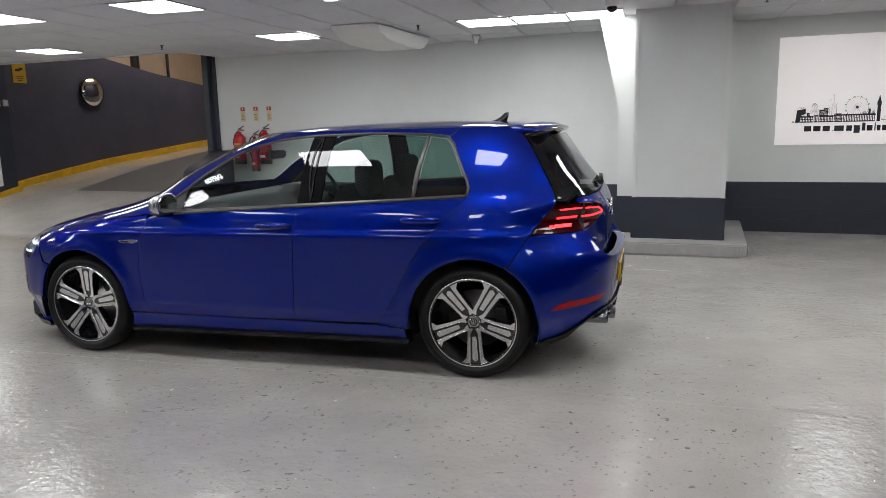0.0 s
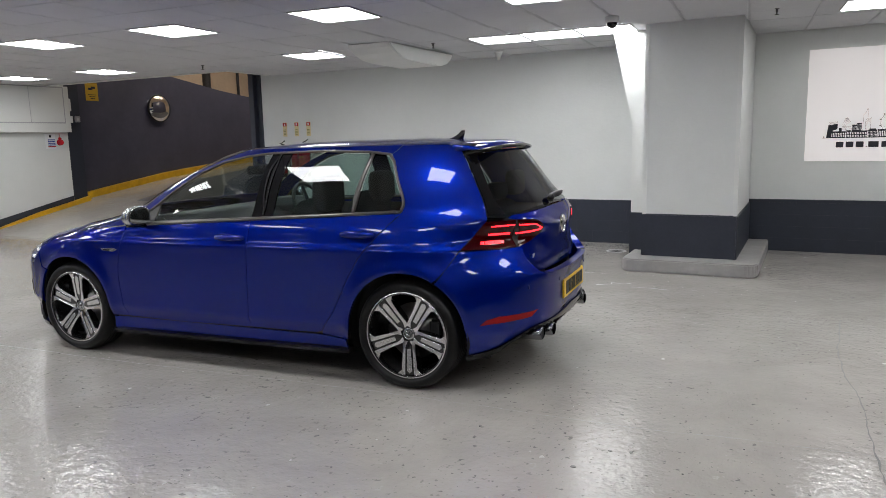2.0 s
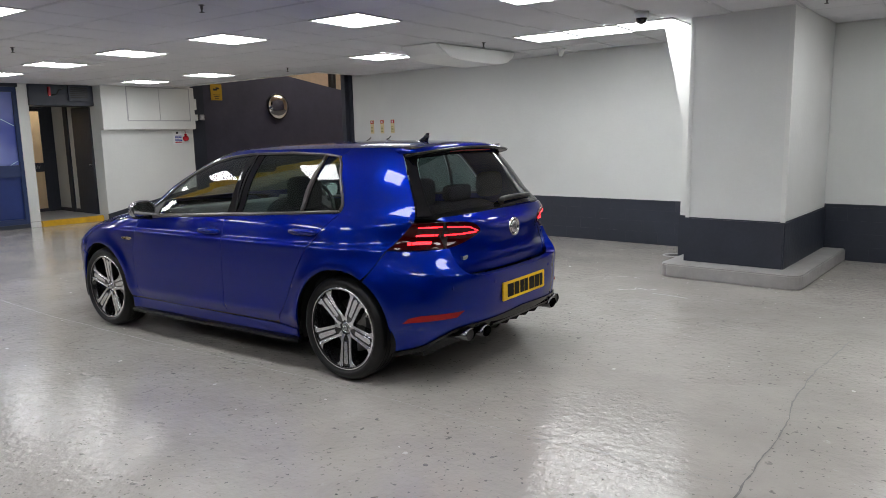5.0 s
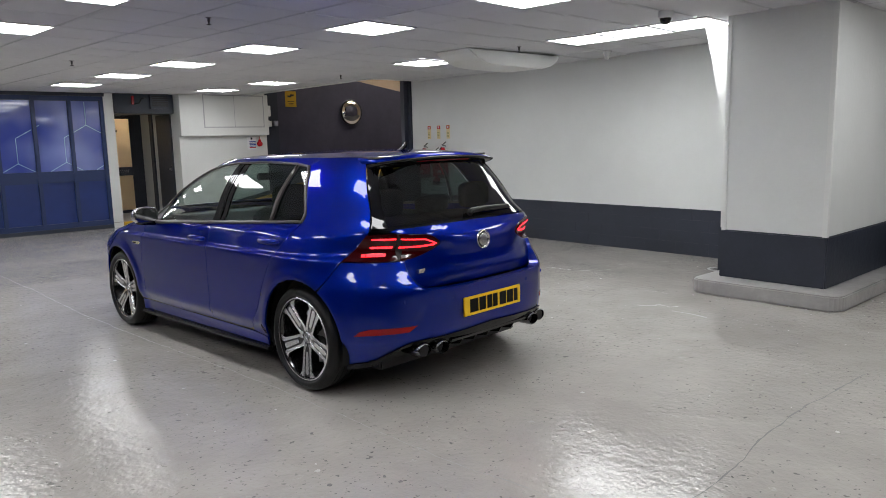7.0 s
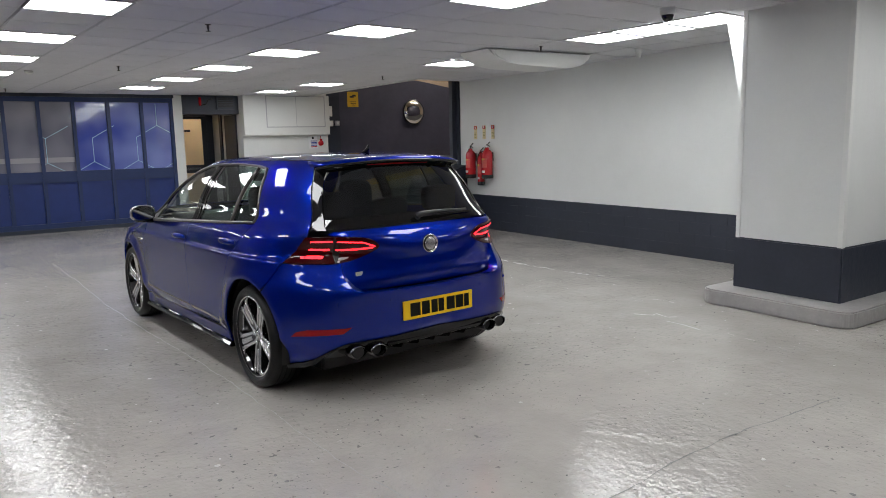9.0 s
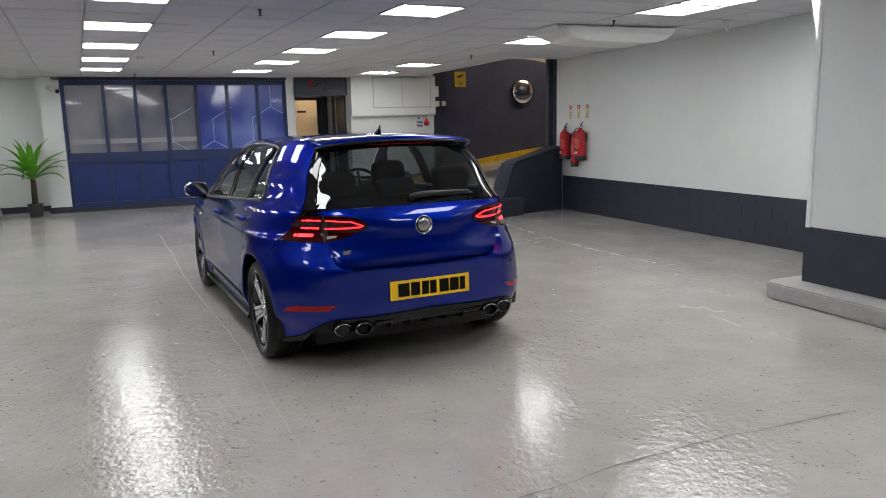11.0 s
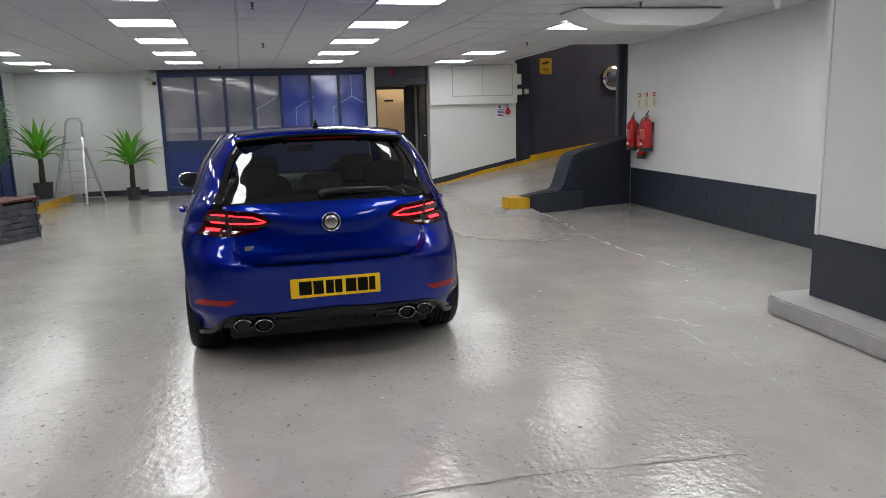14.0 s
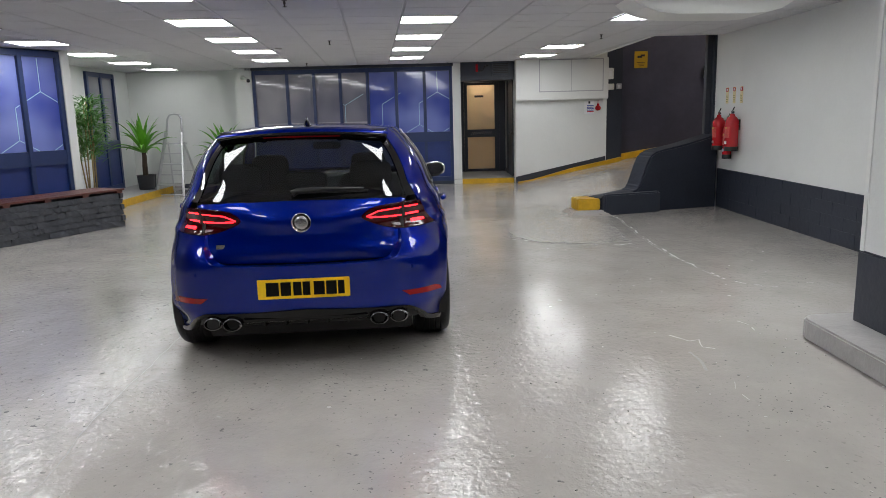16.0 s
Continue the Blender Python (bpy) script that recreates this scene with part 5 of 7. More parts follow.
def loose_chips():
    """Flakes and crumbs of floor paint, a few millimetres proud, scattered over the slab."""
    rnd = random.Random(91)
    dark, pale = bmesh.new(), bmesh.new()
    for k in range(1000):
        x, y = rnd.uniform(-6.0, 3.6), rnd.uniform(0.4, 9.4)
        if rnd.random() > (1.0 if y < 3.8 or y > 6.0 else 0.5):
            continue
        r = 0.004 + 0.013 * rnd.random() ** 3
        b = dark if rnd.random() < 0.55 else pale
        n = rnd.randint(5, 8)
        a0, st = rnd.uniform(0, 6.28), rnd.uniform(0.4, 1.0)
        ring = []
        for i in range(n):
            a, q = 6.283 * i / n, r * rnd.uniform(0.6, 1.15)
            u, v = q * math.cos(a), q * st * math.sin(a)
            ring.append((x + u * math.cos(a0) - v * math.sin(a0), y + u * math.sin(a0) + v * math.cos(a0)))
        zf = floor_dip(x, y)
        low = [b.verts.new((p, q, zf - 0.001)) for p, q in ring]
        top = [b.verts.new((x + (p - x) * 0.85, y + (q - y) * 0.85, zf + 0.0022)) for p, q in ring]
        b.faces.new(top)
        for i in range(n):
            b.faces.new((low[i], low[(i + 1) % n], top[(i + 1) % n], top[i]))
    solid("dark_floor_chips", dark, M_CRACK, "small dark chips scattered over the painted floor", "floor chips", kind="stuff")
    solid("pale_floor_flakes", pale, M_SCRAPE, "small pale flakes scattered over the painted floor", "floor flakes", kind="stuff")


loose_chips()

# round iron drain cover beside the plinth
dc = thing("drain_cover", "small round iron drain cover set in the floor", "drain cover", at=pose(-0.75, 9.06, 0.002))
part("rim", lathe([(0.095, 0.0), (0.097, 0.005), (0.118, 0.005), (0.121, 0.0)], 32), M_PLINTH, dc, "painted rim", True)
b = lathe([(0.0, 0.003), (0.090, 0.003), (0.094, 0.0)], 32)
part("lid", b, M_CRACK, dc, "dark iron lid", True)
for k in range(5):
    part("slot", box(-0.055, 0.055, -0.048 + 0.024 * k - 0.004, -0.048 + 0.024 * k + 0.004, 0.003, 0.0045), M_BLACK, dc)

# ---- the car ----
# Local axes: x ahead from the rear axle, y to the car's left, z up. The skin is a stack of plan outlines, one for each height.
from mathutils.geometry import delaunay_2d_cdt

CAR = pose(-0.750, 4.712, -0.012, 0, 0.45, 183.9)
AXLE = 2.60           # from the rear axle to the front one
Z_K = np.array([0.12, 0.2, 0.26, 0.34, 0.353, 0.45, 0.55, 0.62, 0.668, 0.688, 0.75, 0.795, 0.808, 0.82, 0.835, 0.87, 0.93, 0.98, 1.03, 1.12, 1.22, 1.31, 1.36, 1.385])
W_K = np.array([0.825, 0.842, 0.846, 0.878, 0.886, 0.887, 0.892, 0.895, 0.897, 0.8975, 0.899, 0.901, 0.8985, 0.89, 0.8835, 0.877, 0.862, 0.838, 0.81, 0.777, 0.724, 0.658, 0.615, 0.588])
R_K = np.array([-0.65, -0.672, -0.7, -0.724, -0.726, -0.733, -0.734, -0.739, -0.741, -0.74, -0.722, -0.712, -0.709, -0.707, -0.704, -0.697, -0.678, -0.65, -0.61, -0.538, -0.47, -0.412, -0.378, -0.35])
F_K = np.array([3.42, 3.44, 3.46, 3.475, 3.476, 3.48, 3.475, 3.465, 3.44, 3.41, 3.28, 3.163, 3.123, 3.079, 3.016, 2.87, 2.57, 2.38, 2.26, 2.08, 1.88, 1.69, 1.56, 1.46])
ZE = 1.385


def slopes(k):
    """Tangents of a smooth curve through the knots that never overshoots them."""
    h, d = np.diff(Z_K), np.diff(k) / np.diff(Z_K)
    m = [d[0]]
    for i in range(1, len(k) - 1):
        a, b = d[i - 1], d[i]
        w1, w2 = 2 * h[i] + h[i - 1], h[i] + 2 * h[i - 1]
        m.append(0.0 if a * b <= 0 else (w1 + w2) / (w1 / a + w2 / b))
    return np.array(m + [d[-1]])


W_K, R_K, F_K = [(k, slopes(k)) for k in (W_K, R_K, F_K)]


def knot(z, km):
    k, m = km
    i = int(np.clip(np.searchsorted(Z_K, z) - 1, 0, len(Z_K) - 2))
    h = Z_K[i + 1] - Z_K[i]
    t = min(1.0, max(0.0, (z - Z_K[i]) / h))
    a, b = t * t * (3 - 2 * t), t * (1 - t)
    return float(k[i] * (1 - a) + k[i + 1] * a + h * b * ((1 - t) * m[i] - t * m[i + 1]))


def outline(z):
    """Half width, rear and front end, and the two ends' squareness at height z."""
    up = smooth_step(0.95, 1.2, z)
    return knot(z, W_K), knot(z, R_K), knot(z, F_K), 3.4 + 1.9 * smooth_step(0.85, 1.0, z) - 1.0 * smooth_step(1.10, 1.38, z), 2.9 + 0.8 * up


PROUD = [False]


def ledge(y, z):
    """How far the bumper stands out behind the tailgate; it fades round the corner."""
    d = float(np.interp(z, (0.12, 0.26, 0.45, 0.55, 0.60, 0.645, 0.695, 0.72, 0.80), (0.0, 0.006, 0.020, 0.028, 0.034, 0.036, 0.014, 0.008, 0.004)))
    return d * (1 - smooth_step(0.50, 0.78, y))


def bulge(x, z):
    """Flared lips round the wheel arches."""
    out = 0.0
    for cx in (0.0, AXLE):
        d = math.hypot(x - cx, z - 0.33)
        out += 0.014 * math.exp(-((d - 0.370) / 0.05) ** 2)
    return out


def skin(q, z, off=0.0):
    """The point of the left half at the unrolled place q: q < 0 round the tail, 0 to side along the flank, beyond round the nose."""
    w, xr, xf, nr, nf = outline(z)
    x0, x1 = xr + 0.72, xf - 0.85
    mid = (x0 + x1) / 2
    R = 0.75
    w -= off

    def radius(phi, l, n):
        c, s = abs(math.cos(phi)) / w, abs(math.sin(phi)) / l
        return (c ** n + s ** n) ** (-1 / n)

    if q < 0:
        phi = -q / R
        r = radius(phi, 0.72 - off, nr)
        x, y = x0 - r * math.sin(phi), r * math.cos(phi)
    elif q > x1 - x0:
        phi = (q - (x1 - x0)) / R
        r = radius(phi, 0.85 - off, nf)
        x, y = x1 + r * math.sin(phi), r * math.cos(phi)
    else:
        x, y = x0 + q, w
    # slight plan taper towards the ends of the flank
    tail = min(1.3, max(0.0, (0.1 - x) / 0.45)) ** 1.5 * (0.30 + 0.70 * smooth_step(0.45, 0.80, z)) * (1 - 0.5 * smooth_step(0.85, 1.0, z))
    tail += 1.5 * smooth_step(0.66, 1.10, z) * (max(0.0, min(1.1, 0.6 - x)) / 1.1) ** 2
    tail += 0.5 * smooth_step(0.60, 0.82, z) * (1 - smooth_step(1.08, 1.30, z)) * smooth_step(0.0, 0.46, -x)
    taper = 0.014 * max(0.0, (0.75 - x) / 1.2) ** 2 + 0.055 * tail + 0.030 * max(0.0, (x - 1.9) / 1.0) ** 2
    y = max(0.0, y - min(0.19, taper) * min(1.0, y / 0.5)) if y > 0 else 0.0
    if x < 0 and PROUD[0]:
        x -= ledge(y, z)
    elif x < 0:
        # the tailgate tucks in under its middle crease
        x += float(np.interp(z, (0.60, 0.67, 0.80, 0.885), (0.046, 0.046, 0.022, 0.0))) * (1 - smooth_step(0.50, 0.66, y))
    if y > 0.5 and z < 0.9:
        y += bulge(x, z)
    return Vector((x, y, z))


def q_side(x, z):
    w, xr, xf, nr, nf = outline(z)
    x0, x1 = xr + 0.72, xf - 0.85
    if x0 <= x <= x1:
        return x - x0
    lo, hi = (-0.75 * math.pi / 2, 0.0) if x < x0 else (x1 - x0, x1 - x0 + 0.75 * math.pi / 2)
    for _ in range(40):
        m = (lo + hi) / 2
        if skin(m, z).x < x:
            lo = m
        else:
            hi = m
    return (lo + hi) / 2


def q_end(y, z, nose=False):
    w, xr, xf, nr, nf = outline(z)
    x0, x1 = xr + 0.72, xf - 0.85
    lo, hi = (x1 - x0, x1 - x0 + 0.75 * math.pi / 2) if nose else (-0.75 * math.pi / 2, 0.0)
    for _ in range(40):
        m = (lo + hi) / 2
        yy = skin(m, z).y
        if (yy > y) == nose:
            lo = m
        else:
            hi = m
    return (lo + hi) / 2


def dense(path, step):
    out = []
    n = len(path)
    for i in range(n):
        (a, b), (c, d) = path[i], path[(i + 1) % n]
        k = max(1, int(math.hypot(c - a, d - b) / step))
        out += [(a + (c - a) * j / k, b + (d - b) * j / k) for j in range(k)]
    return out


def unrolled(points):
    """Points ('s', x, z) on the flank, ('r', y, z) on the tail, ('f', y, z) on the nose, as places (q, z)."""
    out = []
    for i, (k, a, z) in enumerate(points):
        out.append((q_side(a, z) if k == "s" else q_end(a, z, k == "f"), z))
        # straight lines stay straight on the car, not on the unrolled sheet
        if i + 1 < len(points) and points[i + 1][0] == k:
            a2, z2 = points[i + 1][1:]
            n = int(math.hypot(a2 - a, z2 - z) / 0.04)
            for j in range(1, n):
                aj, zj = a + (a2 - a) * j / n, z + (z2 - z) * j / n
                out.append((q_side(aj, zj) if k == "s" else q_end(aj, zj, k == "f"), zj))
    return out


def inset(poly, d):
    n = len(poly)
    area = sum(poly[i][0] * poly[(i + 1) % n][1] - poly[(i + 1) % n][0] * poly[i][1] for i in range(n))
    s = 1 if area > 0 else -1
    out = []
    for i in range(n):
        p, c, f = poly[i - 1], poly[i], poly[(i + 1) % n]
        t = Vector((f[0] - p[0], f[1] - p[1]))
        if t.length < 1e-9:
            out.append(c)
            continue
        t.normalize()
        out.append((c[0] - t.y * d * s, c[1] + t.x * d * s))
    return out


def sheet(points, gap=0.0017, dq=0.022, dz=0.019, off=0.0, depth=0.012, step=0.03, closed_mid=False, seam=()):
    """A pressed panel: fills the outline on the skin with triangles and folds its edge inwards. Returns vertex and face lists of the left half."""
    poly = dense(unrolled(points), step)
    if gap:
        flat_in = inset(poly, gap)
        mid_at = [skin(q, z).y < 0.004 for q, z in poly]
        # on the car's middle line the edge moves up or down only
        for i, at_mid in enumerate(mid_at):
            if at_mid:
                n = len(poly)
                dz_in = [flat_in[k][1] - poly[k][1] for k in ((i - 1) % n, (i + 1) % n) if not mid_at[k]]
                flat_in[i] = (poly[i][0], poly[i][1] + (dz_in[0] if dz_in else 0.0))
        poly = flat_in
    qs, zs = [p[0] for p in poly], [p[1] for p in poly]
    pts = list(poly)
    edges = [(i, (i + 1) % len(poly)) for i in range(len(poly))]

    def inside(q, z):
        hit = False
        n = len(poly)
        for i in range(n):
            (a, b), (c, d) = poly[i], poly[(i + 1) % n]
            if (b > z) != (d > z) and q < (c - a) * (z - b) / (d - b) + a:
                hit = not hit
        return hit

    near = min(dq, dz) * 0.3
    bx = np.array(poly)
    heights = [k * dz for k in range(math.ceil(min(zs) / dz), int(max(zs) / dz) + 1)]
    # closer rows where the shoulder crease turns
    heights = sorted([h for h in heights if not 0.79 < h < 0.85] + [0.79 + 0.006 * k for k in range(11) if min(zs) < 0.79 + 0.006 * k < max(zs)])
    for row, z in enumerate(heights):
        q = math.ceil(min(qs) / dq) * dq + (dq / 2 if row % 2 else 0)
        while q < max(qs):
            if inside(q, z) and np.min(np.hypot(bx[:, 0] - q, bx[:, 1] - z)) > near:
                pts.append((q, z))
            q += dq
    vs, _, fs, *_ = delaunay_2d_cdt([Vector(p) for p in pts], edges, [], 1, 1e-6)
    flat = [(v.x, v.y) for v in vs]
    verts = [skin(q, z, off) for q, z in flat]
    faces = [tuple(f) for f in fs]
    # folded edge, with vertices of its own so that the outer face keeps its smooth shading
    count = {}
    for f in faces:
        for i in range(len(f)):
            e = (f[i], f[(i + 1) % len(f)])
            count[e] = 1
    rim = [e for e in count if (e[1], e[0]) not in count]
    new_of = {}
    fold = []
    if depth:
        for a, c in rim:
            for v in (a, c):
                if v not in new_of:
                    new_of[v] = (len(verts), len(verts) + 1)
                    q, z = flat[v]
                    verts.append(verts[v].copy())
                    verts.append(skin(q, z, off + depth))
            fold.append((new_of[a][0], new_of[a][1], new_of[c][1], new_of[c][0]))
    return verts, faces, fold


def panel(name, points, mat, parent, label="", sides=(1, -1), **kw):
    verts, faces, fold = sheet(points, **kw)
    made = []
    for s in sides:
        me = bpy.data.meshes.new(name)
        vv = [(v.x, v.y * s, v.z) for v in verts]
        me.from_pydata(vv, [], [f if s > 0 else f[::-1] for f in faces] + [f if s > 0 else f[::-1] for f in fold])
        bm = bmesh.new()
        bm.from_mesh(me)
        # outward: normals point away from the car's middle
        c = Vector((1.2, 0, 0.7))
        bm.faces.ensure_lookup_table()
        tot = sum((f.calc_center_median() - c).dot(f.normal) * f.calc_area() for f in bm.faces[:len(faces)])
        if tot < 0:
            bmesh.ops.reverse_faces(bm, faces=bm.faces[:])
        bm.to_mesh(me)
        bm.free()
        me.materials.append(mat)
        me.polygons.foreach_set("use_smooth", [True] * len(me.polygons))
        ob = new(name, me)
        ob.parent = parent
        if label:
            ob["label"] = label
        made.append(ob)
    return made


def middle_panel(name, points, mat, parent, label="", **kw):
    """A panel that runs across the car's middle: left half plus its mirror image, in one mesh."""
    verts, faces, fold = sheet(points, **kw)
    bm = bmesh.new()
    for s in (1, -1):
        vs = [bm.verts.new((v.x, v.y * s, v.z)) for v in verts]
        for f in faces + fold:
            # the fold along the middle line is left out
            if len(f) == 4 and all(verts[i].y < 0.004 for i in f):
                continue
            try:
                bm.faces.new([vs[i] for i in (f if s > 0 else f[::-1])])
            except ValueError:
                pass
    # outer faces join outer faces at the middle, folded edges join folded edges
    outer = min([i for f in fold for i in f], default=len(verts))
    rows = list(bm.verts)
    groups = [[v for i, v in enumerate(rows) if abs(v.co.y) < 0.004 and (i % len(verts) < outer) == first_half] for first_half in (True, False)]
    for g in groups:
        bmesh.ops.remove_doubles(bm, verts=g, dist=0.0045)
    c = Vector((1.2, 0, 0.7))
    if sum((f.calc_center_median() - c).dot(f.normal) * f.calc_area() for f in bm.faces) < 0:
        bmesh.ops.reverse_faces(bm, faces=bm.faces[:])
    return part(name, bm, mat, parent, label, True)


def arch(cx, r, a0, a1, n=14):
    return [("s", x, z) for x, z in arc(cx, 0.325, r, a0, a1, n)]


def path_tube(points, r, mat, name, parent, label="", sides=(1, -1), off=-0.004, seg=6, closed=False, step=0.03):
    un = unrolled(points)
    un = dense(un, step) if closed else dense(un + [un[-1]], step)
    if not closed:
        un = [p for i, p in enumerate(un) if i == 0 or p != un[i - 1]]
    pts = [skin(q, z, off) for q, z in un]
    for s in sides:
        part(name, tube([(p.x, p.y * s, p.z) for p in pts], r, seg, closed=closed), mat, parent, label, True)


def curve(points, n=5):
    """The same points with a smooth line run through them."""
    out = []
    m = len(points)
    for i in range(m - 1):
        p = [points[max(0, i - 1)], points[i], points[i + 1], points[min(m - 1, i + 2)]]
        for k in range(n):
            t = k / n
            v = [0.5 * (2 * p[1][c] + (p[2][c] - p[0][c]) * t + (2 * p[0][c] - 5 * p[1][c] + 4 * p[2][c] - p[3][c]) * t * t + (3 * p[1][c] - p[0][c] - 3 * p[2][c] + p[3][c]) * t ** 3) for c in (1, 2)]
            out.append((points[i][0], v[0], v[1]))
    return out + [points[-1]]


car = thing("hatchback_car", "deep blue metallic five-door hatchback parked on the glossy garage floor", "car", at=CAR)
BELT = [("s", 2.00, 0.920), ("s", 1.86, 0.930), ("s", 1.045, 0.968), ("s", 0.35, 1.000), ("s", 0.035, 1.016)]
FD_FRONT = curve([("s", 2.045, 0.893), ("s", 2.10, 0.74), ("s", 2.135, 0.57), ("s", 2.125, 0.40), ("s", 2.105, 0.285)])
B_LINE = [("s", 1.035, 0.962), ("s", 1.06, 0.62), ("s", 1.082, 0.285)]
RD_REAR = curve([("s", 0.56, 0.30), ("s", 0.455, 0.44), ("s", 0.365, 0.605), ("s", 0.26, 0.765), ("s", 0.14, 0.90), ("s", 0.03, 1.005)])
doors = panel("front_door", FD_FRONT + [("s", 1.6, 0.277)] + B_LINE[::-1] + [("s", 1.5, 0.940), ("s", 1.84, 0.920), ("s", 1.98, 0.908)], M_PAINT, car)
rdoors = panel("rear_door", [("s", 1.035, 0.962), ("s", 1.06, 0.62), ("s", 1.082, 0.285), ("s", 0.7, 0.285), ("s", 0.60, 0.288)] + RD_REAR + [("s", 0.35, 0.992)], M_PAINT, car)
# cant rail and A-pillar, one strip from bonnet to C-pillar
RAIL_IN = [("s", 2.02, 0.912), ("s", 1.86, 1.030), ("s", 1.70, 1.142), ("s", 1.53, 1.248), ("s", 1.38, 1.309), ("s", 1.2, 1.345), ("s", 1.0, 1.362), ("s", 0.6, 1.366), ("s", 0.3, 1.352), ("s", 0.165, 1.338)]
RAIL_OUT = [("s", 0.12, ZE), ("s", 0.6, ZE), ("s", 1.0, ZE), ("f", 0.53, 1.383), ("f", 0.585, 1.33), ("f", 0.63, 1.24), ("f", 0.68, 1.12), ("f", 0.72, 1.0), ("s", 2.07, 0.912)]
panel("roof_rail", RAIL_IN + RAIL_OUT, M_PAINT, car, gap=0.0, dz=0.02)
# quarter panel with C-pillar
QUARTER = [("s", 0.165, 1.338), ("s", 0.12, ZE), ("s", -0.1, ZE), ("s", -0.200, 1.380), ("s", -0.228, 1.345), ("s", -0.275, 1.282), ("s", -0.316, 1.217), ("s", -0.354, 1.149), ("s", -0.391, 1.079), ("s", -0.424, 1.013), ("s", -0.438, 0.975), ("s", -0.438, 0.956),
           ("s", -0.338, 0.835), ("s", -0.306, 0.795), ("s", -0.25, 0.705), ("s", -0.20, 0.648)] + arch(0.0, 0.356, 120, 8, 16) + \
          [("s", 0.385, 0.262), ("s", 0.56, 0.277)] + RD_REAR[:-1] + [("s", 0.028, 1.02), ("s", 0.02, 1.05), ("s", 0.03, 1.09), ("s", 0.12, 1.27)]
panel("quarter_panel", QUARTER, M_PAINT, car)
panel("sill", [("s", 2.24, 0.278), ("s", 0.56, 0.276), ("s", 0.40, 0.258), ("s", 0.39, 0.20), ("s", 2.245, 0.19)], M_PAINT, car, dz=0.02)
for s in (1, -1):
    bm = prism([(s * y, z) for y, z in ((0.78, 0.214), (0.845, 0.212), (0.866, 0.204), (0.875, 0.1925), (0.875, 0.1835), (0.866, 0.175), (0.78, 0.172))], "x", 0.372, 2.24, 0.003)
    for v in bm.verts:
        v.co.z -= 0.012 * (v.co.x - 0.37) / 1.87
    part("skirt_blade", bm, M_GLOSSBLACK, car, "gloss black side skirt blade")
# front wing, bonnet, bumper
HOODLINE = [("s", 2.10, 0.905), ("s", 2.45, 0.868), ("s", 2.80, 0.812), ("s", 2.98, 0.755), ("f", 0.70, 0.748)]
panel("front_wing", [("s", 2.06, 0.905)] + HOODLINE[1:] + [("s", 2.975, 0.728), ("s", 2.965, 0.71)] + [("s", 2.91, 0.60)] + arch(AXLE, 0.356, 46, 186, 17) + [("s", 2.235, 0.285)] + FD_FRONT[::-1][:-1], M_PAINT, car)
middle_panel("bonnet", HOODLINE + [("f", 0.45, 0.765), ("f", 0.0, 0.775), ("f", 0.0, 1.0), ("f", 0.72, 1.005), ("s", 2.06, 0.92)], M_PAINT, car, dz=0.012, step=0.02)
lights = panel("headlight", [("s", 2.985, 0.725), ("f", 0.715, 0.738), ("f", 0.45, 0.752), ("f", 0.40, 0.655), ("f", 0.60, 0.628), ("f", 0.775, 0.612), ("s", 3.06, 0.622)], M_LENSGLASS, car, "clear headlight lens", off=0.002, dz=0.02)
for lamp, s in zip(lights, (1, -1)):
    panel("lamp_housing", [("s", 2.99, 0.722), ("f", 0.715, 0.734), ("f", 0.45, 0.748), ("f", 0.405, 0.658), ("f", 0.60, 0.632), ("f", 0.77, 0.616), ("s", 3.06, 0.626)], M_LENS, lamp, "silver lamp housing", sides=(s,), off=0.03, depth=0.0, gap=0.0)
    panel("running_light", [("s", 3.03, 0.702), ("f", 0.66, 0.718), ("f", 0.66, 0.706), ("s", 3.05, 0.690)], M_DRL, lamp, "white light strip", sides=(s,), off=0.012, depth=0.004, gap=0.0, dz=0.01)
    panel("running_light", [("s", 3.08, 0.650), ("f", 0.70, 0.648), ("f", 0.70, 0.636), ("s", 3.09, 0.638)], M_DRL, lamp, "white light strip", sides=(s,), off=0.012, depth=0.004, gap=0.0, dz=0.01)
middle_panel("front_bumper", [("f", 0.0, 0.745), ("f", 0.44, 0.745), ("f", 0.395, 0.65), ("f", 0.60, 0.622), ("f", 0.775, 0.606), ("s", 3.05, 0.612), ("s", 2.975, 0.715), ("s", 2.92, 0.59)] + arch(AXLE, 0.356, 45, -30, 9) + [("s", 3.0, 0.135), ("f", 0.5, 0.13), ("f", 0.0, 0.13)], M_PAINT, car)
panel("splitter", [("s", 2.97, 0.165), ("f", 0.3, 0.152), ("f", 0.3, 0.125), ("s", 2.97, 0.128)], M_GLOSSBLACK, car, "gloss black front splitter end", off=-0.022, depth=0.05)
panel("bumper_duct", [("f", 0.735, 0.46), ("f", 0.62, 0.45), ("f", 0.62, 0.33), ("f", 0.725, 0.34)], M_GLOSSBLACK, car, "black bumper duct", off=-0.003)
part("wing_liner", box(2.85, 3.30, -0.60, 0.60, 0.16, 0.55, 0.03), M_BLACK, car)
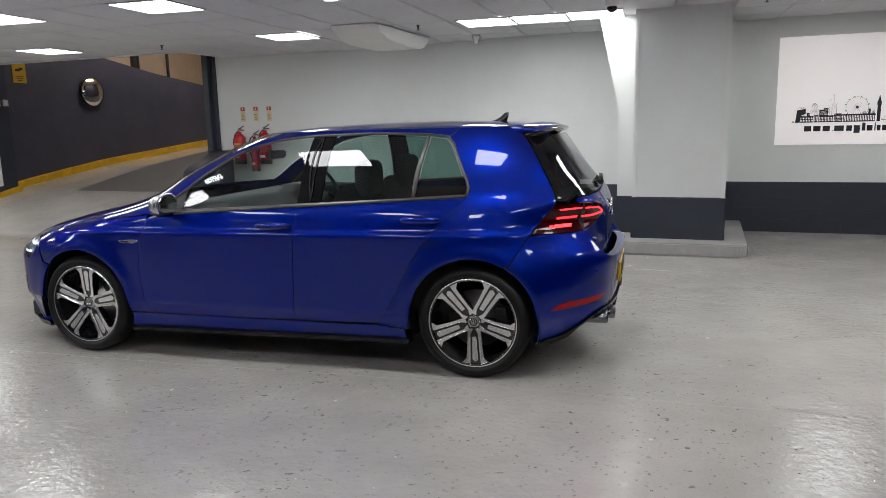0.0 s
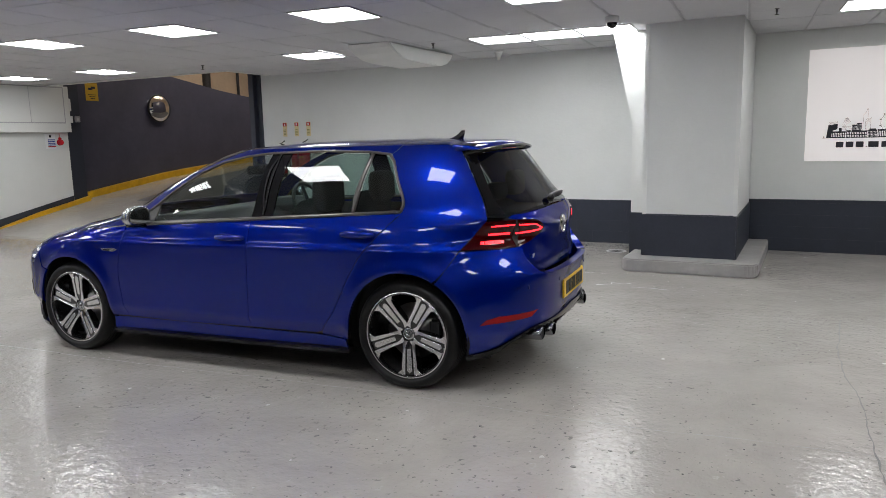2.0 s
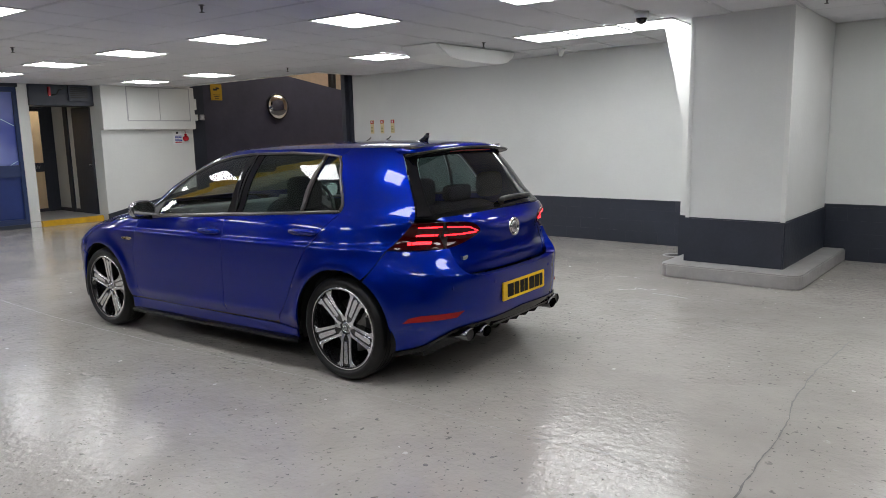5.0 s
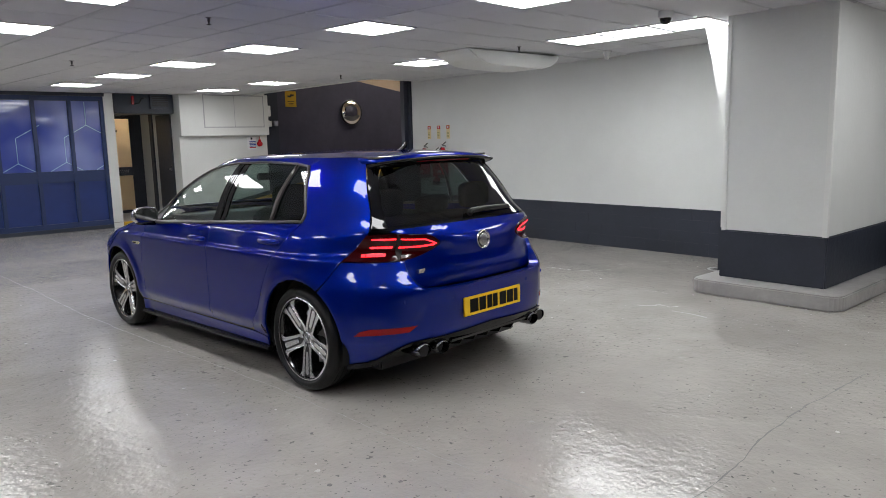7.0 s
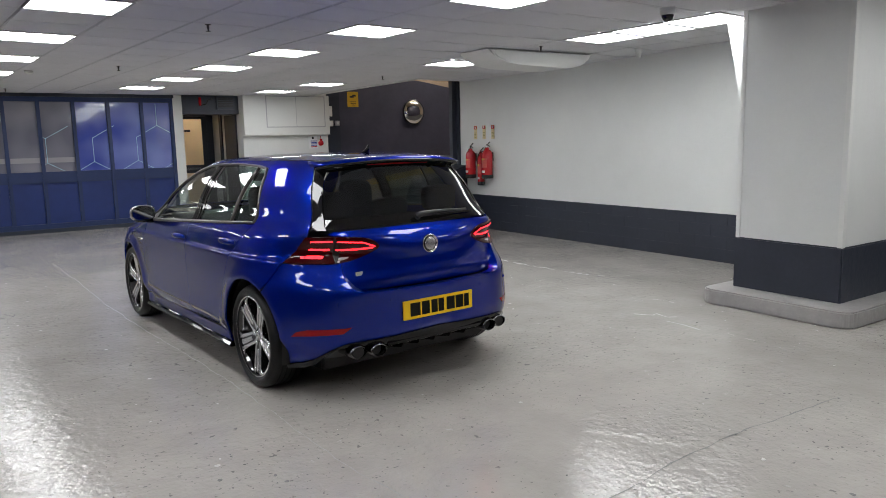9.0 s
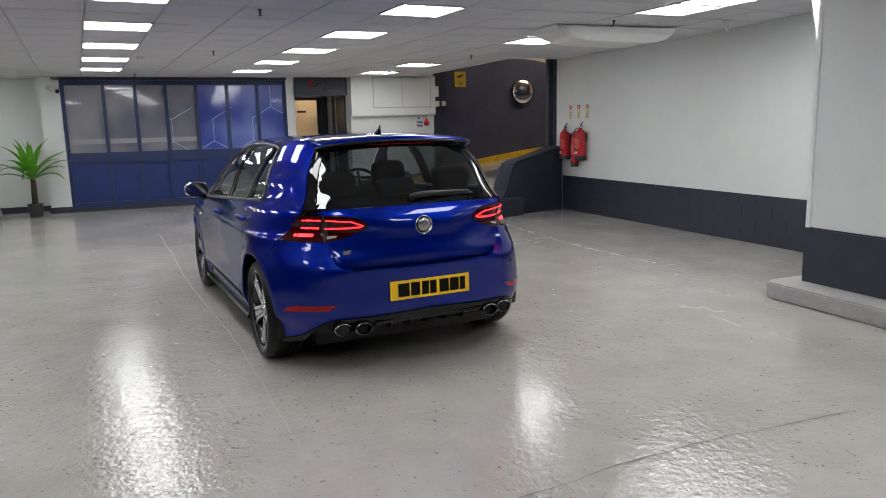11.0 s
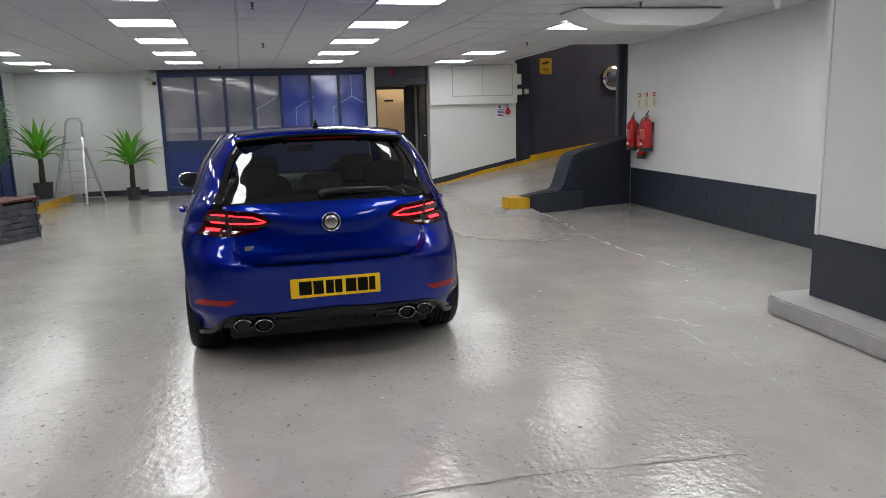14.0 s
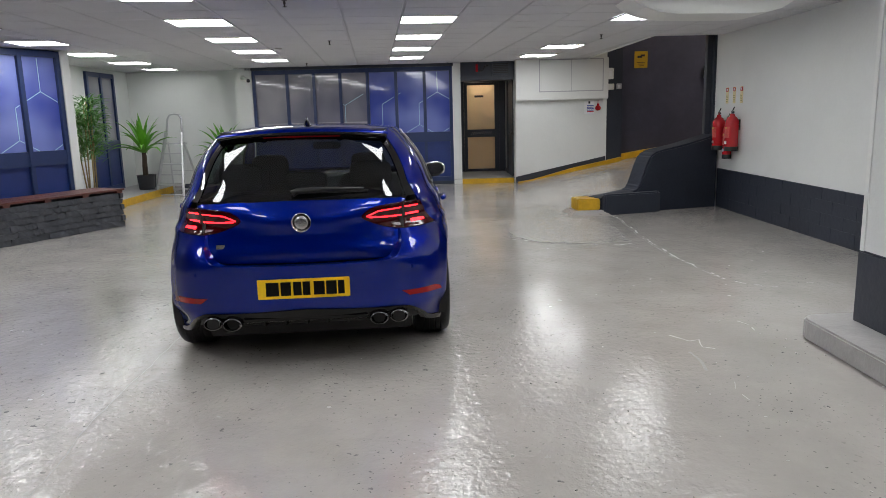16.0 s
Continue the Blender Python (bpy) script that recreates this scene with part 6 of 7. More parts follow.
# tail: tailgate, bumper, lamps
EDGE = curve([("r", 0.562, 0.805), ("r", 0.566, 0.75), ("r", 0.560, 0.705), ("r", 0.535, 0.665), ("r", 0.47, 0.645), ("r", 0.25, 0.642), ("r", 0.0, 0.640)])
LAMP_IN = curve([("r", 0.58, 0.957), ("r", 0.44, 0.945), ("r", 0.375, 0.922), ("r", 0.345, 0.885), ("r", 0.40, 0.850), ("r", 0.49, 0.818), ("r", 0.56, 0.805)])
middle_panel("tailgate", [("r", 0.0, 0.994), ("r", 0.40, 0.991), ("r", 0.580, 0.984), ("r", 0.612, 0.968)] + LAMP_IN + EDGE, M_PAINT, car)
LOW = curve([("r", 0.0, 0.378), ("r", 0.34, 0.364), ("r", 0.55, 0.356), ("r", 0.615, 0.338), ("r", 0.662, 0.304)])
PROUD[0] = True
middle_panel("rear_bumper", EDGE[::-1] + [("r", 0.64, 0.800), ("r", 0.70, 0.799), ("s", -0.314, 0.800), ("s", -0.303, 0.785), ("s", -0.245, 0.70), ("s", -0.205, 0.640)]
             + arch(0.0, 0.356, 122, 198, 12) + [("s", -0.36, 0.216), ("s", -0.44, 0.232), ("s", -0.50, 0.253)] + LOW[::-1], M_PAINT, car, depth=0.05)
PROUD[0] = False
LAMP = LAMP_IN + [("r", 0.70, 0.802), ("s", -0.43, 0.803), ("s", -0.316, 0.806), ("s", -0.340, 0.835), ("s", -0.428, 0.953), ("r", 0.612, 0.957)]
lamps = panel("tail_lamp", LAMP, M_TAILRED, car, "dark red tail lamp, lit", off=-0.006, depth=0.02)


def glow_strip(lamp, s, path, half, dashes):
    """A lit strip along a line of places on the lamp, cut into dashes."""
    for d in range(dashes):
        t0, t1 = d / dashes, (d + (0.80 if dashes > 1 else 1.0)) / dashes
        at = []
        for t in (t0, (t0 + t1) / 2, t1):
            f = t * (len(path) - 1)
            n = min(int(f), len(path) - 2)
            at.append((path[n][0], *[path[n][c] + (path[n + 1][c] - path[n][c]) * (f - n) for c in (1, 2)]))
        edge = [(k, a, z + half) for k, a, z in at] + [(k, a, z - half) for k, a, z in at[::-1]]
        panel("light_strip", edge, M_TAILGLOW, lamp, "glowing red light strip", sides=(s,), off=-0.0085, depth=0.002, gap=0.0, dq=0.05, dz=0.02, step=0.05)


for lamp, s in zip(lamps, (1, -1)):
    glow_strip(lamp, s, [("s", -0.458, 0.926), ("s", -0.520, 0.927)], 0.0035, 1)
    glow_strip(lamp, s, [("r", 0.655, 0.928), ("r", 0.588, 0.929)], 0.0040, 1)
    glow_strip(lamp, s, [("r", 0.566, 0.927), ("r", 0.47, 0.924), ("r", 0.40, 0.910), ("r", 0.366, 0.889)], 0.0036, 1)
    glow_strip(lamp, s, [("s", -0.440, 0.880), ("s", -0.525, 0.881)], 0.0050, 4)
    glow_strip(lamp, s, [("r", 0.668, 0.881), ("r", 0.590, 0.882)], 0.0055, 5)
    glow_strip(lamp, s, [("r", 0.566, 0.879), ("r", 0.47, 0.879), ("r", 0.374, 0.884)], 0.0050, 12)
    glow_strip(lamp, s, [("s", -0.405, 0.838), ("s", -0.515, 0.839)], 0.0075, 5)
    glow_strip(lamp, s, [("r", 0.685, 0.839), ("r", 0.630, 0.840)], 0.0085, 4)
    panel("reversing_lens", [("r", 0.560, 0.836), ("r", 0.505, 0.838), ("r", 0.515, 0.828), ("r", 0.560, 0.818)], M_LENS, lamp, "clear reversing lens", sides=(s,), off=-0.0075, depth=0.002, gap=0.0)
    panel("lamp_joint", [("r", 0.575, 0.955), ("r", 0.582, 0.955), ("r", 0.580, 0.806), ("r", 0.573, 0.806)], M_BLACK, lamp, "", sides=(s,), off=-0.0078, depth=0.002, gap=0.0)
PROUD[0] = True
panel("reflector", [("r", 0.555, 0.449), ("s", -0.52, 0.440), ("s", -0.46, 0.424), ("s", -0.425, 0.392), ("s", -0.52, 0.400), ("r", 0.60, 0.412)], M_REFLECTOR, car, "red bumper reflector", off=-0.004, depth=0.012, dz=0.012)
PROUD[0] = False
# rear window with gloss black surround, and the roof spoiler
middle_panel("rear_window", [("r", 0.0, 1.000), ("r", 0.40, 0.998), ("r", 0.602, 0.994), ("r", 0.596, 1.013), ("r", 0.574, 1.079), ("r", 0.552, 1.149), ("r", 0.525, 1.217), ("r", 0.488, 1.282), ("r", 0.45, 1.325), ("r", 0.0, 1.335)], M_GLASSTINT, car, "dark tinted rear window", off=0.004, gap=0.0, depth=0.0)
panel("window_surround", [("r", 0.604, 0.988), ("r", 0.598, 1.013), ("r", 0.576, 1.079), ("r", 0.554, 1.149), ("r", 0.527, 1.217), ("r", 0.490, 1.282), ("r", 0.45, 1.330), ("r", 0.455, 1.372), ("s", -0.206, 1.372), ("s", -0.232, 1.345), ("s", -0.279, 1.282), ("s", -0.320, 1.217), ("s", -0.358, 1.149), ("s", -0.395, 1.079), ("s", -0.428, 1.013), ("s", -0.442, 0.985)], M_GLOSSBLACK, car, "gloss black rear window surround", off=-0.001)


def roof_point(r, q):
    p = skin(q, ZE)
    return Vector((0.5 + (p.x - 0.5) * r, p.y * r, ZE + 0.040 * (1 - r ** 2.6)))


def build_roof():
    bm = bmesh.new()
    qa, qb = -0.75 * math.pi / 2, (1.40 - 0.85) - (-0.385 + 0.72) + 0.75 * math.pi / 2
    n, rows = 60, 14
    ring = []
    for k in range(rows + 1):
        r = 1 - k / rows
        line = [roof_point(r, qa + (qb - qa) * i / n) for i in range(n + 1)]
        full = line + [Vector((p.x, -p.y, p.z)) for p in line[-2:0:-1]]
        ring.append([bm.verts.new(p) for p in full] if r > 0 else [bm.verts.new(line[0])])
    for k in range(rows):
        a, c = ring[k], ring[k + 1]
        m = len(a)
        for i in range(m):
            if len(c) == 1:
                bm.faces.new((a[i], a[(i + 1) % m], c[0]))
            else:
                bm.faces.new((a[i], a[(i + 1) % m], c[(i + 1) % m], c[i]))
    bmesh.ops.recalc_face_normals(bm, faces=bm.faces[:])
    if sum(f.normal.z for f in bm.faces) < 0:
        bmesh.ops.reverse_faces(bm, faces=bm.faces[:])
    return part("roof", bm, M_PAINT, car, "", True)


build_roof()


def build_spoiler():
    """Blue roof spoiler with a gloss black rear lip, underside and side fins."""
    n = 28

    def loft(rings):
        bm = bmesh.new()
        rows = [[bm.verts.new(p) for p in r] for r in rings]
        for a, c in zip(rows, rows[1:]):
            for k in range(len(a) - 1):
                bm.faces.new((a[k], c[k], c[k + 1], a[k + 1]))
        bm.faces.new(rows[0])
        bm.faces.new(rows[-1][::-1])
        bmesh.ops.recalc_face_normals(bm, faces=bm.faces[:])
        return bm

    blue, lip = [], []
    for i in range(n + 1):
        u = -1 + 2 * i / n
        y = 0.515 * u
        back = -0.388 + 0.055 * abs(u) ** 3.0
        front = -0.270 + 0.10 * abs(u) ** 3
        zc = 1.395 - 0.026 * u * u
        m = (front + back) / 2
        blue.append([(front, y, zc + 0.010), (m, y, zc + 0.003), (back, y, zc - 0.014), (back + 0.002, y, zc - 0.020), (m, y, zc - 0.024), (front, y, zc - 0.03)])
        zl = zc - 0.0215
        lip.append([(m, y * 0.985, zl), (back - 0.018, y * 0.985, zl + 0.004), (back - 0.024, y * 0.985, zl - 0.002), (back - 0.016, y * 0.985, zl - 0.014), (m + 0.01, y * 0.985, zl - 0.046)])
    sp = part("roof_spoiler", loft(blue), M_PAINT, car, "blue roof spoiler", True)
    part("rear_lip", loft(lip), M_GLOSSBLACK, sp, "gloss black spoiler lip and underside", True)
    for s in (1, -1):
        ring = []
        for z, deep, y0 in ((1.366, 0.030, 0.484), (1.345, 0.028, 0.490), (1.315, 0.020, 0.504), (1.27, 0.010, 0.530), (1.22, 0.002, 0.562)):
            x0 = skin(q_end(y0, z), z).x
            ring.append([(x0 + 0.02, s * (y0 + 0.010), z), (x0 - deep, s * (y0 - 0.004), z), (x0 - deep, s * (y0 - 0.016), z), (x0 + 0.01, s * (y0 - 0.022), z)])
        part("fin", loft(ring), M_GLOSSBLACK, sp, "gloss black spoiler fin", True)
    part("brake_light", box(-0.386, -0.372, -0.23, 0.23, 1.345, 1.356, 0.003), M_REFLECTOR, sp, "high brake light")
    return sp


build_spoiler()
# glass of the sides
FG = [("s", 1.93, 0.940), ("s", 1.80, 1.045), ("s", 1.665, 1.145), ("s", 1.51, 1.238), ("s", 1.37, 1.295), ("s", 1.2, 1.328), ("s", 1.005, 1.346), ("s", 1.035, 0.982)]
RG = [("s", 0.895, 0.986), ("s", 0.87, 1.352), ("s", 0.6, 1.352), ("s", 0.300, 1.338), ("s", 0.35, 1.008)]
QG = [("s", 0.318, 1.010), ("s", 0.272, 1.334), ("s", 0.18, 1.320), ("s", 0.145, 1.285), ("s", 0.055, 1.10), ("s", 0.048, 1.055), ("s", 0.07, 1.026)]
panel("front_side_window", FG, M_GLASS, car, "clear front side window", off=0.006, gap=0.0, depth=0.0)
panel("rear_side_window", RG, M_GLASSREAR, car, "rear door window", off=0.006, gap=0.0, depth=0.0)
panel("quarter_window", QG, M_GLASSREAR, car, "small dark quarter window", off=0.006, gap=0.0, depth=0.0)
panel("door_pillar", [("s", 1.04, 0.972), ("s", 1.01, 1.355), ("s", 0.865, 1.360), ("s", 0.89, 0.980)], M_GLOSSBLACK, car, "gloss black door pillar", off=0.004, gap=0.0)
path_tube([("s", 0.334, 1.008), ("s", 0.285, 1.340)], 0.011, M_TRIM, "window_bar", car, "dark trim bar")
path_tube([("s", 0.955, 0.976), ("s", 0.935, 1.358)], 0.003, M_BLACK, "pillar_joint", car)
path_tube(BELT, 0.0095, M_TRIM, "belt_trim", car, "dark satin belt moulding")
path_tube([("s", 0.035, 1.016), ("s", 0.026, 1.06), ("s", 0.038, 1.10), ("s", 0.135, 1.295), ("s", 0.175, 1.335), ("s", 0.3, 1.350), ("s", 0.6, 1.363), ("s", 1.0, 1.358), ("s", 1.2, 1.341), ("s", 1.38, 1.306), ("s", 1.53, 1.245), ("s", 1.70, 1.139), ("s", 1.86, 1.027), ("s", 2.02, 0.914)], 0.009, M_TRIM, "window_trim", car, "dark satin window moulding")
middle_panel("windscreen", [("f", 0.71, 1.005), ("f", 0.67, 1.12), ("f", 0.62, 1.24), ("f", 0.575, 1.33), ("f", 0.52, 1.378), ("f", 0.0, 1.384), ("f", 0.0, 1.005)], M_GLASS, car, "windscreen", off=0.004, gap=0.0, depth=0.0)
# dark inner shell behind the panel gaps, with wheel houses and floor pan
panel("inner_shell", [("s", 2.9, 0.88), ("s", 2.0, 0.88), ("s", 0.1, 0.94), ("s", -0.30, 0.93), ("r", 0.3, 0.93), ("r", 0.3, 0.25), ("s", -0.40, 0.25)] + arch(0.0, 0.372, 190, -10, 14) + [("s", 0.5, 0.22), ("s", 2.15, 0.22)] + arch(AXLE, 0.372, 190, -10, 14) + [("s", 3.1, 0.25), ("f", 0.4, 0.25), ("f", 0.4, 0.6)],
      M_BLACK, car, off=0.03, depth=0.0, gap=0.0, dq=0.08, dz=0.06)
part("floor_pan", box(-0.42, 3.3, -0.62, 0.62, 0.145, 0.26, 0.01), M_BLACK, car)
part("underbody_side", box(0.42, 2.2, -0.80, 0.80, 0.150, 0.25, 0.01), M_BLACK, car)
for cx in (0.0, AXLE):
    for s in (1, -1):
        b = lathe([(0.370, 0.845), (0.370, 0.50), (0.05, 0.50)], 40, axis="y")
        bmesh.ops.delete(b, geom=[v for v in b.verts if v.co.z < -0.16], context="VERTS")
        for v in b.verts:
            v.co = (v.co.x + cx, v.co.y * s, v.co.z + 0.325)
        part("wheel_house", b, M_BLACK, car, "", True)


def wheel(s):
    """Five broad spokes, each with two black slots, diamond-turned on black; s is the car's side."""
    w = new("wheel")
    w.parent = car
    w.empty_display_size = 0.1
    R, r = 0.318, 0.250
    prof = [(r - 0.012, -0.105), (r + 0.006, -0.108), (0.288, -0.116), (0.304, -0.100), (0.312, -0.088), (R, -0.07), *[(R - d, y + k) for y in (-0.05, -0.017, 0.017, 0.05) for k, d in ((-0.0055, 0.0), (-0.005, 0.0), (-0.004, 0.007), (0.004, 0.007), (0.005, 0.0), (0.0055, 0.0))], (R, 0.07), (0.312, 0.088), (0.304, 0.102), (0.290, 0.114), (0.270, 0.116), (r + 0.014, 0.110), (r + 0.004, 0.100), (r - 0.012, 0.096)]
    b = lathe(prof, 64, axis="y")
    part("tyre", b, M_TYRE, w, "black low-profile tyre", True)
    b = lathe([(r - 0.005, 0.103), (r + 0.0015, 0.1045), (r + 0.004, 0.098), (r - 0.006, 0.094), (r - 0.012, 0.10)], 64, axis="y")
    part("rim_lip", b, M_RIM, w, "turned silver rim lip", True)
    b = lathe([(r - 0.004, 0.098), (r - 0.022, 0.06), (r - 0.03, -0.10), (0.12, -0.10), (0.10, -0.09)], 48, axis="y")
    part("rim_barrel", b, M_RIMBLACK, w, "gloss black rim barrel", True)
    b = lathe([(0.165, -0.03), (0.165, -0.008), (0.10, -0.008), (0.09, 0.03), (0.0, 0.03)], 40, axis="y")
    part("brake_disc", b, M_DISC, w, "", True)
    part("brake_caliper", box(-0.19, -0.11, -0.05, 0.02, -0.075, 0.075, 0.015), M_BLACK, w)
    for k in range(5):
        a0 = radians(270 + 72 * k)
        rot = Matrix.Rotation(-a0, 4, "Y")

        def spoke(pts, y0, y1, mat, name, label, bev):
            b = prism(pts, "y", y0, y1, bev)
            # dish: the face falls back towards the hub
            for v in b.verts:
                v.co.y += -0.030 * (1 - v.co.x / 0.235) ** 1.5 if v.co.x < 0.235 else 0
            bmesh.ops.transform(b, matrix=rot, verts=b.verts[:])
            return part(name, b, mat, w, label, False)

        body = [(0.035, -0.038), (0.12, -0.041), (0.205, -0.050), (0.236, -0.086), (0.244, -0.06), (0.2475, 0.0), (0.244, 0.06), (0.236, 0.086), (0.205, 0.050), (0.12, 0.041), (0.035, 0.038)]
        spoke(body, 0.03, 0.088, M_RIMBLACK, "spoke", "black spoke body", 0.004)
        # turned silver face: two outer bars, one middle bar, and the foot at the rim
        for y in (-1, 1):
            spoke([(0.040, y * 0.0375), (0.12, y * 0.0405), (0.205, y * 0.0495), (0.233, y * 0.084), (0.2455, y * 0.060), (0.238, y * 0.030), (0.205, y * 0.0275), (0.07, y * 0.0215), (0.04, y * 0.006)][::y], 0.084, 0.0925, M_RIM, "spoke_face", "turned silver spoke face", 0.0015)
        spoke([(0.085, -0.0115), (0.212, -0.0165), (0.224, 0.0), (0.212, 0.0165), (0.085, 0.0115)], 0.084, 0.0925, M_RIM, "spoke_face", "turned silver spoke face", 0.0015)
    b = lathe([(0.0, 0.066), (0.030, 0.066), (0.034, 0.064), (0.036, 0.060), (0.040, 0.057), (0.050, 0.054), (0.066, 0.05), (0.068, 0.03)], 32, axis="y")
    hub = part("hub", b, M_RIM, w, "silver wheel hub", True)
    b = lathe([(0.0, 0.0695), (0.027, 0.0695), (0.030, 0.068), (0.031, 0.062)], 28, axis="y")
    part("hub_cap", b, M_RIMBLACK, hub, "round black hub cap", True)
    b = tube([(0.0265 * math.cos(radians(a)), 0.0700, 0.0265 * math.sin(radians(a))) for a in range(0, 360, 15)], 0.0022, 6, closed=True)
    for q in ((-0.017, 0.016, -0.006, -0.017), (-0.006, -0.017, 0.0, -0.003), (0.0, -0.003, 0.006, -0.017), (0.006, -0.017, 0.017, 0.016), (-0.007, 0.020, 0.0, 0.004), (0.0, 0.004, 0.007, 0.020)):
        tube([(q[0], 0.0700, q[1]), (q[2], 0.0700, q[3])], 0.0020, 5, bm=b)
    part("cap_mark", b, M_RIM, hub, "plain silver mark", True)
    for k in range(5):
        a = radians(90 + 72 * k)
        part("wheel_bolt", rod((0.056 * math.cos(a), 0.05, 0.056 * math.sin(a)), (0.056 * math.cos(a), 0.068, 0.056 * math.sin(a)), 0.0095, 0.0085, 10), M_BLACK, hub)
    return w


for cx in (0.0, AXLE):
    for s in (1, -1):
        w = wheel(s)
        w.matrix_basis = pose(cx, s * 0.762, 0.318, 0, (31 if cx else 3), 0 if s > 0 else 180)

# door handles
for s in (1, -1):
    for x, z in ((1.175, 0.852), (0.278, 0.890)):
        y = skin(q_side(x, z), z).y
        b = bmesh.new()
        bmesh.ops.create_uvsphere(b, u_segments=20, v_segments=10, radius=1)
        for v in b.verts:
            v.co = (x + 0.078 * v.co.x, s * y + 0.004 * v.co.y, z - 0.022 + 0.016 * v.co.z)
        cup = part("handle_recess", b, M_PAINT, car, "", True)
        n = 14
        pts = [(x - 0.108 + 0.216 * i / n, s * (y + 0.010 + 0.026 * math.sin(math.pi * i / n) ** 0.6), z + 0.004 * math.sin(math.pi * i / n)) for i in range(n + 1)]
        b = tube(pts, lambda u: 0.010 + 0.0115 * math.sin(math.pi * u) ** 0.5, 12)
        part("door_handle", b, M_PAINT, car, "blue door handle", True)

# side mirrors
for s in (1, -1):
    mir = new("side_mirror")
    mir.parent = car
    mir.matrix_basis = pose(1.865, s * 0.955, 0.985) @ Matrix.Diagonal((0.85, 1.0, 1.0, 1))
    def shell(grow, keep):
        b = bmesh.new()
        bmesh.ops.create_uvsphere(b, u_segments=32, v_segments=20, radius=1)
        for v in b.verts:
            x, y, z = v.co
            x = x if x > 0 else x * 0.12
            v.co = (grow * 0.115 * x - 0.035, grow * 0.098 * (abs(y) ** 0.75) * (1 if y > 0 else -1), grow * 0.064 * (abs(z) ** 0.75) * (1 if z > 0 else -1) - 0.012 * x)
        bmesh.ops.delete(b, geom=[v for v in b.verts if not keep(v.co)], context="VERTS")
        return b

    part("mirror_housing", shell(0.97, lambda c: True), M_BLACK, mir, "black mirror housing", True)
    part("mirror_cap", shell(1.0, lambda c: c.z > -0.052 and c.x > -0.0445), M_SILVER, mir, "satin silver mirror cap", True)
    b = prism([(s * y, z) for y, z in ((-0.080, -0.030), (-0.06, -0.048), (0.05, -0.050), (0.078, -0.030), (0.082, 0.02), (0.055, 0.046), (-0.04, 0.046), (-0.076, 0.015))], "x", -0.0505, -0.046)
    part("mirror_glass", b, M_CHROME, mir, "mirror glass")
    b = tube([(0.02, -s * 0.16, -0.062), (0.01, -s * 0.07, -0.066), (0.02, 0.0, -0.058), (0.02, s * 0.05, -0.05)], 0.020, 10)
    part("mirror_foot", b, M_GLOSSBLACK, mir, "black mirror foot", True)
    panel("mirror_corner", [("s", 2.00, 0.925), ("s", 1.82, 1.045), ("s", 1.80, 0.940)], M_BLACK, car, "black window corner", sides=(s,), off=0.0, gap=0.0)

# tail details: badge, plate, wiper, exhausts, diffuser
xb = skin(q_end(0.0, 0.872), 0.872).x
b = lathe([(0.040, 0.0), (0.047, 0.002), (0.052, 0.008), (0.054, 0.012), (0.056, 0.006), (0.057, 0.0)], 40)
bmesh.ops.transform(b, matrix=pose(xb + 0.002, 0, 0.872, 0, -90, 0) @ pose(0, 0, 0), verts=b.verts[:])
part("badge_ring", b, M_CHROME, car, "round chrome badge ring", True)
b = lathe([(0.0, 0.003), (0.044, 0.003), (0.046, 0.0)], 32)
bmesh.ops.transform(b, matrix=pose(xb, 0, 0.872, 0, -90, 0), verts=b.verts[:])
part("badge_disc", b, M_GLOSSBLACK, car, "dark badge disc", True)
b = lathe([(0.0, 0.0072), (0.022, 0.0068), (0.036, 0.0055), (0.039, 0.003), (0.039, 0.0)], 32)
bmesh.ops.transform(b, matrix=pose(xb - 0.002, 0, 0.872, 0, -90, 0), verts=b.verts[:])
part("badge_mark", b, M_SILVER, car, "plain chrome mark", True)
xr_ = skin(q_end(0.47, 0.745), 0.745).x
part("tail_mark", box(xr_ - 0.009, xr_ + 0.012, 0.446, 0.496, 0.728, 0.752), M_CHROME, car, "small plain chrome badge")
PROUD[0] = True
xp = skin(q_end(0.0, 0.505), 0.505).x - 0.004
b = box(xp - 0.006, xp + 0.006, -0.26, 0.26, 0.448, 0.562, 0.003)
plate = part("number_plate", b, M_PLATE, car, "yellow number plate with dark bars")
for y0, y1 in ((0.140, 0.212), (0.072, 0.130), (0.013, 0.059), (-0.036, 0.006), (-0.118, -0.056), (-0.186, -0.126), (-0.230, -0.193)):
    part("plate_bar", box(xp - 0.0075, xp - 0.005, y0, y1, 0.466, 0.545), M_PLATEINK, plate, "dark bar")
PROUD[0] = False
# wiper
wz = [skin(q_end(abs(y), z), z) + Vector((-d, (y - abs(y)) if y < 0 else 0, 0)) for y, z, d in ((0.05, 1.030, 0.022), (0.02, 1.045, 0.030), (-0.08, 1.050, 0.030), (-0.20, 1.050, 0.027), (-0.36, 1.046, 0.018))]
wz = [(p.x, y, p.z) for p, y in zip(wz, (0.05, 0.02, -0.08, -0.20, -0.36))]
wip = part("rear_wiper", tube(wz, lambda u: 0.021 - 0.012 * u, 8), M_BLACK, car, "black rear wiper", True)
bl = [(skin(q_end(abs(y), 1.034), 1.034).x - 0.008, y, 1.034) for y in (-0.03, -0.12, -0.21, -0.30, -0.385)]
part("wiper_blade", tube(bl, 0.006, 6), M_BLACK, wip)
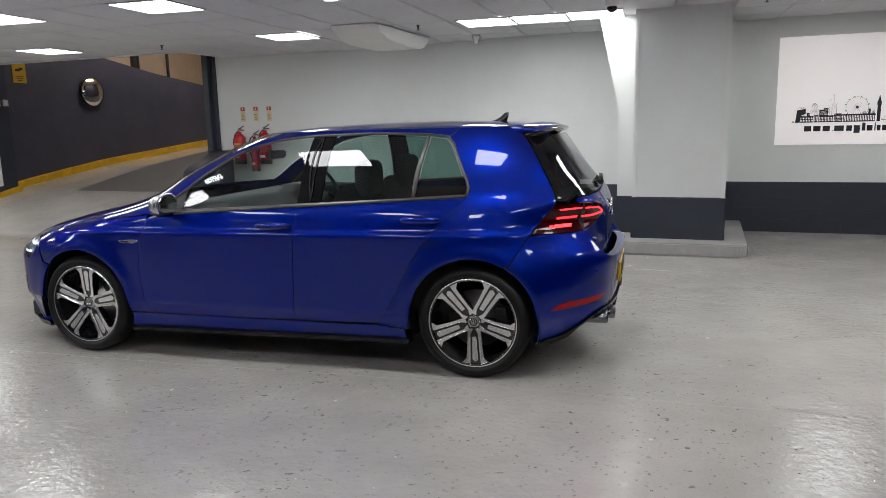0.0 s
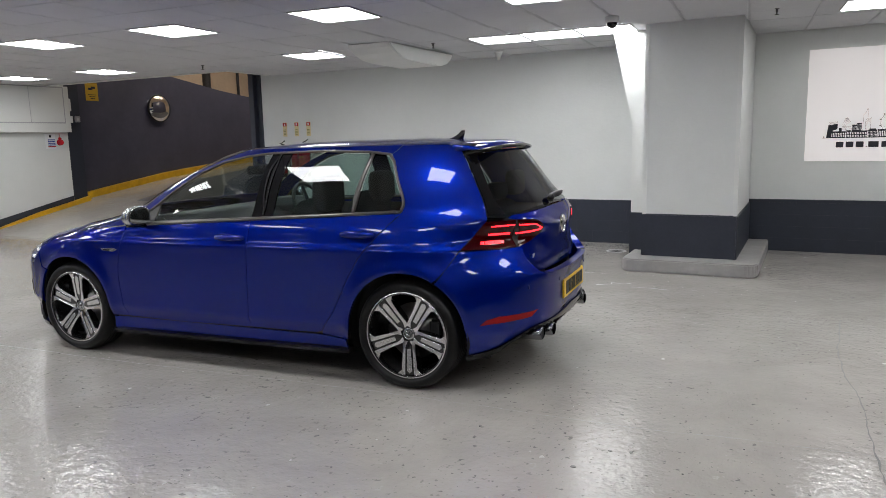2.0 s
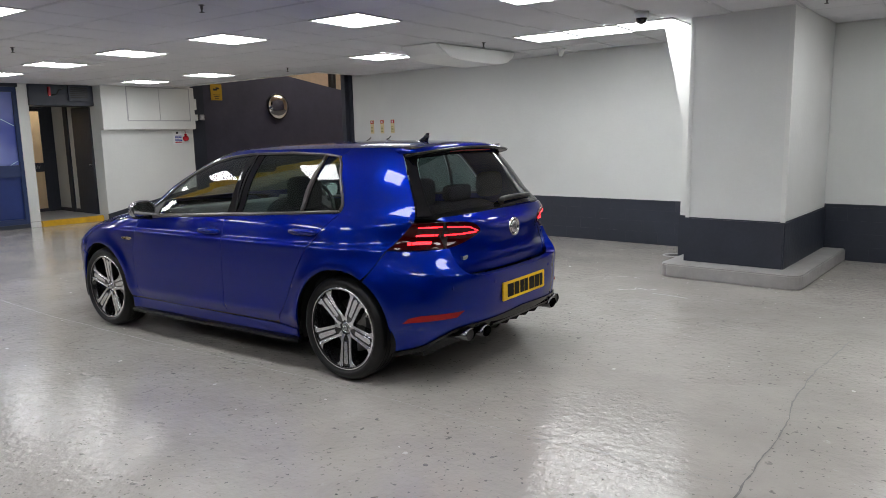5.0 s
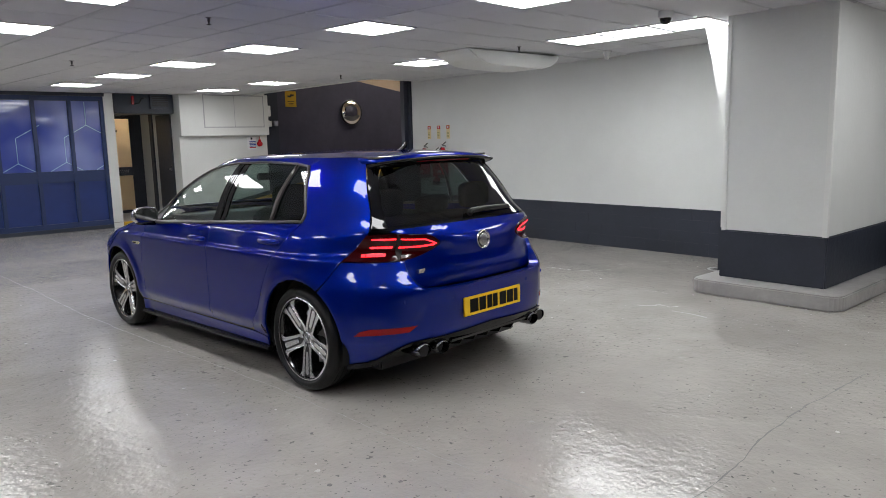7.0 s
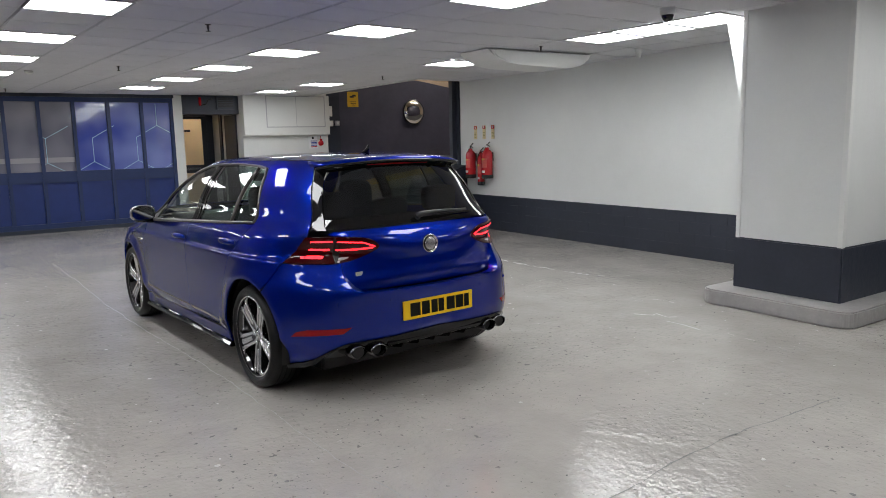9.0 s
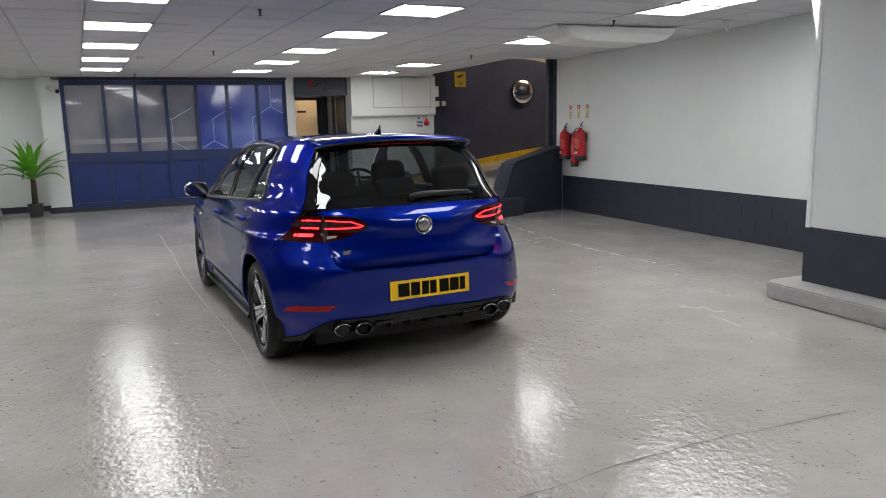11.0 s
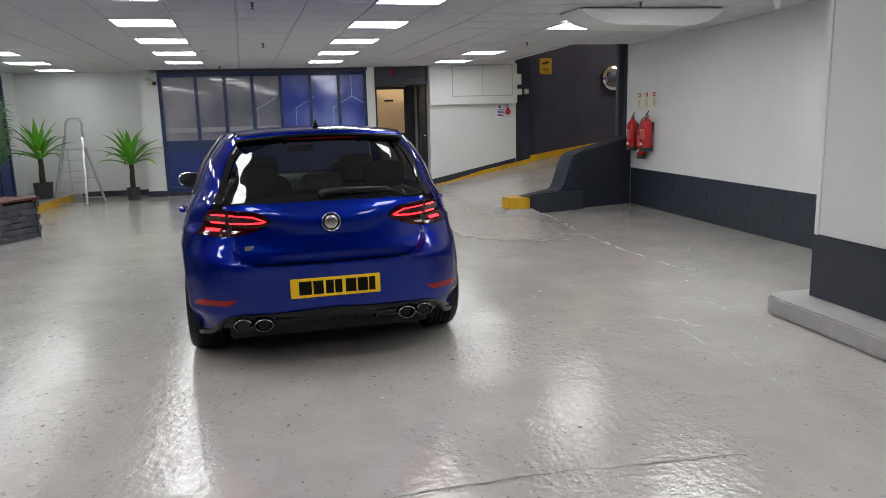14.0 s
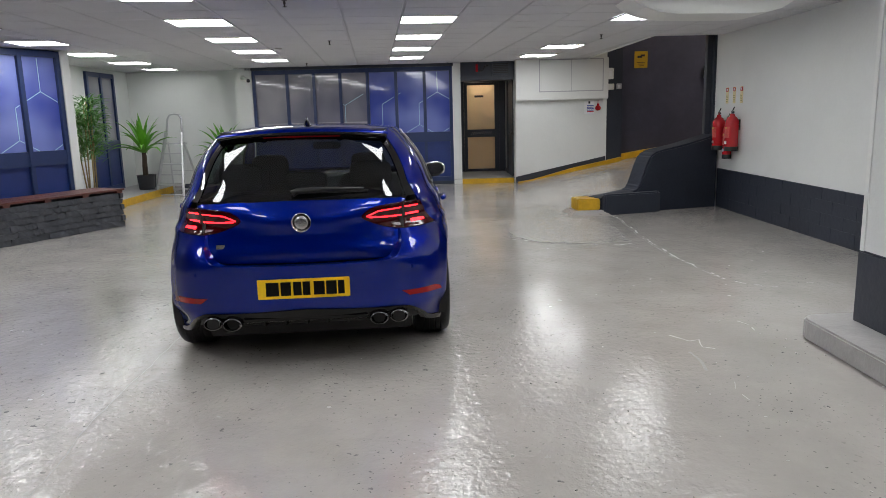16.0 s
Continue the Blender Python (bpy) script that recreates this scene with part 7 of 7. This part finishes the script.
# diffuser and exhausts
PROUD[0] = True
dif = middle_panel("diffuser", LOW + [("s", -0.50, 0.251), ("s", -0.44, 0.230), ("s", -0.34, 0.212), ("s", -0.34, 0.184), ("s", -0.44, 0.202), ("s", -0.50, 0.224), ("r", 0.672, 0.274), ("r", 0.626, 0.316), ("r", 0.575, 0.333), ("r", 0.40, 0.337), ("r", 0.35, 0.322), ("r", 0.0, 0.328)],
                   M_SATINBLACK, car, "gloss black rear diffuser", off=-0.012, depth=0.04, gap=0.0, dz=0.012)
part("diffuser_body", prism([(-0.748, 0.336), (-0.738, 0.312), (-0.66, 0.284), (-0.45, 0.264), (-0.45, 0.336)], "y", -0.355, 0.355, 0.006), M_SATINBLACK, dif, "black lower diffuser")
part("diffuser_back", box(-0.62, -0.45, -0.50, 0.50, 0.262, 0.345), M_SATINBLACK, dif)
for y in (-0.24, -0.12, 0.0, 0.12, 0.24):
    part("diffuser_fin", prism([(-0.740, 0.325), (-0.70, 0.325), (-0.60, 0.258), (-0.705, 0.276)], "y", y - 0.005, y + 0.005, 0.002), M_SATINBLACK, dif)
for y in (0.535, 0.420, -0.420, -0.535):
    b = lathe([(0.046, 0.0), (0.0535, -0.003), (0.055, -0.012), (0.054, -0.15), (0.048, -0.15), (0.0465, -0.004)], 32)
    for v in b.verts:
        v.co.x *= 0.70
    bmesh.ops.transform(b, matrix=pose(-0.746 + 0.035 * (abs(y) > 0.5), y, 0.302, 0, -90, 0), verts=b.verts[:])
    ex = part("exhaust_tip", b, M_DARKCHROME, car, "oval chrome exhaust tip", True)
    part("exhaust_inside", rod((-0.705, y, 0.302), (-0.695, y, 0.302), 0.036, seg=20), M_BLACK, ex)
# parking sensors
for y in (0.62, 0.33, -0.33, -0.62):
    p = skin(q_end(abs(y), 0.585), 0.585)
    part("parking_sensor", rod((p.x + 0.004, y, 0.585), (p.x - 0.002, y, 0.585), 0.011, seg=16), M_PAINT, car)
PROUD[0] = False
# roof antenna
b = bmesh.new()
pr = [(0.085, 0.0, 0.030), (0.05, 0.012, 0.028), (0.0, 0.026, 0.02), (-0.035, 0.045, 0.010), (-0.060, 0.068, 0.003)]
rows = []
for (x, h, wd), x2 in zip(pr, (-0.07, -0.072, -0.076, -0.082, -0.084)):
    rows.append([b.verts.new(p) for p in ((x, 0, h), ((x + x2) / 2, wd, h), (x2, 0, h), ((x + x2) / 2, -wd, h))])
for i in range(4):
    for k in range(4):
        b.faces.new((rows[i][k], rows[i][(k + 1) % 4], rows[i + 1][(k + 1) % 4], rows[i + 1][k]))
b.faces.new(rows[-1])
bmesh.ops.transform(b, matrix=pose(0.03, 0, 1.399), verts=b.verts[:])
bmesh.ops.recalc_face_normals(b, faces=b.faces[:])
part("roof_antenna", b, M_GLOSSBLACK, car, "black shark-fin antenna", True)
# small wing badge
for s in (1, -1):
    p = skin(q_side(2.19, 0.745), 0.745)
    wb = part("wing_badge", prism([(2.112, 0.748), (2.148, 0.758), (2.262, 0.752), (2.245, 0.738), (2.150, 0.733)], "y", s * p.y - 0.008, s * p.y + 0.007, 0.002), M_RIM, car, "bright silver strip on the wing")
    part("badge_field", box(2.185, 2.238, s * p.y - 0.0085, s * p.y + 0.0085, 0.740, 0.748), M_GLOSSBLACK, wb, "dark inlay")


# cabin
def rounded(x0, x1, y0, y1, z0, z1, r):
    """A stuffed pad: a box with all its sides swollen and rounded."""
    b = bmesh.new()
    bmesh.ops.create_uvsphere(b, u_segments=28, v_segments=18, radius=1)
    for v in b.verts:
        c = [math.copysign(abs(t) ** 0.5, t) for t in v.co]
        v.co = ((x0 + x1) / 2 + c[0] * (x1 - x0) / 2, (y0 + y1) / 2 + c[1] * (y1 - y0) / 2, (z0 + z1) / 2 + c[2] * (z1 - z0) / 2)
    return b


def seat(name, x, y, wd):
    st = new(name)
    st.parent = car
    st.empty_display_size = 0.1
    st.matrix_basis = pose(x, y, 0)
    part("cushion", rounded(-0.05, 0.47, -wd, wd, 0.40, 0.56, 0.05), M_SEAT, st, "", True)
    b = rounded(-0.10, 0.06, -wd, wd, 0.50, 1.08, 0.075)
    bmesh.ops.transform(b, matrix=pose(0.05, 0, 0.5, 0, -15, 0) @ pose(-0.02, 0, -0.5), verts=b.verts[:])
    part("backrest", b, M_SEAT, st, "", True)
    b = rounded(-0.27, -0.15, -0.135, 0.135, 1.04, 1.27, 0.055)
    for v in b.verts:
        v.co.z -= 0.07
    part("headrest", b, M_SEAT, st, "", True)
    part("headrest_stem", rod((-0.20, 0.05, 1.0), (-0.205, 0.05, 1.1), 0.006, bm=rod((-0.20, -0.05, 1.0), (-0.205, -0.05, 1.1), 0.006)), M_CHROME, st)


for y in (0.37, -0.37):
    seat("front_seat", 0.98, y, 0.255)
bench = new("rear_bench")
bench.parent = car
part("cushion", rounded(0.0, 0.45, -0.62, 0.62, 0.42, 0.58, 0.05), M_SEAT, bench, "", True)
b = rounded(-0.12, 0.03, -0.62, 0.62, 0.52, 1.05, 0.06)
bmesh.ops.transform(b, matrix=pose(0.0, 0, 0.55, 0, -20, 0) @ pose(0, 0, -0.55), verts=b.verts[:])
part("backrest", b, M_SEAT, bench, "", True)
for y in (0.40, 0.0, -0.40):
    part("headrest", rounded(-0.31, -0.22, y - 0.13, y + 0.13, 1.02, 1.13 + (0.06 if y else 0), 0.04), M_SEAT, bench, "", True)
part("dashboard", box(1.55, 2.05, -0.72, 0.72, 0.72, 0.955, 0.05, 3), M_DASH, car, "grey dashboard", True)
part("binnacle", box(1.50, 1.75, -0.56, -0.18, 0.90, 1.00, 0.04, 3), M_DASH, car, "", True)
for s in (1, -1):
    part("door_card", box(0.1, 1.9, s * 0.745 - 0.025, s * 0.745 + 0.025, 0.35, 0.93, 0.01), M_SEAT, car)
part("cabin_floor", box(-0.35, 2.1, -0.70, 0.70, 0.25, 0.36), M_SEAT, car)
part("parcel_shelf", box(-0.48, -0.22, -0.50, 0.50, 0.93, 0.955, 0.01), M_SEAT, car)
part("headlining", box(-0.30, 1.30, -0.50, 0.50, 1.372, 1.382, 0.004), M_DASH, car)
b = tube([(0.185 * math.sin(radians(a)) * 0.35, 0.185 * math.cos(radians(a)), 0.185 * math.sin(radians(a)) * 0.94) for a in range(0, 360, 12)], 0.015, 8, closed=True)
for a in (90, 210, 330):
    tube([(0, 0, 0), (0.165 * math.sin(radians(a)) * 0.35, 0.165 * math.cos(radians(a)), 0.165 * math.sin(radians(a)) * 0.94)], 0.014, 6, bm=b)
bmesh.ops.transform(b, matrix=pose(1.42, -0.37, 0.93), verts=b.verts[:])
part("steering_wheel", b, M_BLACK, car, "black steering wheel", True)
part("inner_mirror", box(1.60, 1.63, -0.12, 0.12, 1.20, 1.26, 0.012), M_BLACK, car)
